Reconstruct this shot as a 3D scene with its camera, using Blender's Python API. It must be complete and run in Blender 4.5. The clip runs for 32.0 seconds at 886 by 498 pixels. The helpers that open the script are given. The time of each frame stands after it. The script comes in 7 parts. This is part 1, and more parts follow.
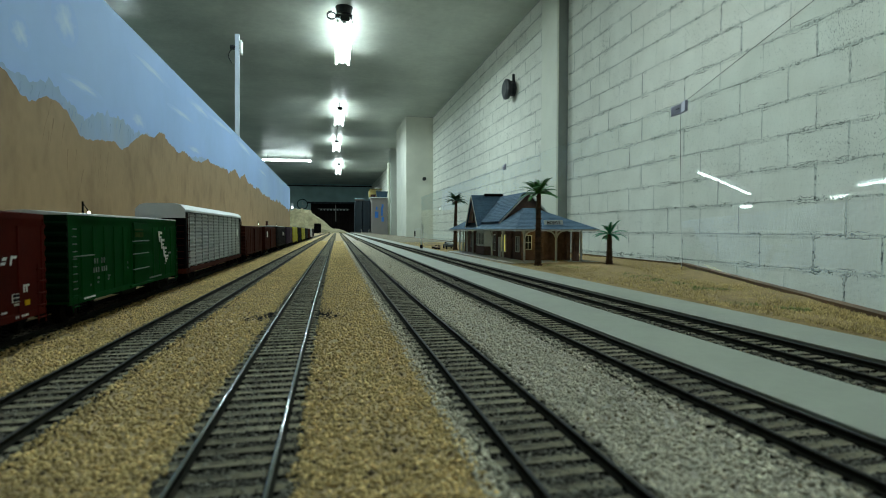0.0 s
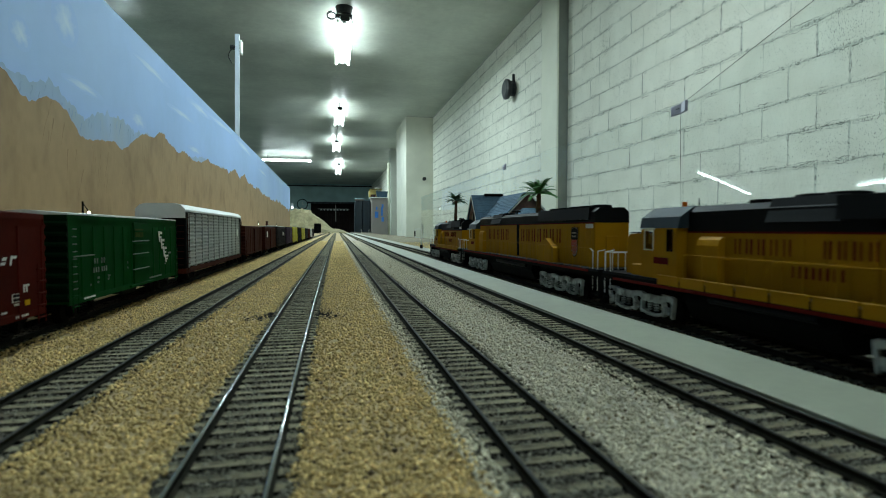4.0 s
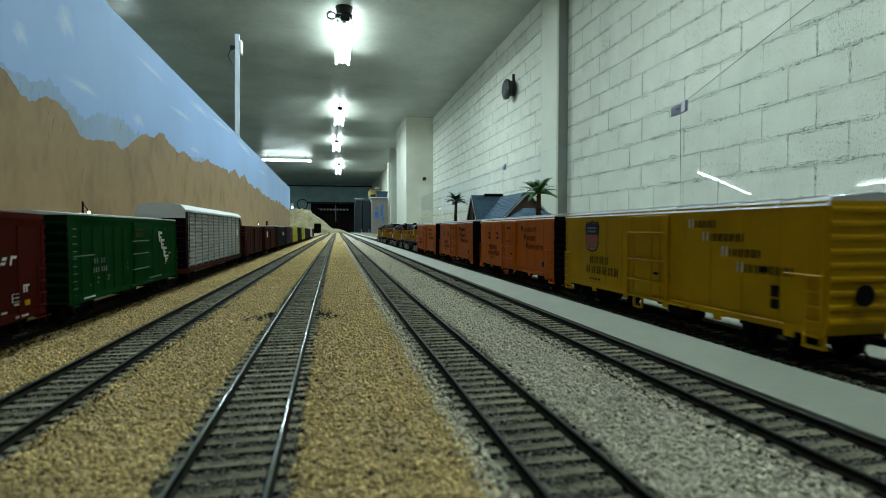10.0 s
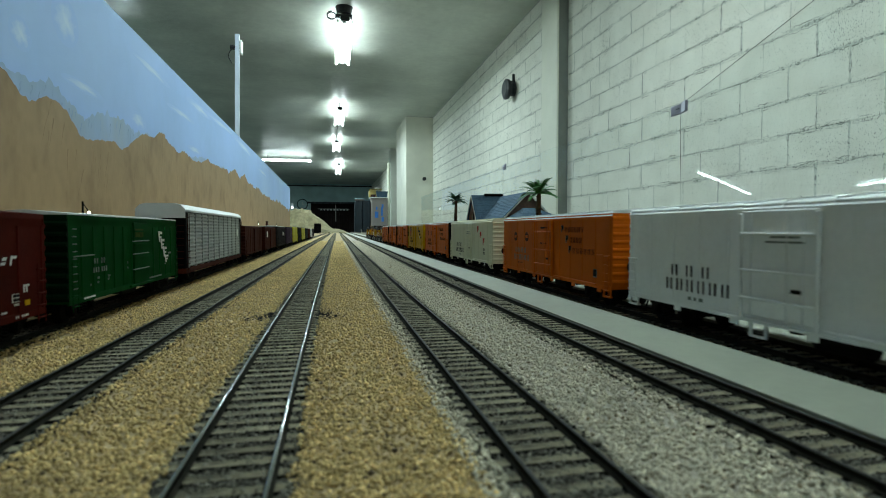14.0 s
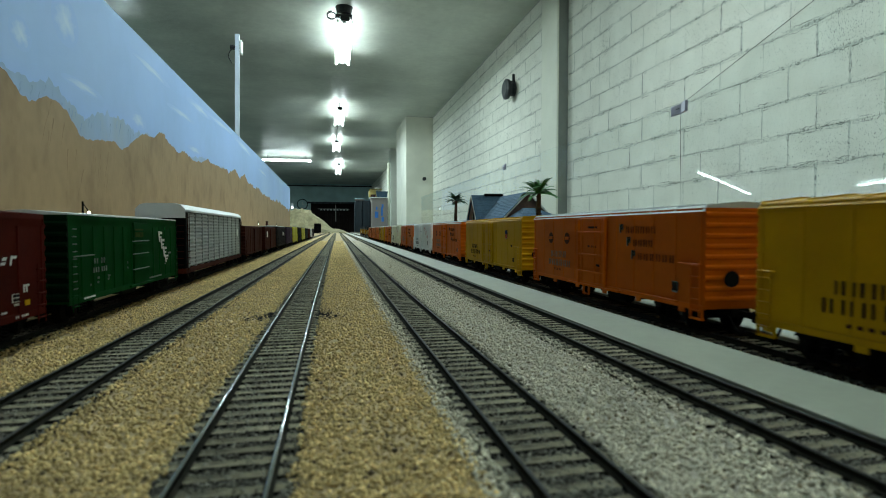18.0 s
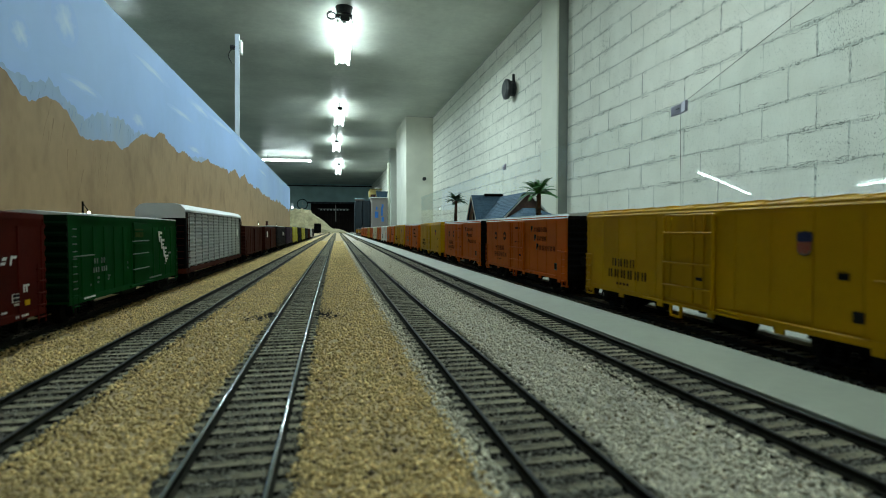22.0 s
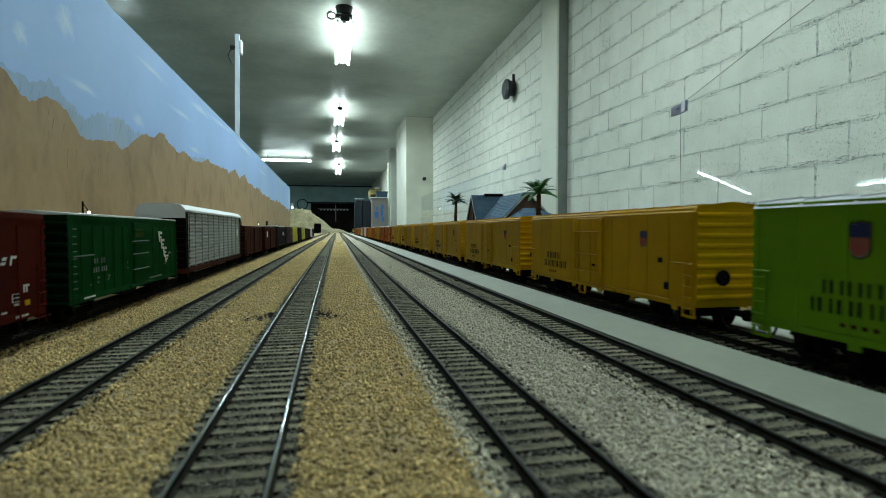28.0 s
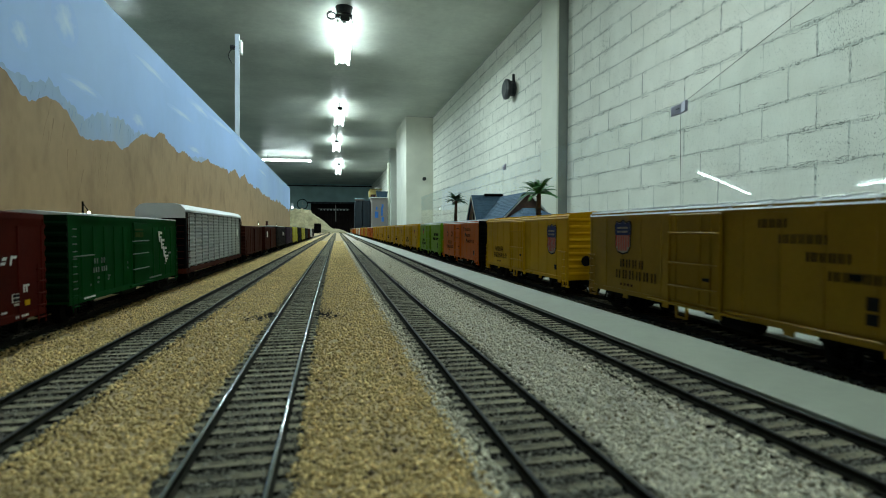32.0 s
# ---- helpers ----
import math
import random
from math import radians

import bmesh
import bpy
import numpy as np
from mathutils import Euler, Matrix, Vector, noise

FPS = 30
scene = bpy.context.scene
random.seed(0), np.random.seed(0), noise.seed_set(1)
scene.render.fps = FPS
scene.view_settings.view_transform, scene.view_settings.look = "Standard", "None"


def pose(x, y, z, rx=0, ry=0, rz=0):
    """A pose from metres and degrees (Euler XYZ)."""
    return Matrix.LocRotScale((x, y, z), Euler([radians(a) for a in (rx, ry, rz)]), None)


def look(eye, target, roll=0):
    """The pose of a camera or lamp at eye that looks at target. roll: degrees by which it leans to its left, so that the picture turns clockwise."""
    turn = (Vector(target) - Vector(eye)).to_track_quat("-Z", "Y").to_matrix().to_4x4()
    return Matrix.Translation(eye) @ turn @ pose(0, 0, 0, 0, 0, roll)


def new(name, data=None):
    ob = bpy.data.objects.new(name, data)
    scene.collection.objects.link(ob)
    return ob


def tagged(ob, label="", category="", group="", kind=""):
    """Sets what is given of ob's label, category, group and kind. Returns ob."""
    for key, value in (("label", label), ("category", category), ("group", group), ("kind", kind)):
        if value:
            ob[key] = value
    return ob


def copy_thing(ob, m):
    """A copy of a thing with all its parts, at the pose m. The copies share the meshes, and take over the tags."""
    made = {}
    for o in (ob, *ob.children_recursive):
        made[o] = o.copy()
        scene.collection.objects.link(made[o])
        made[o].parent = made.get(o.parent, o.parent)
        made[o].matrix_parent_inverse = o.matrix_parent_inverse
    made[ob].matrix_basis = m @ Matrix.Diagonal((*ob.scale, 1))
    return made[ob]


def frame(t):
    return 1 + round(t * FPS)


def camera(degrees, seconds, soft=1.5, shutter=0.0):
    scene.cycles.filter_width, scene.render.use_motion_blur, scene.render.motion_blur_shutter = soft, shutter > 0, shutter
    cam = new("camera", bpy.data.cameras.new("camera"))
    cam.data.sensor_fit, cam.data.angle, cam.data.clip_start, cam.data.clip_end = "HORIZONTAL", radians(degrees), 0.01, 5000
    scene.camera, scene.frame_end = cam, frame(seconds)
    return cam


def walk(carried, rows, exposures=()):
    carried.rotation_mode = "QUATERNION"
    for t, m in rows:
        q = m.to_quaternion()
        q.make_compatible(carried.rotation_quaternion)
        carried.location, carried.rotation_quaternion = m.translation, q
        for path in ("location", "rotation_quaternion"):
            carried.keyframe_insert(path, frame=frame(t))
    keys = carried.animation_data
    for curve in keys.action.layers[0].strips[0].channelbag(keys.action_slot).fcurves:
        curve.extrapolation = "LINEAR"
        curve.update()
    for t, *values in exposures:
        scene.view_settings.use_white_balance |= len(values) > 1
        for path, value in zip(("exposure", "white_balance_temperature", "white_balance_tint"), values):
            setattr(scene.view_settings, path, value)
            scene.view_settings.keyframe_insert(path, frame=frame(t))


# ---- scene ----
# a low camera standing between two tracks of a model railway in a long hall
cam = camera(78.47, 32.0, soft=0.5, shutter=0.2)
EYE = (0.0, 0.0, 0.0434)
VIEW = look(EYE, (0.20200, 0.97873, 0.0434 - 0.03595))
walk(cam, [(0.0, VIEW), (32.0, VIEW)], exposures=[(0.0, 0.37), (1.2, 0.38), (2.2, 0.47), (3.2, 0.58), (6.0, 0.60), (32.0, 0.60)])
cam.data.dof.use_dof = True
cam.data.dof.focus_distance = 0.8
cam.data.dof.aperture_fstop = 28.0

WALL_X, WEST_X = 2.75, -7.0
SOUTH_Y, NORTH_Y = -7.5, 37.4
FLOOR_Z, CEIL_Z = -1.10, 3.10
LAMP_Z, LAMP_X = 2.90, 0.21
TRAIN_SPEED, TRAIN_START = 0.194, 0.069
TRAIN_X = 0.165
RED, GREEN, BLUE = 0, 1, 2


def bend(y):
    """The sideways drift of the tracks, which swing gently to the east on their way north."""
    return 0.011 * 0.12 * math.log1p(math.exp(min((y - 0.35) / 0.12, 500.0)))


# ---- light ----
world = bpy.data.worlds.new("hall_air")
scene.world = world
world.use_nodes = True
world.node_tree.nodes["Background"].inputs["Color"].default_value = (0.55, 0.7, 0.72, 1)
world.node_tree.nodes["Background"].inputs["Strength"].default_value = 0.02


def tube_light(x, y, power, along="y", z=LAMP_Z - 0.034, length=1.86):
    """The light of one twin-tube fluorescent fixture."""
    data = bpy.data.lights.new("tube_light", "AREA")
    data.shape, data.size, data.size_y = "RECTANGLE", 0.035, length
    data.energy, data.color = power, (0.745, 0.96, 1.0)
    ob = new("tube_light", data)
    ob.matrix_world = pose(x, y, z, 0, 0, 0 if along == "y" else 90)
    return ob


# the first, behind the camera, is added and unseen, to brighten the near ground
LAMPS = [(LAMP_X, -0.7), (LAMP_X, 3.0), (LAMP_X, 8.60), (LAMP_X + 0.02, 14.2), (LAMP_X, 19.15), (LAMP_X + 0.16, 26.4)]
for lx, ly in LAMPS:
    tube_light(lx, ly, 2.5 if ly < 0 else 60 if ly < 5 else 74 if ly < 25 else 130, length=1.86 if ly < 25 else 3.7)
tube_light(-1.75, 23.3, 80, along="x")
# four fixtures over the aisle behind the backdrop: place, half length and direction
AISLE_LAMPS = [(-3.37, 9.215, 0.5, "x"), (-4.26, 9.95, 0.2, "y"), (-4.365, 7.72, 0.19, "y"), (-4.14, 6.48, 0.62, "y")]
for lx, ly, lh, la in AISLE_LAMPS:
    tube_light(lx, ly, 36 * lh, along=la, length=2 * lh)


# ---- materials ----
def mat(name, color, rough=0.7, metal=0.0, var=0.12, scale=40.0, bump=0.0, bump_scale=None, island=0.0, obj=0.0,
        second=None, second_scale=None, second_amount=0.5, spec=0.3, fine=0.0, axis=None, pits=None):
    """A painted, cast or weathered surface: colour varied at two scales, with grain in its relief."""
    m = bpy.data.materials.new(name)
    m.use_nodes = True
    nt = m.node_tree
    b = nt.nodes["Principled BSDF"]
    b.inputs["Roughness"].default_value = rough
    b.inputs["Metallic"].default_value = metal
    b.inputs["Specular IOR Level"].default_value = spec
    co = nt.nodes.new("ShaderNodeTexCoord").outputs["Object"]
    if axis:
        mp = nt.nodes.new("ShaderNodeMapping")
        mp.inputs["Scale"].default_value = axis
        nt.links.new(co, mp.inputs[0])
        co = mp.outputs[0]

    def noise_tex(s, detail=4.0):
        n = nt.nodes.new("ShaderNodeTexNoise")
        n.inputs["Scale"].default_value, n.inputs["Detail"].default_value = s, detail
        nt.links.new(co, n.inputs["Vector"])
        return n.outputs["Fac"]

    def mix(fac, a, c, kind="MIX"):
        n = nt.nodes.new("ShaderNodeMix")
        n.data_type, n.blend_type = "RGBA", kind
        for sock, v in ((0, fac), (6, a), (7, c)):
            if isinstance(v, (int, float)):
                n.inputs[sock].default_value = v
            elif isinstance(v, tuple):
                n.inputs[sock].default_value = (*v[:3], 1)
            else:
                nt.links.new(v, n.inputs[sock])
        return n.outputs[2]

    def ramp(fac, lo, hi):
        n = nt.nodes.new("ShaderNodeMapRange")
        n.inputs[1].default_value, n.inputs[2].default_value = lo, hi
        nt.links.new(fac, n.inputs[0])
        return n.outputs[0]

    col = mix(ramp(noise_tex(scale), 0.3, 0.7), tuple(c * (1 - var) for c in color), tuple(min(1, c * (1 + var)) for c in color))
    if second:
        col = mix(ramp(noise_tex(second_scale or scale * 0.2, 6.0), 0.62 - 0.25 * second_amount, 0.72), col, second)
    if fine:
        col = mix(fine, col, mix(ramp(noise_tex(scale * 9, 2.0), 0.35, 0.65), (0.25, 0.25, 0.25), (1, 1, 1)), "MULTIPLY")
    if pits:
        dark, pit_scale, lo, hi = pits
        gate = nt.nodes.new("ShaderNodeMath")
        gate.operation = "MULTIPLY"
        nt.links.new(ramp(noise_tex(pit_scale, 3.0), lo, hi), gate.inputs[0])
        nt.links.new(ramp(noise_tex(pit_scale * 0.13, 2.0), 0.33, 0.5), gate.inputs[1])
        col = mix(gate.outputs[0], col, dark)
    for amount, node, out in ((island, "ShaderNodeNewGeometry", "Random Per Island"), (obj, "ShaderNodeObjectInfo", "Random")):
        if amount:
            r = nt.nodes.new(node).outputs[out]
            mr = nt.nodes.new("ShaderNodeMapRange")
            mr.inputs[3].default_value, mr.inputs[4].default_value = 1 - amount, 1 + amount
            nt.links.new(r, mr.inputs[0])
            h = nt.nodes.new("ShaderNodeHueSaturation")
            nt.links.new(mr.outputs[0], h.inputs["Value"])
            nt.links.new(col, h.inputs["Color"])
            col = h.outputs[0]
    nt.links.new(col, b.inputs["Base Color"])
    rr = nt.nodes.new("ShaderNodeMapRange")
    rr.inputs[3].default_value, rr.inputs[4].default_value = max(0.02, rough - 0.08), min(1, rough + 0.08)
    nt.links.new(noise_tex(scale * 1.7), rr.inputs[0])
    nt.links.new(rr.outputs[0], b.inputs["Roughness"])
    if bump:
        bn = nt.nodes.new("ShaderNodeBump")
        bn.inputs["Strength"].default_value = 0.6
        bn.inputs["Distance"].default_value = bump
        nt.links.new(noise_tex(bump_scale or scale * 2, 6.0), bn.inputs["Height"])
        nt.links.new(bn.outputs[0], b.inputs["Normal"])
    return m


def glow(name, color, strength):
    m = bpy.data.materials.new(name)
    m.use_nodes = True
    b = m.node_tree.nodes["Principled BSDF"]
    b.inputs["Base Color"].default_value = (*color, 1)
    b.inputs["Emission Color"].default_value = (*color, 1)
    b.inputs["Emission Strength"].default_value = strength
    return m


def clear(name, tint=(1, 1, 1), rough=0.0, ior=1.24):
    m = bpy.data.materials.new(name)
    m.use_nodes = True
    nt = m.node_tree
    g = nt.nodes.new("ShaderNodeBsdfGlass")
    g.inputs["Color"].default_value = (*tint, 1)
    g.inputs["Roughness"].default_value = rough
    g.inputs["IOR"].default_value = ior
    nt.links.new(g.outputs[0], nt.nodes["Material Output"].inputs["Surface"])
    return m


def brushed(name, color, ground):
    """A brushed patch of paint on a unit disc, ragged and fading into the ground colour at its rim."""
    m = bpy.data.materials.new(name)
    m.use_nodes = True
    nt = m.node_tree
    b = nt.nodes["Principled BSDF"]
    b.inputs["Roughness"].default_value = 0.6
    b.inputs["Specular IOR Level"].default_value = 0.3
    co = nt.nodes.new("ShaderNodeTexCoord").outputs["Object"]
    size = nt.nodes.new("ShaderNodeVectorMath")
    size.operation = "LENGTH"
    nt.links.new(co, size.inputs[0])
    n = nt.nodes.new("ShaderNodeTexNoise")
    n.inputs["Scale"].default_value, n.inputs["Detail"].default_value = 2.6, 5.0
    nt.links.new(co, n.inputs["Vector"])
    add = nt.nodes.new("ShaderNodeMath")
    add.operation = "ADD"
    nt.links.new(size.outputs["Value"], add.inputs[0])
    nt.links.new(n.outputs["Fac"], add.inputs[1])
    mr = nt.nodes.new("ShaderNodeMapRange")
    for i, q in enumerate((1.25, 0.60, 0.0, 0.75)):
        mr.inputs[i + 1].default_value = q
    nt.links.new(add.outputs[0], mr.inputs[0])
    mix = nt.nodes.new("ShaderNodeMix")
    mix.data_type = "RGBA"
    mix.inputs[6].default_value, mix.inputs[7].default_value = (*ground, 1), (*color, 1)
    nt.links.new(mr.outputs[0], mix.inputs[0])
    nt.links.new(mix.outputs[2], b.inputs["Base Color"])
    return m


def block_paint(name, coursed=False):
    """Thickly painted rough block: small open pores, smeared mortar along its beds, cracks in its joints.
    coursed: the joints follow the wall's courses instead of each block's own middle."""
    m = bpy.data.materials.new(name)
    m.use_nodes = True
    nt = m.node_tree
    b = nt.nodes["Principled BSDF"]
    b.inputs["Roughness"].default_value, b.inputs["Specular IOR Level"].default_value = 0.8, 0.25
    own = nt.nodes.new("ShaderNodeTexCoord").outputs["Object"]
    place = nt.nodes.new("ShaderNodeNewGeometry").outputs["Position"]

    def op(kind, a, c, d=None):
        n = nt.nodes.new("ShaderNodeMath")
        n.operation = kind
        for i, v in enumerate((a, c, d)):
            if isinstance(v, (int, float)):
                n.inputs[i].default_value = v
            elif v is not None:
                nt.links.new(v, n.inputs[i])
        return n.outputs[0]

    def cloud(scale, detail=3.0, stretch=None):
        n = nt.nodes.new("ShaderNodeTexNoise")
        n.inputs["Scale"].default_value, n.inputs["Detail"].default_value = scale, detail
        src = place
        if stretch:
            mp = nt.nodes.new("ShaderNodeMapping")
            mp.inputs["Scale"].default_value = stretch
            mp.inputs["Rotation"].default_value = (0.5, 0, 0)
            nt.links.new(src, mp.inputs[0])
            src = mp.outputs[0]
        nt.links.new(src, n.inputs["Vector"])
        return n.outputs["Fac"]

    def span(v, lo, hi, to0=0.0, to1=1.0):
        n = nt.nodes.new("ShaderNodeMapRange")
        for i, q in enumerate((lo, hi, to0, to1)):
            n.inputs[i + 1].default_value = q
        nt.links.new(v, n.inputs[0])
        return n.outputs[0]
    sep = nt.nodes.new("ShaderNodeSeparateXYZ")
    nt.links.new(place if coursed else own, sep.inputs[0])
    if coursed:
        v = op("DIVIDE", op("SUBTRACT", sep.outputs[2], 0.012), 0.205)
        odd = op("FLOORED_MODULO", op("FLOOR", v, 0), 2.0)
        u = op("DIVIDE", op("SUBTRACT", sep.outputs[1], op("SUBTRACT", 3.25, op("MULTIPLY", odd, 0.2))), 0.4)
        dz = op("SUBTRACT", 0.1025, op("MULTIPLY", op("ABSOLUTE", op("SUBTRACT", op("FRACT", v, 0), 0.5), 0), 0.205))
        dy = op("SUBTRACT", 0.200, op("MULTIPLY", op("ABSOLUTE", op("SUBTRACT", op("FRACT", u, 0), 0.5), 0), 0.4))
    else:
        dz = op("SUBTRACT", 0.1025, op("ABSOLUTE", sep.outputs[2], 0))
        dy = op("SUBTRACT", 0.200, op("ABSOLUTE", sep.outputs[1], 0))
    wide = 1.7 if coursed else 1.0
    wob = op("MULTIPLY", op("SUBTRACT", cloud(34, 5), 0.5), 0.060)
    far_dz = op("ABSOLUTE", op("SUBTRACT", op("ADD", dz, op("MULTIPLY", wob, 0.7)), 0.017), 0)
    # cracks: along the bed, along the ragged edge of the smeared mortar, and down the head joints, all broken
    bed = op("MULTIPLY", span(op("ADD", dz, wob), 0.0042 * wide, 0.0016 * wide), span(cloud(5.0, 3), 0.44, 0.55))
    edge = op("MULTIPLY", span(far_dz, 0.0030 * wide, 0.0010 * wide), span(cloud(6.0, 3, (1, 1, 0.4)), 0.53, 0.63))
    head = op("MULTIPLY", span(op("ADD", dy, wob), 0.0046 * wide, 0.0022 * wide), span(cloud(6.5, 3), 0.50, 0.62, 0.0, 0.75))
    # pores, denser in the band of smeared mortar beside the beds
    near = op("MAXIMUM", span(dz, 0.026, 0.010), span(dy, 0.016, 0.006, 0.0, 0.6))
    lim = op("SUBTRACT", 0.665, op("ADD", op("MULTIPLY", near, 0.070), op("MULTIPLY", op("SUBTRACT", cloud(3.0, 2), 0.5), 0.20)))
    spots = op("MAXIMUM", span(op("SUBTRACT", cloud(125, 2.0, (1, 1.5, 0.62)), lim), 0.0, 0.03), span(op("SUBTRACT", cloud(70, 2.0, (1, 1.4, 0.7)), op("ADD", lim, 0.045)), 0.0, 0.03))
    dark = op("MAXIMUM", op("MAXIMUM", op("MAXIMUM", bed, edge), head), spots)
    col = nt.nodes.new("ShaderNodeMix")
    col.data_type = "RGBA"
    col.inputs[6].default_value, col.inputs[7].default_value = (0.645, 0.64, 0.55, 1), (0.735, 0.733, 0.64, 1)
    nt.links.new(span(cloud(4, 5), 0.3, 0.7), col.inputs[0])
    hole = nt.nodes.new("ShaderNodeMix")
    hole.data_type = "RGBA"
    nt.links.new(op("MULTIPLY", dark, 0.88), hole.inputs[0])
    nt.links.new(col.outputs[2], hole.inputs[6])
    hole.inputs[7].default_value = (0.085, 0.095, 0.075, 1)
    nt.links.new(hole.outputs[2], b.inputs["Base Color"])
    bn = nt.nodes.new("ShaderNodeBump")
    bn.inputs["Strength"].default_value, bn.inputs["Distance"].default_value = 0.55, 0.006
    rough_bed = op("MULTIPLY", op("MULTIPLY", near, 1.1), cloud(95, 4))
    nt.links.new(op("SUBTRACT", op("ADD", cloud(38, 6), rough_bed), op("MULTIPLY", dark, 0.8)), bn.inputs["Height"])
    nt.links.new(bn.outputs[0], b.inputs["Normal"])
    return m


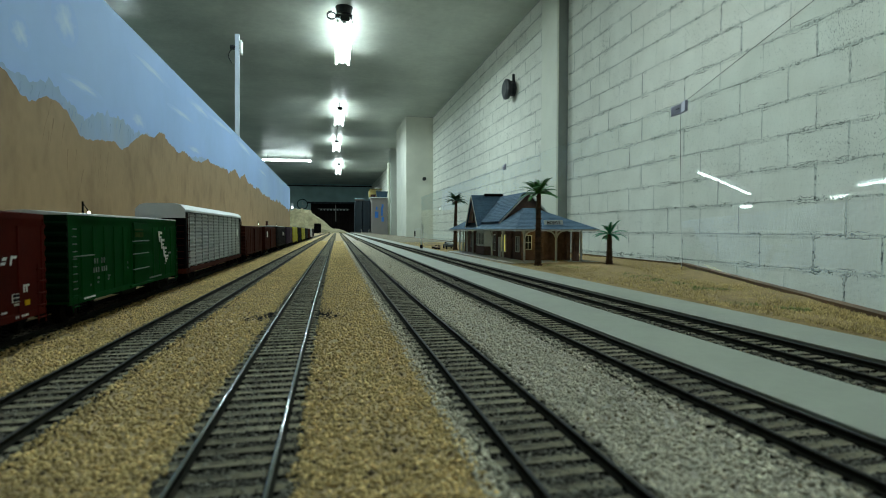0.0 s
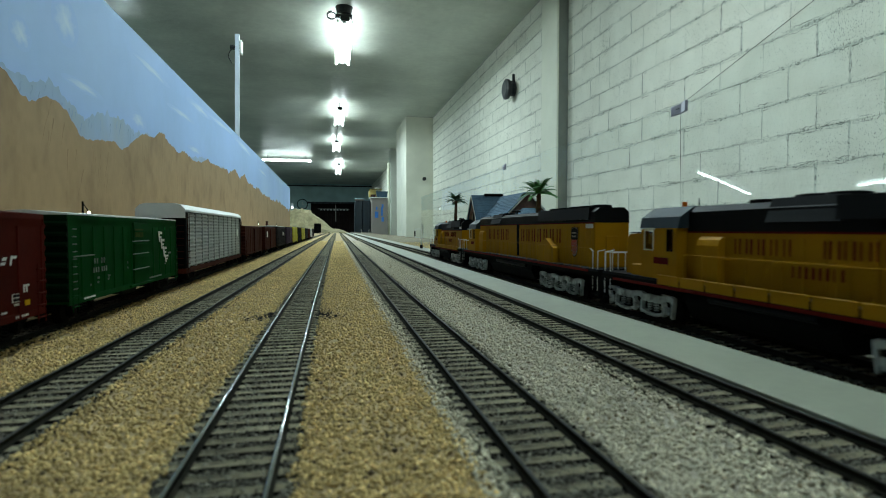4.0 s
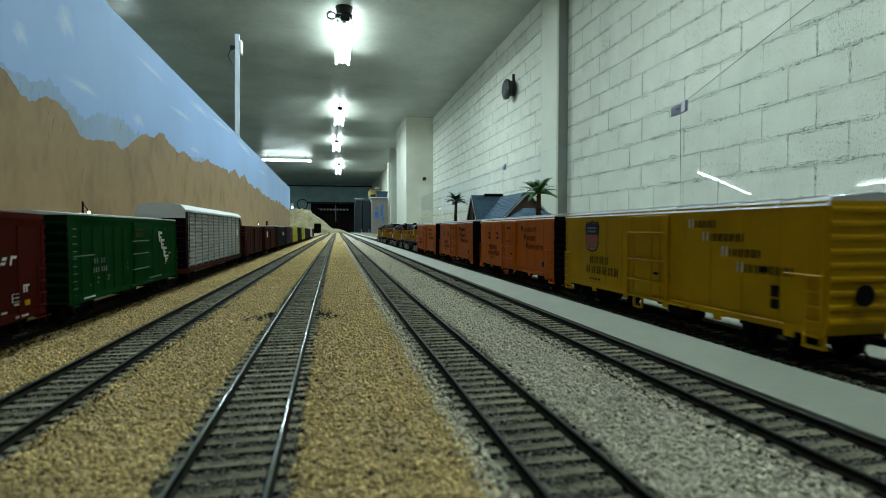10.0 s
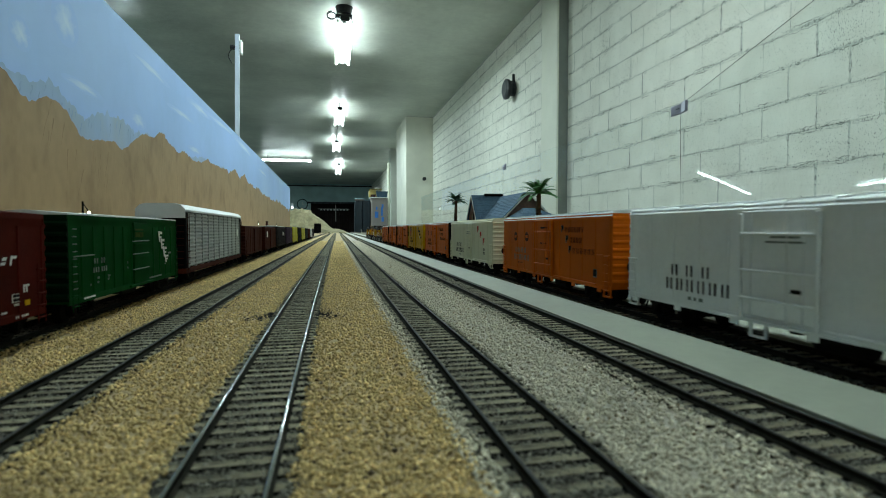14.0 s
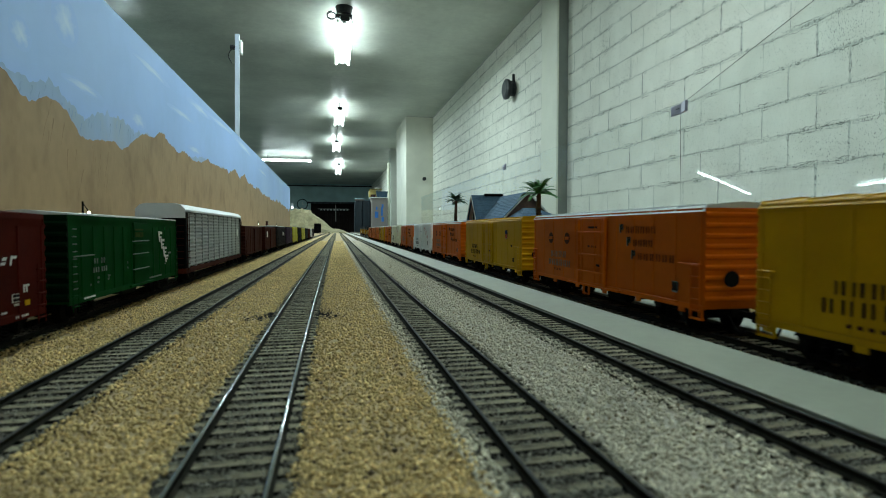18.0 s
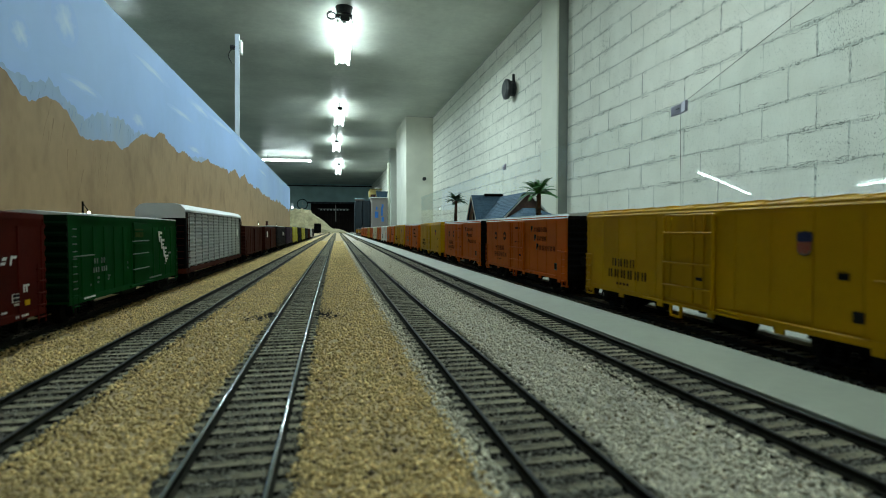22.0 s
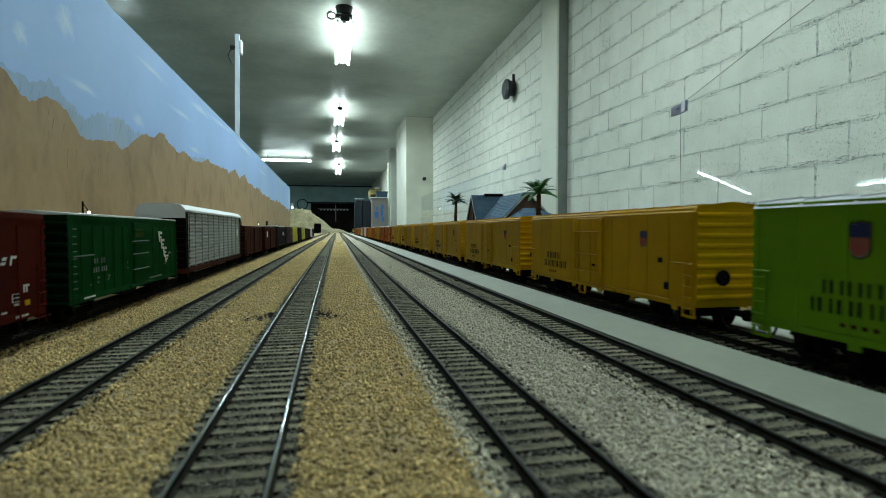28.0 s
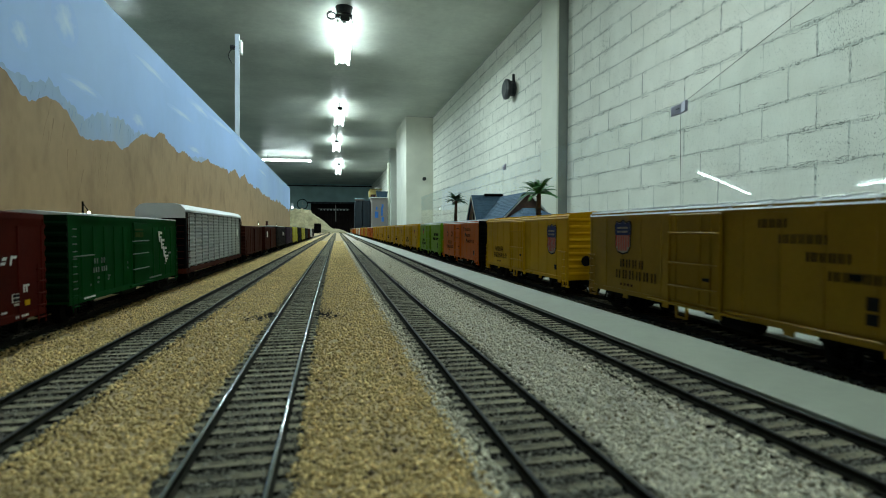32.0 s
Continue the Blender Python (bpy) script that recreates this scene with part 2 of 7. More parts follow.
M = dict(
    ballast_tan=mat("tan_ballast_bed", (0.46, 0.345, 0.18), 0.95, var=0.25, scale=900, bump=0.0012, bump_scale=700, fine=0.3, second=(0.54, 0.42, 0.24), second_scale=350),
    ballast_gray=mat("gray_ballast_bed", (0.50, 0.455, 0.375), 0.95, var=0.25, scale=900, bump=0.0012, bump_scale=700, fine=0.3, second=(0.44, 0.41, 0.34), second_scale=350),
    stone_tan=mat("tan_ballast_stone", (0.60, 0.45, 0.20), 0.95, var=0.15, scale=300, island=0.38, spec=0.1, second=(0.45, 0.345, 0.165), second_scale=24, second_amount=0.45),
    stone_dark=mat("dirty_ballast_stone", (0.135, 0.130, 0.104), 0.95, var=0.3, scale=300, island=0.75, spec=0.1),
    stone_brown=mat("brown_ballast_stone", (0.19, 0.145, 0.085), 0.95, var=0.3, scale=300, island=0.5, spec=0.1),
    bed_dark=mat("grimy_track_bed", (0.095, 0.092, 0.074), 0.95, var=0.4, scale=500, bump=0.0008, bump_scale=900, spec=0.1, second=(0.14, 0.13, 0.10), second_scale=300),
    stone_gray=mat("gray_ballast_stone", (0.56, 0.52, 0.395), 0.95, var=0.15, scale=300, island=0.26, spec=0.1),
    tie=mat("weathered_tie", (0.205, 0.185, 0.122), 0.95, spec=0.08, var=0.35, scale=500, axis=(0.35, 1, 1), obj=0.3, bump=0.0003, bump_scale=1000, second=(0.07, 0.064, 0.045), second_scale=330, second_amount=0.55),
    # tie sides near black: the shade between the ties put into colour
    tie_side_shade=mat("shaded_tie_side", (0.016, 0.015, 0.012), 0.95, spec=0.08, var=0.3, scale=500),
    rail_side=mat("dark_rail_side", (0.019, 0.018, 0.013), 0.85, spec=0.06, metal=0.0, var=0.3, scale=200),
    rail_top=mat("dull_rail_top", (0.030, 0.031, 0.028), 0.6, spec=0.10, metal=0.0, var=0.35, scale=60, axis=(1, 0.15, 1), second=(0.010, 0.010, 0.009), second_scale=40, second_amount=0.9),
    rail_worn=mat("worn_bright_rail_top", (0.52, 0.54, 0.52), 0.10, metal=1.0, var=0.2, scale=60, axis=(1, 0.15, 1), second=(0.10, 0.10, 0.095), second_scale=55, second_amount=0.7),
    soot=mat("sooty_ballast_stone", (0.018, 0.018, 0.017), 0.9, var=0.3, scale=300, island=0.5, spec=0.1),
    platform=mat("pale_painted_platform", (0.272, 0.290, 0.226), 0.6, var=0.05, scale=30, second=(0.245, 0.258, 0.21), second_scale=18, fine=0.06, bump=0.0001, bump_scale=900),
    soil_dim=mat("gray_olive_soil", (0.20, 0.175, 0.115), 0.95, var=0.25, scale=60, bump=0.001, bump_scale=300, second=(0.10, 0.085, 0.05), second_scale=14, fine=0.4),
    soil=mat("sandy_soil", (0.35, 0.24, 0.10), 0.95, var=0.2, scale=160, bump=0.001, bump_scale=500, second=(0.28, 0.2, 0.09), second_scale=40, fine=0.4),
    grass_dry=mat("dry_grass", (0.40, 0.29, 0.11), 0.9, island=0.5, var=0.2, scale=90),
    grass_green=mat("green_turf", (0.16, 0.19, 0.05), 0.9, island=0.5, var=0.2, scale=90),
    fascia=mat("brown_fascia_board", (0.105, 0.054, 0.017), 0.6, var=0.25, scale=30, axis=(1, 0.2, 1)),
    block=block_paint("painted_concrete_block"),
    block_far=block_paint("painted_concrete_block_far", True),
    mortar=mat("painted_mortar", (0.56, 0.58, 0.50), 0.9, var=0.12, scale=30, bump=0.010, bump_scale=60, fine=0.2, pits=((0.10, 0.105, 0.09), 70, 0.50, 0.60)),
    column=mat("painted_plaster", (0.66, 0.66, 0.55), 0.6, var=0.05, scale=3, bump=0.001, bump_scale=40, second=(0.58, 0.58, 0.48), second_scale=1.2),
    # darker than the pilaster's paint, for the shade on its south face
    return_shade=mat("shaded_gray_plaster", (0.20, 0.215, 0.19), 0.8, var=0.10, scale=4, bump=0.002, bump_scale=30, second=(0.16, 0.172, 0.15), second_scale=2.5),
    column_gray=mat("gray_painted_plaster", (0.42, 0.43, 0.38), 0.7, var=0.06, scale=3, bump=0.001, bump_scale=40),
    ceiling=mat("stained_ceiling_paint", (0.62, 0.66, 0.58), 0.36, var=0.14, scale=1.2, bump=0.007, bump_scale=9, second=(0.49, 0.53, 0.47), second_scale=0.5, fine=0.1),
    far_wall=mat("dim_blue_wall", (0.42, 0.60, 0.61), 0.8, var=0.12, scale=1.5, second=(0.34, 0.50, 0.51), second_scale=0.8),
    floor=mat("gray_hall_floor", (0.06, 0.058, 0.052), 0.6, var=0.15, scale=2.0, second=(0.045, 0.043, 0.038), second_scale=0.8, fine=0.15),
    sky=mat("painted_sky", (0.355, 0.545, 0.93), 0.6, var=0.06, scale=2.2, fine=0.03, second=(0.42, 0.60, 0.94), second_scale=1.1),
    peak=mat("painted_far_peaks", (0.325, 0.455, 0.70), 0.65, var=0.12, scale=14, axis=(1, 1, 0.35), second=(0.35, 0.44, 0.58), second_scale=8),
    ridge=mat("painted_desert_ridge", (0.36, 0.245, 0.135), 0.65, var=0.05, scale=7, axis=(1, 0.8, 0.5), second=(0.26, 0.17, 0.09), second_scale=16, second_amount=0.55, fine=0.12),
    cloud=brushed("painted_cloud", (0.66, 0.78, 0.98), (0.372, 0.558, 0.932)),
    crease=mat("painted_ridge_crease", (0.285, 0.190, 0.103), 0.65, var=0.2, scale=40),
    peak_crease=mat("painted_peak_crease", (0.27, 0.38, 0.60), 0.65, var=0.2, scale=40),
    pole=mat("pale_blue_pole", (0.50, 0.58, 0.66), 0.45, var=0.06, scale=8),
    white_metal=mat("white_enamel", (0.72, 0.74, 0.70), 0.4, var=0.04, scale=20),
    black=mat("black_plastic", (0.02, 0.022, 0.024), 0.45, var=0.25, scale=60),
    tube=glow("lit_tube", (0.82, 0.985, 1.0), 22.0),
    dim_lens=glow("lit_lens", (0.9, 0.98, 1.0), 2.5),
    acrylic_far=clear("clear_thin_acrylic", (0.985, 0.995, 0.99), 0.0, 1.05),
    acrylic=clear("clear_acrylic", (0.985, 0.995, 0.99)),
    hill=mat("plaster_hill", (0.29, 0.25, 0.135), 0.95, var=0.2, scale=14, bump=0.02, bump_scale=20, second=(0.15, 0.13, 0.06), second_scale=6, second_amount=0.8, fine=0.4),
    cabinet=mat("gray_cabinet", (0.24, 0.215, 0.195), 0.6, var=0.06, scale=3),
    locker=mat("dark_blue_locker", (0.006, 0.014, 0.019), 0.5, var=0.3, scale=6),
    carton=mat("yellow_carton", (0.38, 0.30, 0.10), 0.8, var=0.12, scale=8),
    bin=mat("blue_bin", (0.03, 0.07, 0.11), 0.5, var=0.12, scale=8),
    sticker=mat("blue_sticker", (0.03, 0.16, 0.50), 0.5, var=0.1, scale=10),
    dark_panel=mat("dark_red_panel", (0.014, 0.007, 0.006), 0.8, var=0.3, scale=3),
    orange=mat("orange_car_paint", (0.56, 0.108, 0.002), 0.45, spec=0.08, var=0.05, scale=60, obj=0.10, second=(0.50, 0.096, 0.002), second_scale=25, second_amount=0.25, fine=0.05),
    orange_light=mat("light_orange_car_paint", (0.60, 0.122, 0.002), 0.45, spec=0.08, var=0.05, scale=60, obj=0.10, second=(0.54, 0.110, 0.002), second_scale=25, second_amount=0.25, fine=0.05),
    yellow=mat("yellow_car_paint", (0.54, 0.295, 0.002), 0.45, spec=0.08, var=0.05, scale=60, obj=0.08, second=(0.48, 0.255, 0.002), second_scale=25, second_amount=0.25, fine=0.05),
    ochre=mat("grimy_ochre_paint", (0.30, 0.17, 0.010), 0.40, spec=0.14, var=0.08, scale=60, second=(0.26, 0.15, 0.012), second_scale=25, second_amount=0.4, fine=0.1),
    lime=mat("lime_car_paint", (0.15, 0.32, 0.006), 0.40, spec=0.08, var=0.05, scale=60, fine=0.05),
    cream=mat("cream_car_paint", (0.72, 0.73, 0.54), 0.45, spec=0.24, var=0.04, scale=60, fine=0.05),
    white=mat("white_car_paint", (0.86, 0.90, 0.88), 0.45, spec=0.24, var=0.04, scale=60, fine=0.05),
    lemon=mat("lemon_car_paint", (0.50, 0.48, 0.04), 0.5, spec=0.14, var=0.05, scale=60, fine=0.05),
    roof_silver=mat("silver_roof_paint", (0.62, 0.64, 0.62), 0.5, var=0.08, scale=80, fine=0.1),
    end_black=mat("black_car_end", (0.004, 0.004, 0.004), 0.8, spec=0.05, var=0.25, scale=60),
    under=mat("black_underframe", (0.006, 0.006, 0.0055), 0.9, spec=0.1, var=0.3, scale=80),
    letter_black=mat("black_lettering", (0.012, 0.011, 0.010), 0.7, spec=0.1, var=0.1, scale=80),
    letter_white=mat("white_lettering", (0.72, 0.74, 0.70), 0.6, var=0.05, scale=80),
    letter_pale=mat("dull_white_lettering", (0.17, 0.21, 0.18), 0.7, var=0.2, scale=300, spec=0.1),
    letter_brown=mat("worn_dark_brown_lettering", (0.060, 0.018, 0.006), 0.6, var=0.3, scale=400, spec=0.1),
    shield_cream=mat("dull_cream_shield_field", (0.28, 0.24, 0.19), 0.6, var=0.1, scale=200),
    letter_red=mat("red_lettering", (0.46, 0.04, 0.02), 0.6, var=0.05, scale=80),
    shield_blue=mat("blue_shield_paint", (0.008, 0.016, 0.085), 0.6, var=0.05, scale=80),
    loco_yellow=mat("locomotive_yellow", (0.40, 0.20, 0.005), 0.55, spec=0.06, var=0.05, scale=50, second=(0.33, 0.155, 0.004), second_scale=20, second_amount=0.2),
    # hood gray made lighter: the light on the roof's slopes put into colour
    cab_gray_lit=mat("lit_cab_roof_gray", (0.026, 0.042, 0.052), 0.5, spec=0.10, var=0.08, scale=50, second=(0.016, 0.023, 0.03), second_scale=20),
    loco_gray=mat("locomotive_gray", (0.0065, 0.0078, 0.009), 0.55, spec=0.08, var=0.08, scale=50, second=(0.0045, 0.0055, 0.0065), second_scale=20),
    letter_maroon=mat("maroon_lettering", (0.15, 0.014, 0.008), 0.7, spec=0.05, var=0.05, scale=80),
    loco_red=mat("locomotive_red_stripe", (0.13, 0.010, 0.008), 0.7, spec=0.05, var=0.05, scale=50),
    truck_silver=mat("silver_truck_paint", (0.42, 0.45, 0.44), 0.5, var=0.25, scale=260, second=(0.06, 0.06, 0.06), second_scale=170, second_amount=0.6, bump=0.0003, bump_scale=500),
    glass_dark=mat("dark_cab_glass", (0.02, 0.025, 0.03), 0.12, var=0.1, scale=50),
    box_red=mat("oxide_red_car", (0.085, 0.010, 0.006), 0.75, spec=0.03, var=0.1, scale=50, second=(0.06, 0.009, 0.006), second_scale=20, fine=0.1),
    box_green=mat("green_boxcar_paint", (0.003, 0.062, 0.012), 0.75, spec=0.03, var=0.07, scale=50, second=(0.003, 0.05, 0.010), second_scale=20, fine=0.06),
    # the box car's green darkened, as painted shade for its ends
    end_green_shade=mat("shaded_green_end", (0.002, 0.014, 0.004), 0.8, spec=0.03, var=0.2, scale=60),
    placard=mat("dull_olive_placard", (0.035, 0.075, 0.012), 0.7, spec=0.03, var=0.3, scale=300),
    box_brown=mat("brown_car_paint", (0.05, 0.013, 0.008), 0.75, spec=0.03, var=0.1, scale=50, fine=0.1),
    box_purple=mat("purple_gray_car_paint", (0.06, 0.042, 0.07), 0.75, spec=0.03, var=0.1, scale=50),
    box_dark=mat("dark_gray_car_paint", (0.018, 0.017, 0.02), 0.75, spec=0.03, var=0.1, scale=50),
    rack_silver=mat("galvanised_rack_panel", (0.42, 0.44, 0.44), 0.6, metal=0.0, var=0.1, scale=80, fine=0.12),
    rack_roof=mat("pale_rack_roof", (0.68, 0.70, 0.70), 0.4, var=0.05, scale=40),
    brick=mat("brown_brick", (0.20, 0.118, 0.092), 0.9, var=0.2, scale=260, fine=0.3, second=(0.12, 0.07, 0.06), second_scale=120),
    slate=mat("blue_slate", (0.070, 0.128, 0.185), 0.8, spec=0.15, var=0.28, scale=420, obj=0.08, second=(0.10, 0.17, 0.235), second_scale=40),
    trim_white=mat("white_trim_paint", (0.70, 0.70, 0.64), 0.55, var=0.05, scale=60),
    wood_trim=mat("gray_post_paint", (0.45, 0.44, 0.38), 0.6, var=0.08, scale=60),
    window_lit=glow("lit_depot_window", (0.95, 0.85, 0.20), 0.40),
    ceiling_lit=glow("lit_depot_lamp", (1.0, 0.93, 0.35), 1.6),
    bark=mat("palm_bark", (0.085, 0.05, 0.03), 0.9, var=0.3, scale=200, island=0.3),
    frond=mat("palm_frond_green", (0.04, 0.17, 0.03), 0.5, var=0.2, scale=150, island=0.35),
    frond_dark=mat("dark_palm_frond", (0.014, 0.062, 0.022), 0.6, var=0.2, scale=150, island=0.35),
    frond_blue=mat("blue_green_frond", (0.02, 0.24, 0.11), 0.5, var=0.2, scale=150, island=0.35),
    vehicle=mat("gray_vehicle_paint", (0.12, 0.14, 0.13), 0.35, var=0.1, scale=60),
    plate=mat("lilac_clip_plastic", (0.46, 0.47, 0.60), 0.35, var=0.05, scale=60),
)


# ---- mesh helpers ----
class Geo:
    """Vertices and faces of one mesh, with a material slot for each face."""

    def __init__(self):
        self.v, self.f, self.s = [], [], []

    def add(self, verts, faces, slot=0):
        n = len(self.v)
        self.v.extend(tuple(p) for p in verts)
        self.f.extend(tuple(n + i for i in face) for face in faces)
        self.s.extend([slot] * len(faces))
        return self

    def box(self, x0, x1, y0, y1, z0, z1, slot=0):
        return self.add([(x, y, z) for z in (z0, z1) for y in (y0, y1) for x in (x0, x1)],
                        [(0, 2, 3, 1), (4, 5, 7, 6), (0, 1, 5, 4), (2, 6, 7, 3), (0, 4, 6, 2), (1, 3, 7, 5)], slot)

    def cbox(self, x0, x1, y0, y1, z0, z1, c=0.0005, slot=0):
        """A box with chamfered edges."""
        c = min(c, 0.49 * min(x1 - x0, y1 - y0, z1 - z0))
        vs, index = [], {}
        ends = ((x0, x1), (y0, y1), (z0, z1))
        for i in range(8):
            bits = (i & 1, i >> 1 & 1, i >> 2 & 1)
            for a in range(3):
                p = []
                for k in range(3):
                    e = ends[k][bits[k]]
                    p.append(e if k == a else e + (c if bits[k] == 0 else -c))
                index[i, a] = len(vs)
                vs.append(tuple(p))
        faces = []
        for a in range(3):
            b, d = (a + 1) % 3, (a + 2) % 3
            for side in (0, 1):
                ring = []
                for bb, dd in ((0, 0), (1, 0), (1, 1), (0, 1)):
                    ring.append(index[(side << a) | (bb << b) | (dd << d), a])
                faces.append(tuple(ring if side else ring[::-1]))
            for bb in (0, 1):
                for dd in (0, 1):
                    i0, i1 = (bb << b) | (dd << d), (1 << a) | (bb << b) | (dd << d)
                    q = (index[i0, b], index[i1, b], index[i1, d], index[i0, d])
                    faces.append(q if bb == dd else q[::-1])
        for i in range(8):
            t = (index[i, 0], index[i, 1], index[i, 2])
            faces.append(t if bin(i).count("1") % 2 else t[::-1])
        return self.add(vs, faces, slot)

    def prism(self, outline, a0, a1, axis="y", slot=0):
        """A closed outline (counted round) pushed along an axis; outline in the two other axes, in order."""
        n = len(outline)

        def place(p, a):
            if axis == "y":
                return (p[0], a, p[1])
            if axis == "x":
                return (a, p[0], p[1])
            return (p[0], p[1], a)
        vs = [place(p, a0) for p in outline] + [place(p, a1) for p in outline]
        faces = [tuple(range(n)), tuple(range(2 * n - 1, n - 1, -1))]
        faces += [(i, n + i, n + (i + 1) % n, (i + 1) % n) for i in range(n)]
        return self.add(vs, faces, slot)

    def tube(self, p, q, r, n=8, r2=None, slot=0):
        p, q = Vector(p), Vector(q)
        r2 = r if r2 is None else r2
        d = (q - p).normalized()
        u = d.orthogonal().normalized()
        w = d.cross(u)
        vs = []
        for c, rad in ((p, r), (q, r2)):
            for i in range(n):
                a = 2 * math.pi * i / n
                vs.append(c + (u * math.cos(a) + w * math.sin(a)) * rad)
        faces = [(i, (i + 1) % n, n + (i + 1) % n, n + i) for i in range(n)]
        faces += [tuple(range(n - 1, -1, -1)), tuple(range(n, 2 * n))]
        return self.add(vs, faces, slot)

    def quad(self, a, b, c, d, slot=0):
        return self.add([a, b, c, d], [(0, 1, 2, 3)], slot)

    def sheet(self, corners, thick, slot=0):
        """A flat plate: its outer corners, and the thickness behind them."""
        n = len(corners)
        cs = [Vector(c) for c in corners]
        nrm = (cs[1] - cs[0]).cross(cs[2] - cs[1]).normalized()
        vs = cs + [c - nrm * thick for c in cs]
        faces = [tuple(range(n)), tuple(range(2 * n - 1, n - 1, -1))]
        faces += [(i, n + i, n + (i + 1) % n, (i + 1) % n) for i in range(n)]
        return self.add(vs, faces, slot)

    def mesh(self, name, materials, smooth=False):
        me = bpy.data.meshes.new(name)
        me.from_pydata(self.v, [], self.f)
        for m in materials:
            me.materials.append(m)
        if any(self.s):
            me.polygons.foreach_set("material_index", self.s)
        bm = bmesh.new()
        bm.from_mesh(me)
        bmesh.ops.recalc_face_normals(bm, faces=bm.faces)
        bm.to_mesh(me)
        bm.free()
        if smooth:
            me.polygons.foreach_set("use_smooth", [True] * len(me.polygons))
        me.update()
        return me


def big_mesh(name, verts, faces, material):
    """A mesh from arrays of vertices and triangles or quads."""
    me = bpy.data.meshes.new(name)
    k = faces.shape[1]
    me.vertices.add(len(verts))
    me.vertices.foreach_set("co", verts.astype(np.float32).ravel())
    me.loops.add(faces.size)
    me.loops.foreach_set("vertex_index", faces.astype(np.int32).ravel())
    me.polygons.add(len(faces))
    me.polygons.foreach_set("loop_start", np.arange(0, faces.size, k, dtype=np.int32))
    me.materials.append(material)
    me.update(calc_edges=True)
    return me


def part(name, geo, material, parent=None, label="", smooth=False):
    mats = material if isinstance(material, (list, tuple)) else [material]
    ob = new(name, geo if isinstance(geo, bpy.types.Mesh) else geo.mesh(name, mats, smooth))
    if parent:
        ob.parent = parent
    return tagged(ob, label)


def thing(name, m, label, category, group="", kind=""):
    ob = new(name)
    ob.empty_display_size = 0.02
    ob.matrix_basis = m
    return tagged(ob, label, category, group, kind)


# ---- the hall ----
def hall():
    g = Geo().box(WEST_X - 0.2, WALL_X + 0.3, SOUTH_Y - 0.2, NORTH_Y + 0.2, FLOOR_Z - 0.2, FLOOR_Z)
    tagged(part("floor", g, M["floor"]), "worn gray floor of a long hall", "floor", kind="structure")
    g = Geo().box(WEST_X - 0.2, WALL_X + 0.3, SOUTH_Y - 0.2, NORTH_Y + 0.2, CEIL_Z, CEIL_Z + 0.2)
    tagged(part("ceiling", g, M["ceiling"]), "dull gray-green stained ceiling with worn paint", "ceiling", kind="structure")
    g = Geo().box(WEST_X - 0.2, WEST_X, SOUTH_Y, NORTH_Y, FLOOR_Z, CEIL_Z)
    tagged(part("wall_west", g, M["far_wall"]), "plain dim blue-gray painted hall wall", "wall", kind="structure")
    g = Geo().box(WEST_X, WALL_X, SOUTH_Y - 0.2, SOUTH_Y, FLOOR_Z, CEIL_Z)
    tagged(part("wall_south", g, M["cabinet"]), "plain gray painted hall wall", "wall", kind="structure")
    # the end wall, with a wide dark opening
    g = Geo()
    g.box(WEST_X, -1.32, NORTH_Y, NORTH_Y + 0.2, FLOOR_Z, CEIL_Z)
    g.box(1.80, WALL_X, NORTH_Y, NORTH_Y + 0.2, FLOOR_Z, CEIL_Z)
    g.box(-1.32, 1.80, NORTH_Y, NORTH_Y + 0.2, 1.80, CEIL_Z)
    wn = tagged(part("wall_north", g, M["far_wall"]), "dim blue-gray end wall with a wide dark opening", "wall", kind="structure")
    part("ledge", Geo().box(-1.7, 2.2, NORTH_Y - 0.06, NORTH_Y, 1.78, 1.90), M["locker"], wn)
    part("pilaster", Geo().box(-1.42, -1.32, NORTH_Y - 0.05, NORTH_Y, FLOOR_Z, CEIL_Z), M["far_wall"], wn)
    part("cornice", Geo().box(WEST_X, WALL_X, NORTH_Y - 0.1, NORTH_Y, 2.92, 3.0), M["locker"], wn)
    store = thing("storage_alcove", pose(0.25, NORTH_Y + 0.2, FLOOR_Z), "dark storage alcove behind the end wall's opening", "alcove", kind="structure")
    g = Geo()
    g.box(-1.7, 1.7, 1.4, 1.5, 0, 3.2)
    g.box(-1.75, -1.62, 0, 1.4, 0, 3.2)
    g.box(1.62, 1.75, 0, 1.4, 0, 3.2)
    g.box(-1.7, 1.7, 0, 1.4, 3.1, 3.2)
    part("lining", g, M["dark_panel"], store)
    for i in range(11):
        part("panel", Geo().cbox(-1.5 + i * 0.27, -1.26 + i * 0.27, 1.25, 1.36, 0.05, 2.35 - 0.15 * (i % 3), 0.02), M["dark_panel"], store)
    part("rail", Geo().box(-1.1, 1.0, 0.25, 0.30, 2.52, 2.56), M["column_gray"], store)
    for i in range(9):
        part("tag", Geo().box(-0.95 + i * 0.22, -0.85 + i * 0.22, 0.22, 0.25, 2.44, 2.54), M["white_metal"], store)
    part("post", Geo().box(0.05, 0.1, 0.15, 0.2, 1.7, 2.8), M["column_gray"], store)

    # the east wall of painted blocks: mortar behind, each block proud of it
    g = Geo().box(WALL_X - 0.0048, WALL_X + 0.25, SOUTH_Y, NORTH_Y, FLOOR_Z, CEIL_Z)
    we = tagged(part("wall_east", g, M["mortar"]), "rough painted concrete block wall, pale green-white", "wall", kind="structure")
    rng = random.Random(4)
    shapes = []
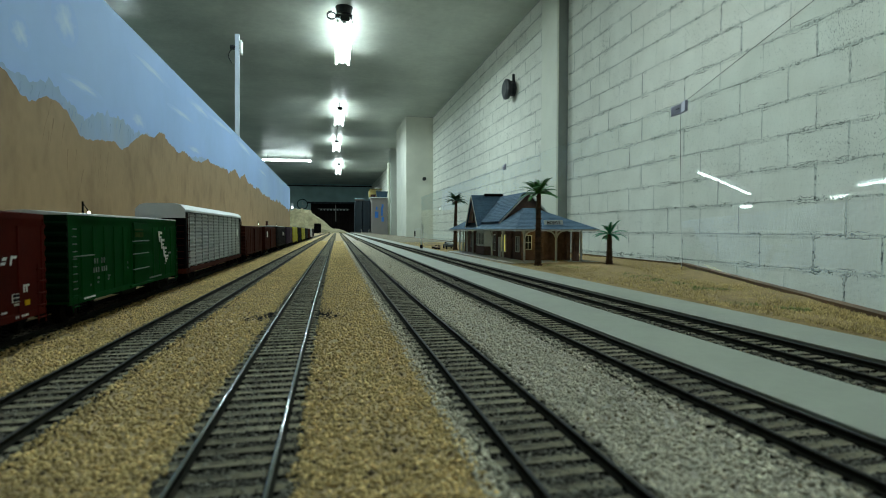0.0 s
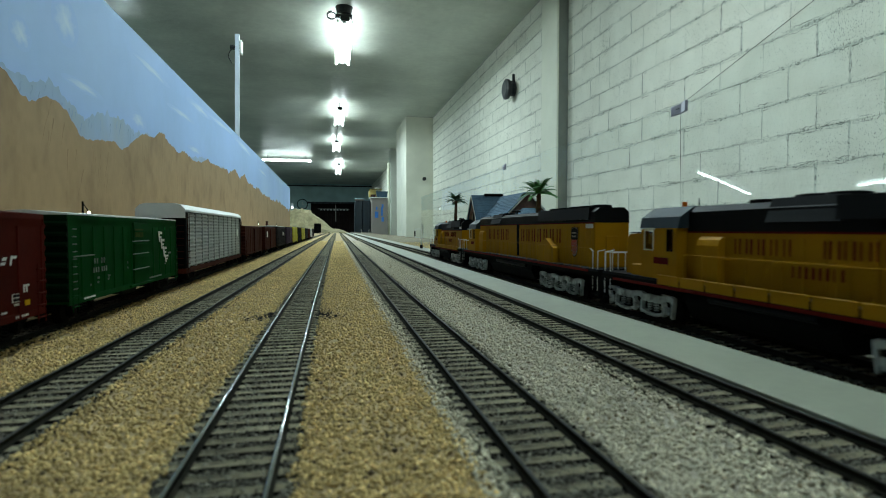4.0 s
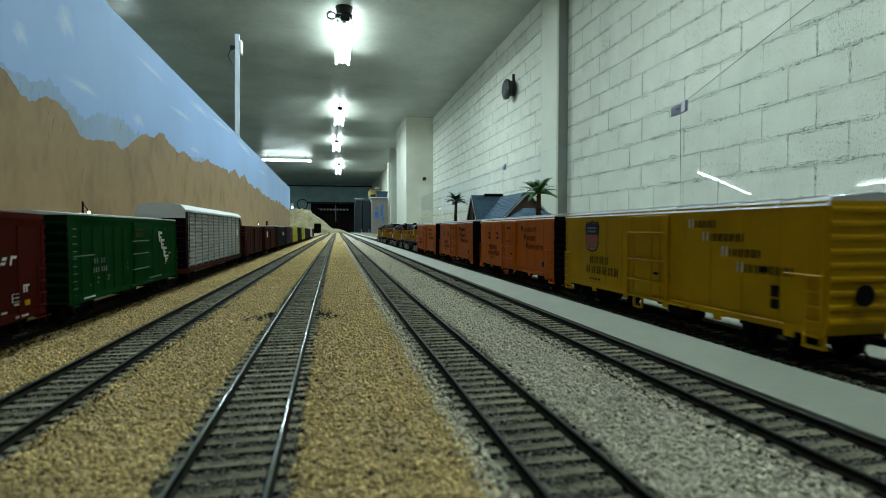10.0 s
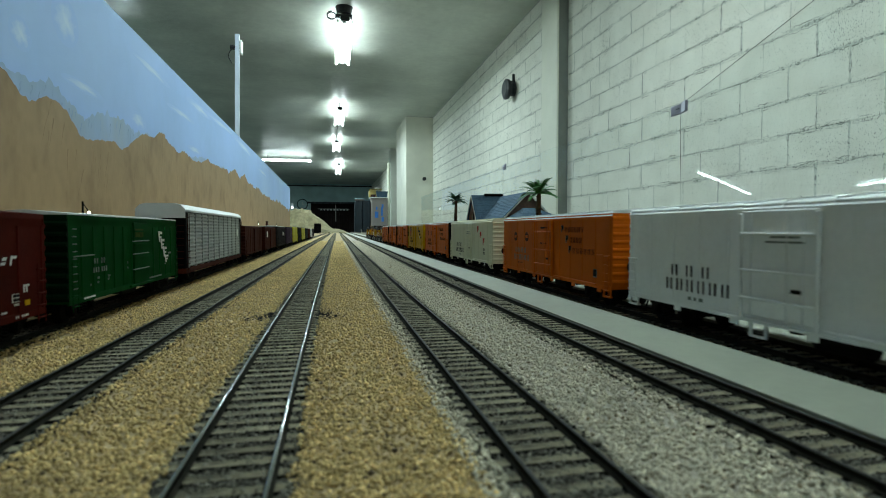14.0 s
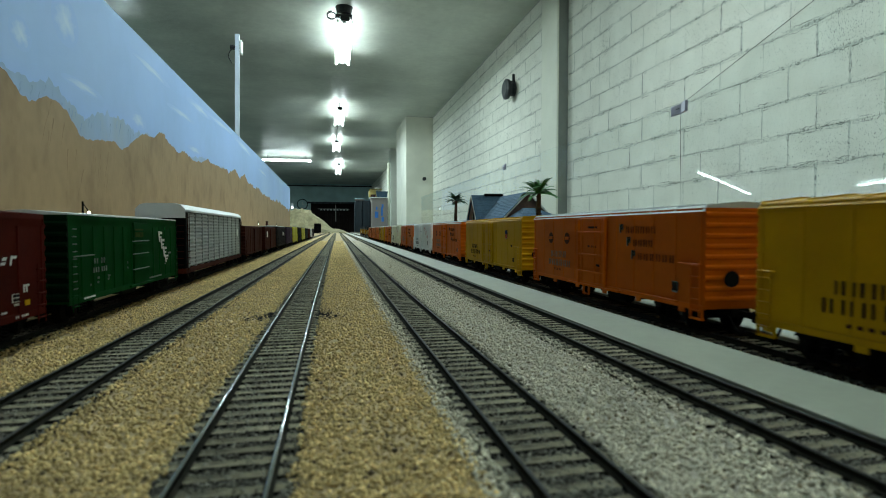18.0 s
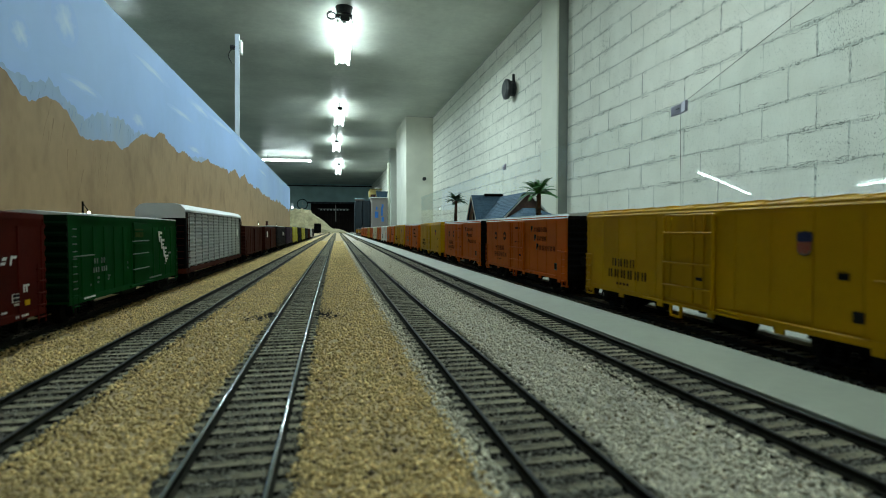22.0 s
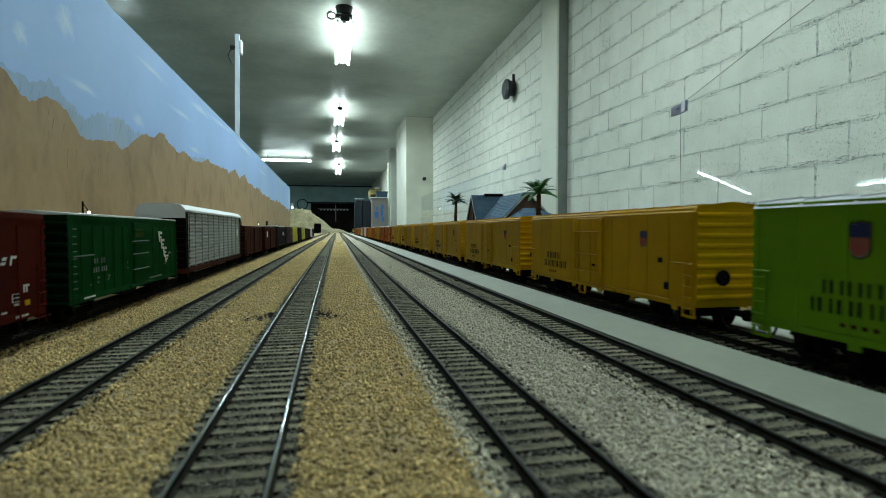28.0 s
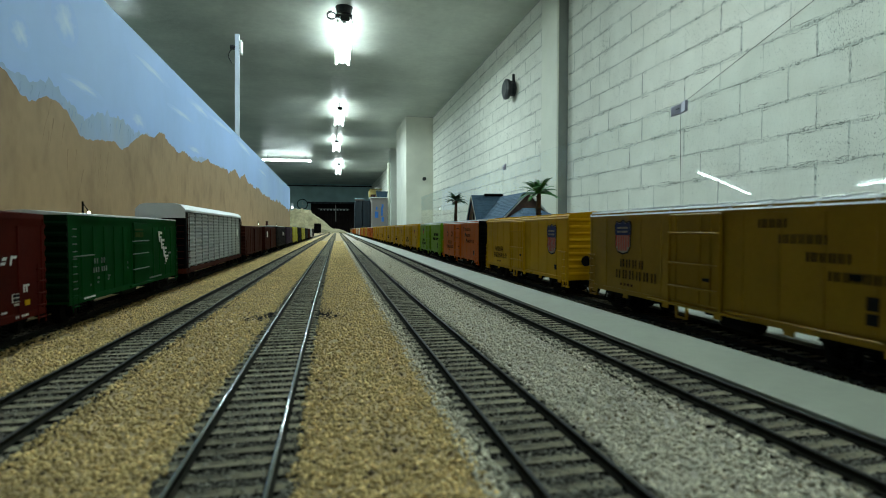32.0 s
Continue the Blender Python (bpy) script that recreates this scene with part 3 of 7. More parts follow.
    for k in range(8):
        bm = bmesh.new()
        bmesh.ops.create_cube(bm, size=1)
        for v in bm.verts:
            v.co = Vector((v.co.x * 0.05, v.co.y * 0.3965, v.co.z * 0.2005))
        bmesh.ops.bevel(bm, geom=[e for e in bm.edges if abs(e.verts[0].co.x + e.verts[1].co.x) < 0.09 and (e.verts[0].co.x < 0 or e.verts[1].co.x < 0)],
                        offset=0.0025, segments=2, affect="EDGES")
        for v in bm.verts:
            v.co += Vector((0, rng.uniform(-1, 1), rng.uniform(-1, 1))) * 0.0035
        me = bpy.data.meshes.new("block")
        bm.to_mesh(me)
        bm.free()
        me.materials.append(M["block"])
        shapes.append(me)
    z0 = 0.012
    near, verts, faces = 0, [], []
    for course in range(-4, 15):
        zc = z0 + course * 0.205 + 0.1025
        if zc - 0.1 > CEIL_Z:
            continue
        phase = 3.05 if course % 2 else 3.25
        for k in range(-28, 86):
            y = phase + 0.2 + k * 0.4
            if y > NORTH_Y - 0.3 or y < SOUTH_Y + 0.3:
                continue
            m = pose(WALL_X + 0.019 + rng.uniform(-0.0007, 0.0007), y + rng.uniform(-0.006, 0.006), zc + rng.uniform(-0.003, 0.003), rng.uniform(-0.3, 0.3))
            me = rng.choice(shapes)
            if 2.0 < y < 9.8 and 0 <= course < 15:
                ob = new("block", me)
                ob.matrix_basis = m
                ob.parent = we
                near += 1
            else:
                n = len(verts)
                verts.extend((m @ v.co)[:] for v in me.vertices)
                faces.extend(tuple(n + i for i in p.vertices) for p in me.polygons)
    far = bpy.data.meshes.new("block_rest")
    far.from_pydata(verts, [], faces)
    far.materials.append(M["block_far"])
    ob = part("block_rest", far, None, we)
    tagged(ob, kind="stuff")

    # pilasters and the wide column on the east wall
    def pilaster(name, x0, x1, y0, y1, material, label):
        ob = part(name, Geo().cbox(x0, x1, y0, y1, FLOOR_Z, CEIL_Z, 0.012), material)
        return tagged(ob, label, "pilaster", kind="structure")
    pilaster("pilaster_1", 2.61, 2.77, 6.02, 6.52, M["column"], "smooth painted pilaster on the block wall")
    # thin plate over the south face; its gray carries the weaker light there
    ret = part("pilaster_return", Geo().box(2.628, 2.742, 6.014, 6.0185, FLOOR_Z, CEIL_Z), M["return_shade"])
    tagged(ret, "thin gray plate that paints shade on the narrow pilaster's south face", "plaster", kind="structure")
    pilaster("pilaster_2", 2.00, 2.77, 14.66, 16.8, M["column"], "wide smooth cream-painted column at the block wall")
    pilaster("pilaster_3", 2.22, 2.66, 20.6, 21.2, M["column_gray"], "narrow gray plastered pier at the wall")
    pipe = part("drain_pipe", Geo().tube((2.06, 19.75, FLOOR_Z), (2.06, 19.75, 2.46), 0.055, 12), M["column"], smooth=True)
    tagged(pipe, "pale upright pipe beside the gray pier", "pipe", kind="structure")
    # a round black knob on the column, of unknown use
    fit = part("wall_bell", Geo().tube((2.5, 14.66, 1.42), (2.5, 14.58, 1.42), 0.05, 12), M["black"])
    tagged(fit, "small round black fitting on the column", "wall fitting")
    hn = thing("wall_speaker", pose(WALL_X - 0.02, 7.93, 2.165), "round black ventilator horn mounted on the block wall", "wall speaker")
    part("flange", Geo().tube((0.03, 0, 0), (-0.05, 0, 0), 0.10, 20), M["black"], hn, smooth=False)
    part("drum", Geo().tube((-0.05, 0, 0), (-0.08, 0, 0), 0.09, 20).tube((-0.08, 0, 0), (-0.13, 0, 0), 0.145, 20, 0.155).tube((-0.13, 0, 0), (-0.155, 0, 0), 0.155, 20, 0.11), M["black"], hn)
    part("bracket", Geo().box(-0.02, 0.02, -0.02, 0.02, 0.06, 0.23).box(-0.07, -0.02, -0.015, 0.015, 0.10, 0.13), M["black"], hn)
    # raised gray strip: its colour stands for the shadow gap under the ceiling
    jt = part("ceiling_joint", Geo().box(WALL_X - 0.010, WALL_X - 0.0052, SOUTH_Y, 14.65, CEIL_Z - 0.014, CEIL_Z - 0.001).box(1.994, WALL_X - 0.010, 14.652, 14.658, CEIL_Z - 0.014, CEIL_Z - 0.001), M["column_gray"])
    tagged(jt, "gray strip painted as the shadow gap between wall and ceiling", "joint", kind="structure")
    # crack-like cable from the ceiling, west of the horn
    cb = part("wall_cable", Geo().tube((WALL_X - 0.012, 9.85, CEIL_Z - 0.1), (WALL_X - 0.012, 9.95, 1.3), 0.003, 6), M["column"])
    tagged(cb, "thin gray cable running down the block wall", "cable")


def fixture(x, y, along, half=0.95, gap=0.100, r=0.019):
    """A twin-tube strip light: spine, tubes, lamp holders, hangers."""
    m = pose(x, y, LAMP_Z, 0, 0, 0 if along == "y" else 90)
    lamp = thing("ceiling_lamp", m, "lit twin-tube fluorescent strip light under the ceiling", "ceiling lamp", "ceiling lamps")
    part("housing", Geo().cbox(-0.075, 0.075, -half - 0.03, half + 0.03, 0.000, 0.05, 0.010), M["white_metal"], lamp)
    for s in (-1, 1):
        part("tube", Geo().tube((s * gap, -half, -0.022), (s * gap, half, -0.022), r, 10), M["tube"], lamp, smooth=True)
        part("end_cap", Geo().cbox(-0.055, 0.055, s * (half + 0.03) - 0.012, s * (half + 0.03) + 0.012, -0.012, 0.05, 0.004), M["black"] if s < 0 else M["white_metal"], lamp)
        part("hanger", Geo().tube((0, s * half * 0.8, 0.04), (0, s * half * 0.8, CEIL_Z - LAMP_Z), 0.008, 6), M["black"], lamp)
        for e in (-1, 1):
            part("lamp_holder", Geo().cbox(s * gap - 0.016, s * gap + 0.016, e * (half + 0.008) - 0.008, e * (half + 0.008) + 0.008, -0.044, 0.006, 0.003), M["white_metal"], lamp)
    return lamp


def lamps():
    # the added lamp behind the camera gets a fixture like the rest
    for lx, ly in LAMPS:
        fixture(lx, ly, "y", 0.95 if ly < 25 else 1.9)
    fixture(-1.75, 23.3, "x")
    for lx, ly, lh, la in AISLE_LAMPS:
        fixture(lx, ly, la, lh, 0.012, 0.009)
    cd = part("conduit", Geo().tube((LAMP_X + 0.01, 15.1, CEIL_Z - 0.03), (LAMP_X, 18.2, CEIL_Z - 0.03), 0.016, 8).tube((LAMP_X + 0.01, 15.1, CEIL_Z - 0.03), (LAMP_X + 0.01, 15.1, LAMP_Z), 0.016, 8), M["column_gray"])
    tagged(cd, "thin gray conduit between two ceiling lamps", "conduit")
    # the junction box and loose cord at the first fixture's near end
    jb = thing("junction_box", pose(LAMP_X - 0.01, 7.70, CEIL_Z - 0.002), "black round junction box with a loose coiled cord", "junction box")
    part("box", Geo().tube((0, 0, 0), (0, 0, -0.09), 0.12, 16, 0.10), M["black"], jb)
    part("plug", Geo().cbox(-0.11, 0.11, -0.04, 0.04, -0.16, -0.10, 0.01).tube((0, 0, -0.15), (0, 0, -0.2), 0.03, 8), M["black"], jb)
    g = Geo()
    pts = [Vector((-0.11 - 0.06 * (1 - math.cos(a * 2.4)), 0.02 * math.sin(a), -0.12 - 0.05 * math.sin(a * 2.4))) for a in np.linspace(0, 4.6, 22)]
    for a, b in zip(pts, pts[1:]):
        g.tube(a, b, 0.008, 6)
    part("cord", g, M["black"], jb)
    pl = thing("conduit_pole", pose(-0.79, 4.9, FLOOR_Z), "pale blue painted upright pole with a clamp on top", "pole")
    part("shaft", Geo().add([(-0.022, -0.015, 0), (0.012, -0.015, 0), (0.012, 0.015, 0), (-0.022, 0.015, 0), (0.010, -0.015, 2.79), (0.044, -0.015, 2.79), (0.044, 0.015, 2.79), (0.010, 0.015, 2.79)], [(3, 2, 1, 0), (4, 5, 6, 7), (0, 1, 5, 4), (1, 2, 6, 5), (2, 3, 7, 6), (3, 0, 4, 7)]), M["pole"], pl)
    part("clamp", Geo().cbox(0.046, 0.066, -0.03, 0.03, 2.62, 2.74, 0.006), M["white_metal"], pl)
    part("knob", Geo().tube((0.012, 0, 2.68), (-0.030, 0, 2.68), 0.020, 10), M["black"], pl)
    g = Geo()
    pts = [Vector((-0.015 - 0.03 * math.sin(a), 0, 2.67 - 0.04 * a)) for a in np.linspace(0, 3.1, 9)]
    for a, b in zip(pts, pts[1:]):
        g.tube(a, b, 0.005, 5)
    part("wire", g, M["black"], pl)


def far_furniture():
    c = thing("tall_cabinet", pose(1.38, 19.0, FLOOR_Z), "tall gray cabinet with blue paper stickers on its door", "cabinet")
    part("body", Geo().cbox(0, 0.57, 0.02, 0.6, 0, 2.24, 0.01), M["cabinet"], c)
    part("door", Geo().cbox(0.01, 0.56, 0.0, 0.02, 0.05, 2.2, 0.006), M["cabinet"], c)
    part("top", Geo().cbox(-0.05, 0.60, -0.03, 0.62, 2.24, 2.27, 0.006), M["white_metal"], c)
    for x, z, w, h in ((0.12, 1.55, 0.12, 0.22), (0.16, 1.82, 0.05, 0.12), (0.33, 1.62, 0.07, 0.3), (0.36, 1.9, 0.06, 0.12), (0.35, 1.42, 0.08, 0.16)):
        part("sticker", Geo().box(x, x + w, -0.004, 0.0, z, z + h), M["sticker"], c)
    for x0, w, h in ((0.82, 0.27, 2.12), (1.10, 0.26, 2.16)):
        lk = thing("steel_locker", pose(x0, 19.2, FLOOR_Z), "dark blue steel locker with a dented door", "locker", "lockers at the hall's end")
        part("body", Geo().cbox(0, w, 0.02, 0.5, 0, h, 0.01), M["locker"], lk)
        part("door", Geo().cbox(0.01, w - 0.01, 0.0, 0.02, 0.06, h - 0.05, 0.006), M["locker"], lk)
        part("handle", Geo().box(w - 0.06, w - 0.04, -0.02, 0.0, 1.0, 1.15), M["column_gray"], lk)
    top = FLOOR_Z + 2.27
    b = thing("carton", pose(1.32, 19.1, top), "yellow cardboard carton on top of the cabinet", "carton")
    part("box", Geo().cbox(0, 0.42, 0.1, 0.4, 0, 0.24, 0.006), M["carton"], b)
    part("flap", Geo().sheet([(0, 0.1, 0.24), (0.42, 0.1, 0.24), (0.44, 0.0, 0.29), (0, 0.0, 0.29)], 0.004), M["carton"], b)
    b = thing("plastic_bin", pose(1.55, 18.98, top), "dark blue plastic bin on top of the cabinet", "bin")
    part("tub", Geo().prism([(0.02, 0), (0.38, 0), (0.40, 0.19), (0, 0.19)], 0.0, 0.1), M["bin"], b)
    part("rim", Geo().cbox(-0.01, 0.41, -0.01, 0.11, 0.175, 0.2, 0.004), M["bin"], b)
    b = thing("round_tin", pose(1.64, 19.25, top + 0.24), "round gray tin with a lid on the carton", "tin")
    part("tin", Geo().tube((0, 0, 0), (0, 0, 0.09), 0.11, 18), M["column_gray"], b)
    part("lid", Geo().tube((0, 0, 0.09), (0, 0, 0.11), 0.13, 18), M["cabinet"], b)
    b = thing("flat_carton", pose(0.84, 19.22, FLOOR_Z + 2.12), "pale flat carton lying on the steel lockers", "carton")
    part("box", Geo().cbox(0, 0.30, 0.0, 0.34, 0.042, 0.085, 0.006), M["cabinet"], b)
    part("lid", Geo().cbox(-0.012, 0.312, -0.012, 0.352, 0.085, 0.105, 0.004), M["far_wall"], b)
    part("foot", Geo().cbox(0.03, 0.27, 0.03, 0.31, 0.0, 0.042, 0.004), M["black"], b)
    b = thing("tool_roll", pose(1.36, 18.985, top), "dark cloth tool roll beside the blue bin", "tool roll")
    part("roll", Geo().tube((0.0, 0.05, 0.045), (0.17, 0.05, 0.045), 0.045, 14), M["box_brown"], b)
    part("strap", Geo().tube((0.05, 0.05, 0.045), (0.075, 0.05, 0.045), 0.048, 14).tube((0.11, 0.05, 0.045), (0.135, 0.05, 0.045), 0.048, 14), M["black"], b)
    k = thing("wall_clock", pose(-1.85, NORTH_Y - 0.06, 1.72), "large round gray wall clock", "clock")
    part("rim", Geo().tube((0, 0.06, 0), (0, 0, 0), 0.36, 28), M["locker"], k)
    part("face", Geo().tube((0, 0, 0), (0, -0.012, 0), 0.30, 28), M["far_wall"], k)
    part("hour_pointer", Geo().box(-0.015, 0.015, -0.02, -0.013, 0, 0.16), M["white_metal"], k)
    part("minute_pointer", Geo().box(0, 0.22, -0.02, -0.013, -0.012, 0.012), M["white_metal"], k)


# ---- the layout's ground ----
TRACKS = [-0.133, -0.0755, -0.0193, 0.0427, 0.1010, TRAIN_X]
Y0, Y1 = -7.0, 7.6
BED = -0.0034
GRASS_X = 0.213


def edge_x(y):
    """The eastern edge of the layout's top."""
    return 0.165 + 0.415 * max(0.0, y + 0.006) if y < 0.585 else 0.4137


def grimy_beds():
    """Dark, dirty ballast under each track's rails."""
    for tx in TRACKS:
        w = 0.0128
        strip("ground_under_track", tx - w, tx + w, BED + 0.0004, M["bed_dark"], "grimy dark ballast between the ties", thick=0.003)


def strip(name, x0, x1, z, material, label, kind="structure", thick=0.012, y0=Y0, y1=Y1, category="ground", steps=120):
    """A long strip of the layout's top that follows the tracks."""
    ys = [y0 + (y1 - y0) * i / steps for i in range(steps + 1)]
    g = Geo()
    vs, fs = [], []
    for y in ys:
        for x, zz in ((x0, z), (x1, z), (x1, z - thick), (x0, z - thick)):
            vs.append((x + bend(y), y, zz))
    for i in range(steps):
        for k in range(4):
            a, b = 4 * i + k, 4 * i + (k + 1) % 4
            fs.append((a, b, b + 4, a + 4))
    fs += [(3, 2, 1, 0), (4 * steps, 4 * steps + 1, 4 * steps + 2, 4 * steps + 3)]
    g.add(vs, fs)
    return tagged(part(name, g, material), label, category, kind=kind)


def ground():
    strip("ground_west", -0.56, 0.0265, BED, M["ballast_tan"], "tan gravel ballast between the model tracks")
    strip("ground_middle", 0.0265, 0.1135, BED, M["ballast_gray"], "gray gravel ballast under the model tracks")
    strip("platform_strip", 0.1135, 0.1445, -0.0006, M["platform"], "smooth pale gray-green platform between two tracks", category="platform")
    strip("ground_trackbed", 0.1445, 0.1805, BED - 0.0003, M["bed_dark"], "dark gray track bed between two platforms")
    strip("pavement", 0.1805, GRASS_X, -0.0004, M["platform"], "smooth pale gray-green pavement along the track", category="pavement")
    # the lawn, which widens north as the layout's edge runs out to the wall side
    g = Geo()
    n = 70
    ys = [0.125 + (Y1 - 0.125) * (i / n) ** 2 for i in range(n + 1)]
    vs, fs = [], []
    for y in ys:
        xa, xb = GRASS_X - 0.002 + bend(y), max(edge_x(y), GRASS_X + 0.002) + bend(max(y - 0.5, -9))
        for k in range(13):
            x = xa + (xb - xa) * k / 12
            vs.append((x, y, 0.0004 + 0.0022 * (noise.noise((x * 30, y * 30, 0)) + 0.3) * min(1, k / 3) if k else -0.0009))
    for i in range(n):
        for k in range(12):
            a = 13 * i + k
            fs.append((a, a + 1, a + 14, a + 13))
    g.add(vs, fs)
    ob = part("lawn", g, [M["soil"], M["soil_dim"]], smooth=True)
    for p in ob.data.polygons:
        p.material_index = 1 if p.center.y + 0.25 * noise.noise((p.center.x * 20, p.center.y * 6, 4)) > 1.42 else 0
    lawn = tagged(ob, "sandy lawn of dry model grass with green patches", "ground", kind="structure")
    # benchwork below the whole top
    g = Geo().box(-0.62, 0.16, Y0, 9.2, -0.16, -0.0165)
    g.prism([(0.16, Y0), (0.165, 0.0), (0.4137, 0.585), (0.42, Y1), (0.55, 9.2), (0.16, 9.2)], -0.16, -0.0165, "z")
    tagged(part("benchwork", g, M["fascia"]), "brown wooden benchwork that carries the model railway", "benchwork", kind="structure")
    fs = thing("fascia", pose(0, 0, 0), "dark brown edging board along the lawn", "edging", kind="structure")
    part("board", Geo().prism([(0.165, 0.0), (0.1725, 0.0), (0.4207, 0.5845), (0.4137, 0.5855)], -0.16, 0.0035, "z"), M["fascia"], fs)
    part("board", Geo().prism([(0.4137, 0.5855), (0.4207, 0.5845), (0.427, Y1), (0.42, Y1)], -0.16, 0.0025, "z"), M["fascia"], fs)
    for i in range(6):
        yy = -6.0 + 2.8 * i
        for x in (-0.5, 0.1):
            lg = part("bench_leg", Geo().cbox(x - 0.03, x + 0.03, yy - 0.03, yy + 0.03, FLOOR_Z, -0.16, 0.004), M["fascia"])
            tagged(lg, "brown wooden bench leg", "bench leg", "bench legs")


def octa(rng, centers, size, squash=0.75):
    """Many small angular stones in one pair of arrays."""
    base = np.array([(1, 0, 0), (-1, 0, 0), (0, 1, 0), (0, -1, 0), (0, 0, 1), (0, 0, -1)], float)
    tri = np.array([(0, 2, 4), (2, 1, 4), (1, 3, 4), (3, 0, 4), (2, 0, 5), (1, 2, 5), (3, 1, 5), (0, 3, 5)])
    n = len(centers)
    v = base[None] * rng.uniform(0.55, 1.25, (n, 6, 1)) + rng.normal(0, 0.16, (n, 6, 3))
    a, b = rng.uniform(0, 6.283, n), rng.uniform(-0.8, 0.8, n)
    ca, sa, cb, sb = np.cos(a), np.sin(a), np.cos(b), np.sin(b)
    rx = np.stack([np.stack([ca, -sa * cb, sa * sb], 1), np.stack([sa, ca * cb, -ca * sb], 1), np.stack([0 * a, sb, cb], 1)], 1)
    v = np.einsum("nij,nkj->nki", rx, v)
    v[:, :, 2] *= squash
    v = v * size[:, None, None] + centers[:, None, :]
    f = tri[None] + 6 * np.arange(n)[:, None, None]
    return v.reshape(-1, 3), f.reshape(-1, 3)


def bend_array(y):
    return 0.011 * 0.12 * np.log1p(np.exp(np.minimum((y - 0.35) / 0.12, 500)))


def stones():
    """Loose ballast stones on the beds, thinning out with distance."""
    rng = np.random.default_rng(7)

    def scatter(name, x0, x1, count, material, label, ymax=2.2):
        u = rng.uniform(0, 1, count)
        y = 0.07 + (ymax - 0.07) * u ** 1.9
        x = rng.uniform(x0, x1, count)
        d = np.full(count, 9.0)
        for tx in TRACKS:
            d = np.minimum(d, np.abs(x - tx))
        size = rng.uniform(0.00036, 0.00078, count) * (1 + 0.3 * (y > 0.5) + 0.4 * (y > 0.9) + 0.4 * (y > 1.3))
        size = np.where(d < 0.0125, size * 0.9, size)
        z = BED + rng.uniform(-0.0002, 0.0004, count) + np.where(d > 0.0115, 0.0003 + 0.0011 * np.exp(-((d - 0.0135) / 0.004) ** 2), 0.0007)
        rail = np.zeros(count, bool)
        for tx in TRACKS:
            off = np.abs(np.abs(x - tx) - 0.00825)
            rail |= off < 0.0014
        ragged = np.array([noise.noise((a * 160, b * 160, 1.0)) for a, b in zip(x, y)]) * 0.0016
        bare = np.where(np.abs(x - TRACKS[4] - 0.004) < 0.017, 0.0155, 0.0118)
        inside = d < bare + ragged
        spread = np.hypot((x - TRACKS[2]) / 0.020, (y - 0.296) / 0.013)
        soot = spread + rng.uniform(0, 0.8, count) < 1.45
        c = np.stack([x + bend_array(y), y, z], 1)
        if soot.sum() > 50:
            v, f = octa(rng, c[soot & ~rail], size[soot & ~rail] * 1.1, 0.7)
            tagged(part("sooty_gravel", big_mesh("sooty_gravel", v, f, M["soot"]), None), "ballast stones blackened by soot beside the rails", "gravel", kind="stuff")
        rail |= soot
        speck = rng.uniform(0, 1, count) < 0.040
        for nm, ok, mt, lb in ((name, ~rail & ~inside & ~speck, material, label),
                               (name + "_speck", ~rail & ~inside & speck, M["stone_brown"], "single dark brown stones among the ballast"),
                               (name + "_dirty", ~rail & inside & (d < 0.0130), M["stone_dark"], "dark dirty ballast stones between the ties")):
            if not ok.any():
                continue
            v, f = octa(rng, c[ok], size[ok], 0.72)
            ob = part(nm, big_mesh(nm, v, f, mt), None)
            tagged(ob, lb, "gravel", kind="stuff")
    scatter("gravel_tan", -0.150, 0.0275, 165000, M["stone_tan"], "loose tan ballast stones between the tracks")
    scatter("gravel_gray", 0.0255, 0.1125, 86000, M["stone_gray"], "loose gray ballast stones between the tracks")
    scatter("gravel_trackbed", 0.1455, 0.1795, 14000, M["stone_dark"], "fine dark stones on the track bed", ymax=0.9)
    # grit packed between the ties and strewn over them
    n = 90000
    k = rng.integers(0, 5, n)
    y = 0.07 + 1.3 * rng.uniform(0, 1, n) ** 1.8
    off = rng.uniform(-0.0138, 0.0138, n)
    clear_of_rail = np.abs(np.abs(off) - 0.00825) > 0.0013
    phase = np.mod(y - 0.066 - 0.0013 * k + 0.003, 0.0060) - 0.003
    on_tie = np.abs(phase) < 0.0016
    keep = clear_of_rail & (~on_tie | (rng.uniform(0, 1, n) < 0.10))
    z = np.where(on_tie, -0.0019, BED + 0.0006 + rng.uniform(0, 0.0007, n))
    size = rng.uniform(0.0003, 0.00062, n) * np.where(on_tie, 0.8, 1.0)
    x = np.array(TRACKS)[k] + off + bend_array(y)
    v, f = octa(rng, np.stack([x, y, z], 1)[keep], size[keep], 0.6)
    tagged(part("track_grit", big_mesh("track_grit", v, f, M["stone_dark"]), None), "gray-brown grit packed between the ties", "gravel", kind="stuff")
    # turf: short leaning blades and clumps on the lawn
    count = 34000
    y = 0.15 + 1.6 * rng.uniform(0, 1, count) ** 1.3
    w = np.array([max(edge_x(t), GRASS_X + 0.003) for t in y])
    x = GRASS_X + (w - GRASS_X) * rng.uniform(0, 1, count) ** 0.9
    patch = 0.55 * np.array([noise.noise((a * 90, b * 60, 3.0)) for a, b in zip(x, y)])
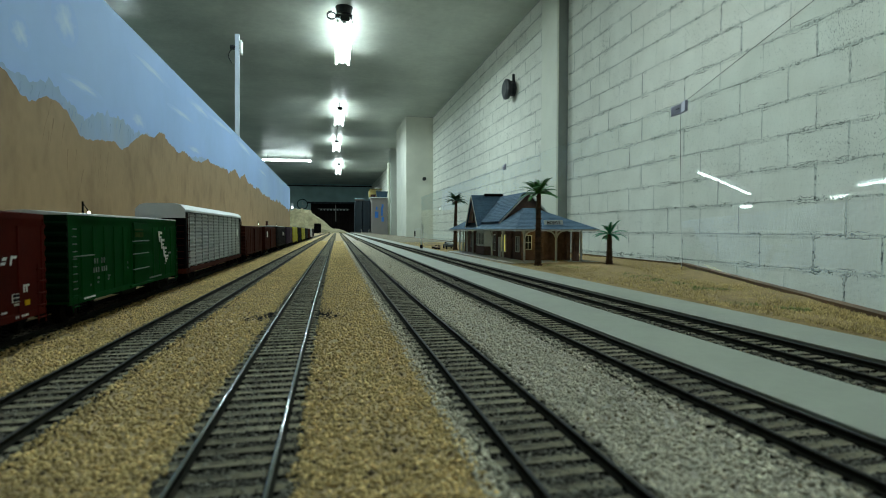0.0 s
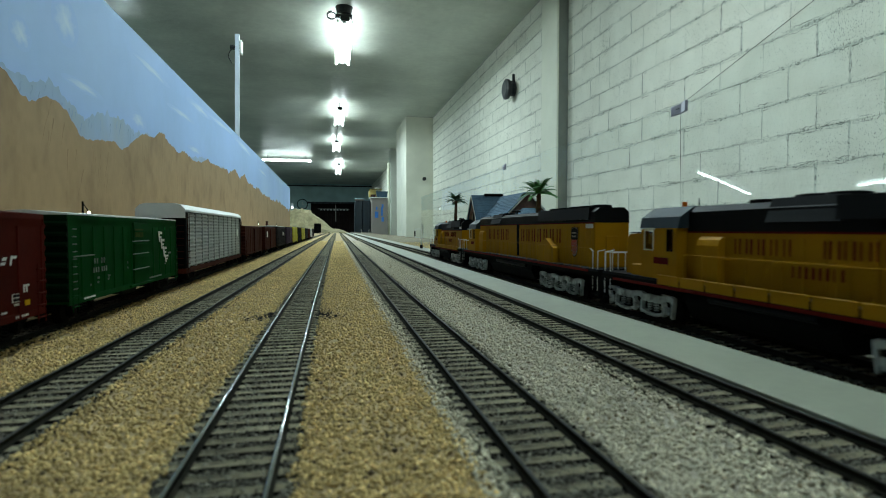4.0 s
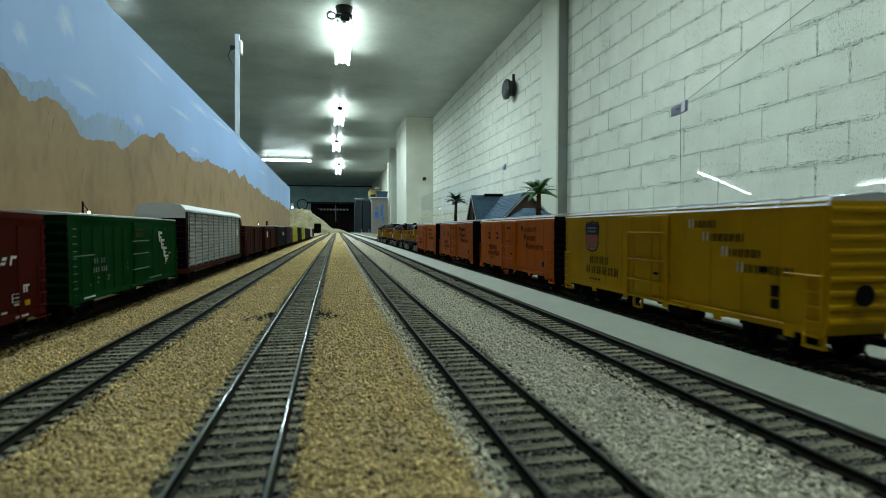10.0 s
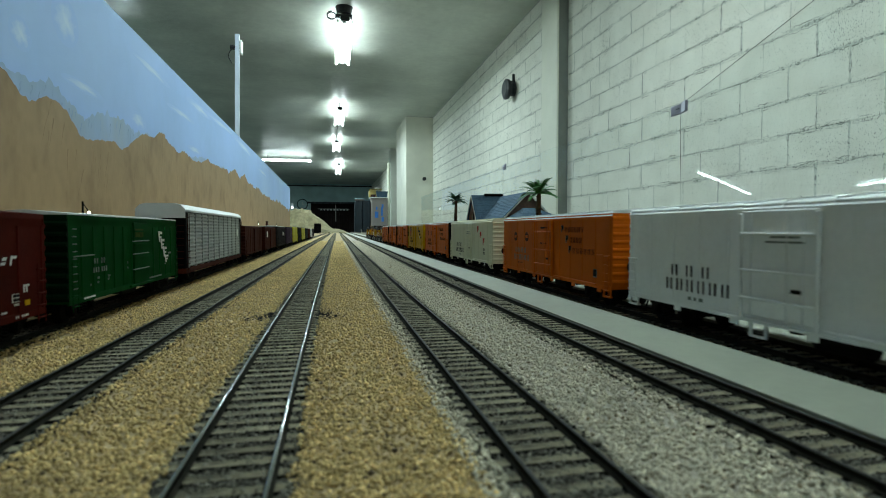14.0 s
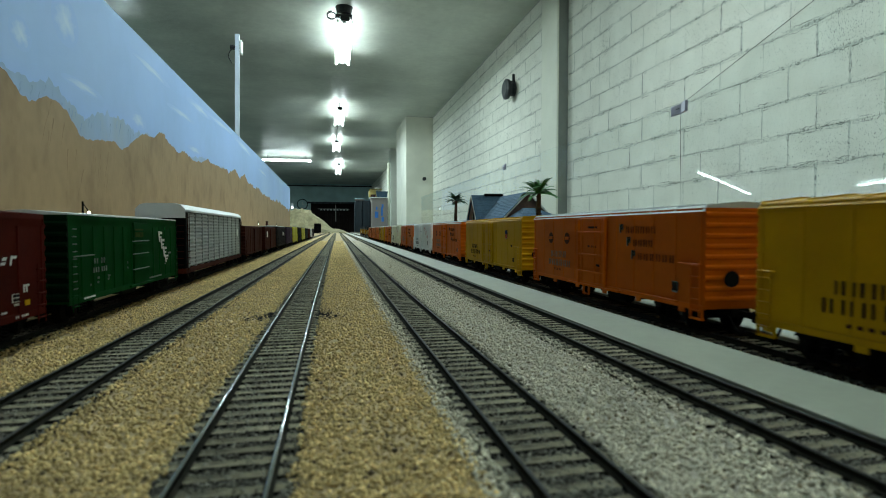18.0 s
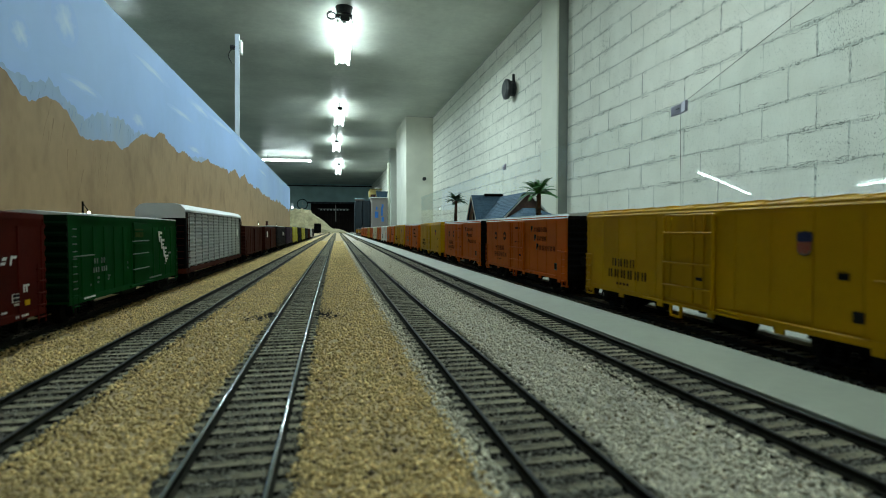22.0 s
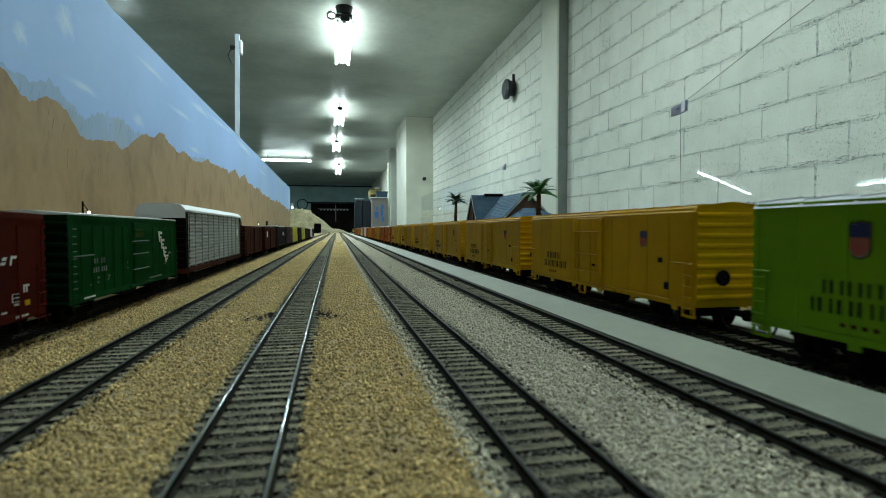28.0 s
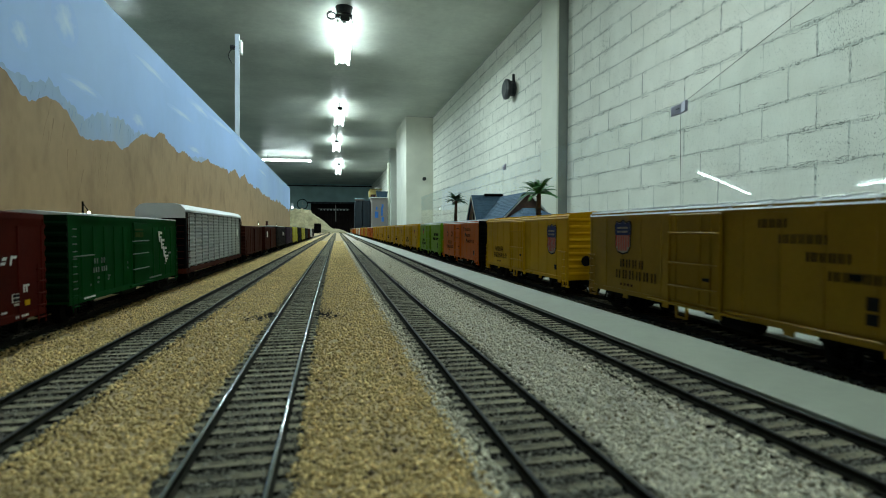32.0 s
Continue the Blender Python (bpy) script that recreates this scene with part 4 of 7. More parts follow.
    for px, py, rx, ry in ((0.262, 0.58, 0.020, 0.030), (0.290, 0.525, 0.016, 0.022), (0.272, 0.455, 0.014, 0.020), (0.266, 0.395, 0.012, 0.022), (0.262, 0.338, 0.014, 0.016), (0.228, 0.262, 0.008, 0.012), (0.240, 0.240, 0.008, 0.012), (0.300, 0.70, 0.03, 0.04)):
        patch += 0.62 * np.exp(-((x - px) / rx) ** 2 - ((y - py) / ry) ** 2)
    for name, pick, material, label in (("dry_turf", patch < 0.36, M["grass_dry"], "short dry straw-coloured model grass"),
                                        ("green_turf", patch >= 0.36, M["grass_green"], "patches of dark green model grass")):
        n = int(pick.sum())
        c = np.stack([x[pick], y[pick], np.full(n, 0.0008)], 1)
        h = rng.uniform(0.0006, 0.0020, n)
        a = rng.uniform(0, 6.283, n)
        side = np.stack([np.cos(a), np.sin(a), 0 * a], 1) * 0.0004
        tip = np.stack([rng.normal(0, 0.0007, n), rng.normal(0, 0.0007, n), h], 1)
        cross = np.stack([-np.sin(a), np.cos(a), 0 * a], 1) * 0.0004
        v = np.stack([c - side, c + side, c + cross, c + tip], 1).reshape(-1, 3)
        f = (np.array([(0, 1, 3), (1, 2, 3), (2, 0, 3)])[None] + 4 * np.arange(n)[:, None, None]).reshape(-1, 3)
        ob = part(name, big_mesh(name, v, f, material), None)
        tagged(ob, label, "grass", kind="stuff")


def tracks():
    spacing = 0.0060
    tie_mesh = []
    rng = random.Random(11)
    for k in range(6):
        j = [rng.uniform(-0.00012, 0.00012) for _ in range(4)]
        hw = 0.0148 if k < 3 else 0.0130
        y0, y1 = -0.00165 + j[2], 0.00165 + j[3]
        me = Geo().cbox(-hw + j[0], hw + j[1], y0, y1, -0.0038, -0.0021, 0.00016).mesh("tie", [M["tie"], M["tie_side_shade"]])
        # upward faces keep the weathered top, all others take the painted shade
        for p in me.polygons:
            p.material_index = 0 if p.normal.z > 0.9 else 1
        tie_mesh.append(me)
    for ti, tx in enumerate(TRACKS):
        name = "railway_track"
        tr = thing(name, pose(tx, 0, 0), "model railway track with dark rails and weathered ties", "railway track", "tracks of the model yard")
        ys = [Y0 + 0.5 * i for i in range(14)] + [0.0 + 0.05 * i for i in range(61)] + [3.25 + 0.25 * i for i in range(18)]
        for s in (-1, 1):
            g = Geo()
            # foot, web and head
            out = [(-0.0009, -0.0021), (0.0009, -0.0021), (0.0009, -0.0018), (0.00025, -0.0014), (0.00025, -0.0008), (0.00045, -0.0006), (0.00045, -0.00025), (0.00038, -0.00011), (0.00022, -0.00003), (0.00008, 0.0), (-0.00008, 0.0), (-0.00022, -0.00003), (-0.00038, -0.00011),
                   (-0.00045, -0.00025), (-0.00045, -0.0006), (-0.00025, -0.0008), (-0.00025, -0.0014), (-0.0009, -0.0018)]
            n = len(out)
            vs, fs = [], []
            for y in ys:
                vs.extend((s * 0.00825 + px + bend(y), y, pz) for px, pz in out)
            for i in range(len(ys) - 1):
                for k in range(n):
                    a, b = i * n + k, i * n + (k + 1) % n
                    g_slot = 1 if 7 <= k <= 11 else 0
                    fs.append(((a, b, b + n, a + n), g_slot))
            g.v = vs
            g.f = [f for f, _ in fs] + [tuple(range(n)), tuple(range((len(ys) - 1) * n, len(ys) * n))]
            g.s = [q for _, q in fs] + [0, 0]
            part("rail", g, [M["rail_side"], M["rail_worn"] if ti == 2 else M["rail_top"]], tr, smooth=True)
        # ties one by one near the camera, the rest joined
        y = 0.066 + 0.0013 * ti
        count, rest = 0, Geo()
        while y < Y1:
            if count < 150:
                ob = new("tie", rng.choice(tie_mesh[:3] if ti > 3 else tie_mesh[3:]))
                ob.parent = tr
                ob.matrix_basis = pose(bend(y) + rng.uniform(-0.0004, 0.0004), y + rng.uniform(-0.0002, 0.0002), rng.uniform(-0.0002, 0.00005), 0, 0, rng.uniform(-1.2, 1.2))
                count += 1
            elif y < 5:
                x = bend(y)
                rest.box(x - 0.0148, x + 0.0148, y - 0.00165, y + 0.00165, -0.0038, -0.0021)
            y += spacing
        y = 0.06
        while y > -1.0:
            rest.box(-0.0148, 0.0148, y - 0.00165, y + 0.00165, -0.0038, -0.0021)
            y -= spacing
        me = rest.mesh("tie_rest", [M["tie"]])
        ob = part("tie_rest", me, None, tr)
        tagged(ob, kind="stuff")
    # two shiny contact strips and spiked joiners on the second track
    for tx, y in ((TRACKS[2], 0.345), (TRACKS[4], 0.47)):
        for s in (-1, 1):
            jn = part("rail_joiner", Geo().cbox(tx + s * 0.00825 - 0.0011, tx + s * 0.00825 + 0.0011, y - 0.005, y + 0.005, -0.0021, -0.0009, 0.0002), M["rail_side"])
            tagged(jn, "dark metal rail joiner clamped on a rail", "rail joiner", "rail joiners")


# ---- the painted backdrop ----
def backdrop():
    x = -0.50
    top, y0, y1 = 0.562, -2.5, 7.05
    bd = thing("backdrop_board", pose(x, 0, 0), "painted backdrop board of desert mountains and blue sky", "backdrop", kind="structure")
    part("board", Geo().box(-0.012, 0, y0, y1, -0.02, top), M["sky"], bd)
    part("edge_strip", Geo().box(-0.013, 0.0006, y1, y1 + 0.012, -0.02, top), M["white_metal"], bd)

    tops = {}

    def outline(name, material, knots, rough, depth, seed, step, jag):
        ys = np.arange(y0, y1 - 0.001, step)
        kx, kz = np.array(knots).T
        pts = []
        for y in ys:
            z = float(np.interp(y, kx, kz))
            z += rough * (noise.fractal((y * 9, seed, 0), 1.0, 2.0, 4) + 0.5 * (abs(noise.noise((y * 30, seed, 1)))) + jag * (noise.noise((y * 62, seed, 2)) + 0.6 * noise.noise((y * 140, seed, 3))))
            if y > 1.95:
                z += min(1.0, (y - 1.95) * 0.8) * (0.055 * abs(noise.noise((y * 3.1, seed, 7))) + 0.020 * abs(noise.noise((y * 9.0, seed, 9))) - 0.014)
            pts.append(min(max(z, 0.03), top - 0.01))
        g = Geo()
        vs = []
        for y, z in zip(ys, pts):
            vs += [(depth, y, -0.02), (depth, y, z)]
        g.add(vs, [(2 * i, 2 * i + 2, 2 * i + 3, 2 * i + 1) for i in range(len(ys) - 1)])
        part(name, g, material, bd)
        tops[name] = (ys, pts)
    ridge = [(-2.5, 0.29), (0.2, 0.31), (0.98, 0.288), (1.05, 0.264), (1.10, 0.280), (1.14, 0.284), (1.21, 0.256), (1.245, 0.226), (1.36, 0.244), (1.48, 0.240),
             (1.60, 0.298), (1.70, 0.308), (1.80, 0.340), (1.86, 0.312), (2.0, 0.304), (2.28, 0.302), (2.4, 0.334), (2.8, 0.330), (3.5, 0.340), (4.8, 0.305), (6.0, 0.312), (7.1, 0.262)]
    peaks = [(-2.5, 0.36), (0.8, 0.32), (0.98, 0.302), (1.05, 0.286), (1.12, 0.316), (1.20, 0.287), (1.26, 0.274), (1.39, 0.315), (1.56, 0.298), (1.66, 0.311), (1.9, 0.28), (2.3, 0.33), (3.2, 0.33), (7.1, 0.2)]
    outline("painted_peaks", M["peak"], peaks, 0.011, 0.0008, 5.0, 0.006, 0.9)
    outline("painted_ridge", M["ridge"], ridge, 0.013, 0.0014, 1.0, 0.006, 0.45)
    rng = random.Random(3)
    # brushed creases running down from the ridge and the peaks
    for name, material, depth, count, drop in (("painted_ridge", M["crease"], 0.0018, 80, 0.11), ("painted_peaks", M["peak_crease"], 0.0011, 90, 0.05)):
        ys, zs = tops[name]
        for k in range(count):
            y = 0.85 + 5.6 * rng.random() ** 1.7
            z = float(np.interp(y, ys, zs)) - rng.uniform(0.002, 0.09 if drop > 0.1 else 0.02)
            n, ln, lean = 7, rng.uniform(0.25, 1.0) * drop, rng.uniform(-0.05, -0.5)
            left, right = [], []
            for i in range(n):
                q = i / (n - 1)
                c = y + lean * ln * q + rng.uniform(-0.0022, 0.0022)
                w = 0.0020 * (1 - q) * rng.uniform(0.5, 1.3) + 0.0004
                left.append((depth, c - w, z - ln * q))
                right.append((depth, c + w, z - ln * q))
            part("crease", Geo().add(left + right[::-1], [(i, i + 1, 2 * n - 2 - i, 2 * n - 1 - i) for i in range(n - 1)]), material, bd)
    # brushed clouds, thin towards their edges
    for layer, (y, z, ln, h) in enumerate(((1.03, 0.367, 0.05, 0.030), (1.19, 0.445, 0.08, 0.05), (1.263, 0.338, 0.14, 0.012), (1.705, 0.50, 0.26, 0.014), (1.59, 0.333, 0.09, 0.024), (2.03, 0.44, 0.26, 0.012),
                        (2.30, 0.514, 0.30, 0.018), (2.75, 0.534, 0.6, 0.014), (2.2, 0.342, 0.16, 0.014), (3.4, 0.525, 0.6, 0.02), (4.3, 0.47, 0.5, 0.02))):
        ring = [(0, math.cos(math.pi * i / 12), math.sin(math.pi * i / 12)) for i in range(24)]
        ob = part("painted_cloud", Geo().add(ring, [tuple(range(24))]), M["cloud"], bd)
        ob.matrix_basis = Matrix.LocRotScale((0.0001 + 0.00004 * layer, y, z), Euler((rng.uniform(-0.03, 0.03), 0, 0)), (1, ln * 0.70, h * 0.95))


def hill():
    n, k = 46, 26
    vs, fs = [], []
    for i in range(n + 1):
        for j in range(k + 1):
            x = -0.62 + 0.86 * i / n
            y = 6.9 + 1.9 * j / k
            sx = max(0, 1 - ((x + 0.40) / 0.42) ** 2) if x > -0.40 else 1
            rise = min(1, j / 7) * (0.30 * sx ** 1.2 + 0.055 * max(0, 1 - ((x - 0.04) / 0.2) ** 2))
            z = -0.006 + rise * (1 + 0.24 * noise.fractal((x * 9, y * 5, 2), 1.0, 2.0, 6))
            vs.append((x + 0.02 * noise.noise((x * 20, y * 9, 5)), y, z))
    for i in range(n):
        for j in range(k):
            a = i * (k + 1) + j
            fs.append((a, a + k + 1, a + k + 2, a + 1))
    tagged(part("scenery_hill", Geo().add(vs, fs), M["hill"], smooth=True), "rough tan plaster scenery hill at the track's end", "hill", kind="structure")
    rng = random.Random(8)
    for i in range(14):
        x, y = rng.uniform(-0.28, 0.10), rng.uniform(6.2, 7.0)
        r = rng.uniform(0.006, 0.016)
        bm = bmesh.new()
        bmesh.ops.create_icosphere(bm, subdivisions=1, radius=r)
        for v in bm.verts:
            v.co *= rng.uniform(0.75, 1.2)
            v.co.z *= 0.8
        me = bpy.data.meshes.new("boulder")
        bm.to_mesh(me)
        bm.free()
        me.materials.append(M["hill"])
        ob = part("boulder", me, None)
        ob.matrix_basis = pose(x + bend(y), y, BED + r * 0.5)
        tagged(ob, "tan plaster boulder lying beside the tracks", "boulder", "boulders")
    pt = thing("tunnel_portal", pose(-0.155, 6.6, BED), "small dark tunnel portal in the hill's foot", "tunnel portal")
    part("frame", Geo().box(-0.040, -0.032, 0, 0.03, 0, 0.115).box(0.032, 0.040, 0, 0.03, 0, 0.115).box(-0.040, 0.040, 0, 0.03, 0.105, 0.118), M["end_black"], pt)
    part("dark_door", Geo().box(-0.032, 0.032, 0.022, 0.028, 0, 0.105), M["end_black"], pt)


def acrylic():
    ar = thing("acrylic_screen", pose(0, 0, 0), "clear acrylic safety screen along the layout's edge", "acrylic screen", kind="structure")

    def pane(a, b, za, zb, thick=0.0005, lean=0.0):
        (ax, ay), (bx, by) = a, b
        d = Vector((bx - ax, by - ay, 0)).normalized()
        nrm = Vector((d.y, -d.x, 0)) * thick
        lo = -0.01
        lx, ly = d.y * lean, -d.x * lean
        ax, bx, ay, by = ax - lx * 0.5, bx - lx * 0.5, ay - ly * 0.5, by - ly * 0.5
        vs = [(ax, ay, lo), (bx, by, lo), (bx + lx, by + ly, zb), (ax + lx, ay + ly, za)]
        vs += [(x + nrm.x, y + nrm.y, z) for x, y, z in vs]
        fs = [(0, 1, 2, 3), (7, 6, 5, 4), (0, 4, 5, 1), (1, 5, 6, 2), (2, 6, 7, 3), (3, 7, 4, 0)]
        ob = part("pane", Geo().add(vs, fs), M["acrylic_far"], ar)
        ob.visible_shadow = False
    # the near pane leans outwards and its top edge rises towards the south
    near = [(0.3292, 0.1707, -0.0112), (0.3653, 0.5137, -0.0112), (0.4154, 0.5919, 0.1938), (0.3919, 0.1905, 0.2856)]
    off = (Vector(near[1]) - Vector(near[0])).cross(Vector(near[2]) - Vector(near[0])).normalized() * 0.0012
    vs = [Vector(p) for p in near] + [Vector(p) + off for p in near]
    ob = part("pane", Geo().add(vs, [(0, 1, 2, 3), (7, 6, 5, 4), (0, 4, 5, 1), (1, 5, 6, 2), (2, 6, 7, 3), (3, 7, 4, 0)]), M["acrylic"], ar)
    ob.visible_shadow = False
    pane((0.4140, 0.586), (0.4190, 1.290), 0.196, 0.2008)
    pane((0.4190, 1.294), (0.4300, 2.60), 0.2008, 0.2015)
    for x, y, z in ((0.4125, 0.583, 0.188), (0.4180, 1.270, 0.1955)):
        cl = part("clip", Geo().cbox(x - 0.002, x + 0.001, y - 0.001, y + 0.020, z - 0.006, z + 0.006, 0.0006).prism([(x - 0.002, y - 0.001), (x - 0.0065, y - 0.014), (x - 0.0035, y - 0.015), (x + 0.001, y - 0.001)], z - 0.0055, z + 0.0065, "z"), M["plate"], ar)
        for k in (-0.009, 0.002, 0.006):
            part("screw", Geo().tube((x - 0.0036, y + k, z), (x - 0.003, y + k, z), 0.0008, 8), M["black"], ar)


# ---- rolling stock ----
def engine_side_frame(tr, material, s, y, reach, span, axles, half):
    """One cast side frame of an engine's truck: wavy top beam, pedestals, axle boxes, springs, brake cylinders."""
    x0, x1 = sorted((s * half, s * (half - 0.0020)))
    xo0, xo1 = sorted((s * (half - 0.0004), s * (half + 0.0009)))
    zt = 0.0128
    top, low = [], []
    for k in range(axles):
        yy = y - reach + span * k
        top += [(yy - 0.0048, zt - 0.0008), (yy - 0.0030, zt), (yy + 0.0030, zt), (yy + 0.0048, zt - 0.0008)]
        low += [(yy - 0.0044, zt - 0.0042), (yy - 0.0022, zt - 0.0026), (yy + 0.0022, zt - 0.0026), (yy + 0.0044, zt - 0.0042)]
    frame_ = part("side_frame", Geo().prism(top + low[::-1], x0, x1, "x"), material, tr)
    for k in range(axles):
        yy = y - reach + span * k
        g = Geo()
        for e in (-1, 1):
            g.prism([(yy + e * 0.0044, zt - 0.0038), (yy + e * 0.0030, zt - 0.0038), (yy + e * 0.0024, 0.0034), (yy + e * 0.0034, 0.0026)], x0, x1, "x")
        part("pedestal", g, material, frame_)
        g = Geo().cbox(xo0, xo1, yy - 0.0019, yy + 0.0019, 0.0042, 0.0080, 0.0004)
        g.tube((s * (half + 0.0009), yy, 0.0060), (s * (half + 0.0015), yy, 0.0060), 0.0012, 10)
        part("axle_box", g, material, frame_)
        if k < axles - 1:
            ym = yy + span / 2
            g = Geo()
            for q in (-0.0026, 0.0026):
                for kk in range(4):
                    g.tube((x0 + 0.001, ym + q, 0.0046 + 0.0012 * kk), (x0 + 0.001, ym + q, 0.0053 + 0.0012 * kk), 0.0012, 8)
            part("coil_spring", g, material, frame_)
            part("equaliser", Geo().prism([(yy + 0.0030, 0.0036), (ym - 0.0036, 0.0020), (ym + 0.0036, 0.0020), (yy + span - 0.0030, 0.0036), (yy + span - 0.0030, 0.0048), (ym + 0.0030, 0.0034), (ym - 0.0030, 0.0034), (yy + 0.0030, 0.0048)], x0, x1, "x"), material, frame_)
            part("brake_cylinder", Geo().tube((s * half, ym, zt - 0.0016), (s * (half + 0.0014), ym, zt - 0.0016), 0.0015, 10), material, frame_)


def truck_parts(parent, y, axles=2, silver=False, half=0.0138, span=0.020, wheel=0.0053):
    """A truck with its two side frames and wheels under a car or an engine."""
    mt = M["truck_silver"] if silver else M["under"]
    tr = part("truck", Geo().box(-0.010, 0.010, y - span * 0.42, y + span * 0.42, 0.006, 0.0085), M["under"], parent)
    reach = span * (axles - 1) / 2
    for s in (-1, 1):
        if silver:
            engine_side_frame(tr, mt, s, y, reach, span, axles, half)
            continue
        x0, x1 = sorted((s * half, s * (half - 0.0022)))
        g = Geo()
        ztop = 0.0096
        g.prism([(y - reach - 0.0042, ztop - 0.0016), (y - reach - 0.0035, ztop), (y + reach + 0.0035, ztop), (y + reach + 0.0042, ztop - 0.0016), (y, ztop - 0.0009)], x0, x1, "x")
        for k in range(axles):
            yy = y - reach + span * k
            g.prism([(yy - 0.0027, ztop - 0.0007), (yy - 0.0013, 0.0030), (yy + 0.0013, 0.0030), (yy + 0.0027, ztop - 0.0007)], x0 - 0.0003, x1 + 0.0003, "x")
            g.tube((s * half, yy, 0.0055), (s * (half + 0.0010), yy, 0.0055), 0.0017, 10)
            if k < axles - 1:
                ym = yy + span / 2
                g.prism([(yy + 0.0013, 0.0032), (ym - 0.0028, 0.0022), (ym + 0.0028, 0.0022), (yy + span - 0.0013, 0.0032), (yy + span - 0.0013, 0.0038), (ym + 0.0026, 0.0029), (ym - 0.0026, 0.0029), (yy + 0.0013, 0.0038)], x0, x1, "x")
                for q in (-0.0024, 0.0024):
                    for kk in range(4):
                        g.tube((s * half, ym + q, 0.0032 + 0.0013 * kk), (s * half, ym + q, 0.0040 + 0.0013 * kk), 0.0012, 8)
        part("side_frame", g, mt, tr)
    for k in range(axles):
        yy = y - reach + span * k
        g = Geo()
        for s in (-1, 1):
            g.tube((s * 0.0082, yy, wheel), (s * 0.0107, yy, wheel), wheel, 16)
            g.tube((s * 0.0072, yy, wheel), (s * 0.0082, yy, wheel), wheel + 0.0006, 16)
        g.tube((-0.008, yy, wheel), (0.008, yy, wheel), 0.0011, 6)
        part("wheel_set", g, M["under"], tr)
    return tr


def couplers(parent, half_len, z=0.0088):
    for s in (-1, 1):
        y = s * half_len
        g = Geo().box(-0.0012, 0.0012, *sorted((y - s * 0.006, y + s * 0.0085)), z - 0.0012, z + 0.0012)
        g.cbox(-0.003, 0.002, *sorted((y + s * 0.0085, y + s * 0.0125)), z - 0.0022, z + 0.0022, 0.0006)
        part("coupler", g, M["under"], parent)
        hose = Geo()
        pts = [Vector((-0.0062 + 0.0012 * q, y + s * (0.001 + 0.008 * q), z - 0.001 - 0.0058 * math.sin(q * 2.3))) for q in (0, 0.2, 0.4, 0.6, 0.8, 1.0)]
        for p, q in zip(pts, pts[1:]):
            hose.tube(p, q, 0.0005, 6)
        part("air_hose", hose, M["under"], parent)


def ladder(parent, material, x, y, z0, z1, side, rungs=6, width=0.0055):
    g = Geo()
    xo = x + side * 0.0009
    for s in (0, 1):
        g.tube((xo, y + s * width, z0), (xo, y + s * width, z1), 0.00022, 5)
    for k in range(rungs):
        z = z0 + (z1 - z0) * (k + 0.5) / rungs
        g.box(*sorted((x + side * 0.0003, x + side * 0.0015)), y, y + width, z - 0.00022, z + 0.00022)
    part("ladder", g, material, parent)


LETTER_RNG = random.Random(21)
SHARED = {}


def piece(key, make, material, parent, m):
    """A repeated small part: its mesh is made once and shared."""
    if (key, material) not in SHARED:
        SHARED[key, material] = make().mesh(key, [material])
    ob = new(key, SHARED[key, material])
    ob.parent = parent
    ob.matrix_basis = m
    return ob


def bars(parent, name, material, side, x, y, z, widths, h, gap=0.0006, north=True):
    """A row of plain bars standing in for lettering, read along the car's side: wide ones as two thin upright bars."""
    g = Geo()
    pos = y
    x0, x1 = sorted((side * x, side * (x + 0.00018)))
    for w in widths:
        a, b = (pos - w, pos) if north else (pos, pos + w)
        if w > 0.0011 and h > 0.0016:
            p, q = w * LETTER_RNG.uniform(0.18, 0.28), w * LETTER_RNG.uniform(0.16, 0.26)
            g.box(x0, x1, a, a + p, z, z + h)
            g.box(x0, x1, b - q, b, z, z + h)
        elif w > 0:
            g.box(x0, x1, a, b, z, z + h)
        pos = (a - gap) if north else (b + gap)
    part(name, g, material, parent)


def block_pair(parent, name, material, side, x, y, z, w, h, north=True):
    """A large painted initial as plain blocks: a tall upright bar and a shorter one beside it."""
    x0, x1 = sorted((side * x, side * (x + 0.0002)))
    d = -1 if north else 1
    g = Geo().box(x0, x1, *sorted((y, y + d * w * 0.40)), z, z + h)
    g.box(x0, x1, *sorted((y + d * w * 0.58, y + d * w)), z + h * 0.35, z + h)
    return part(name, g, material, parent)


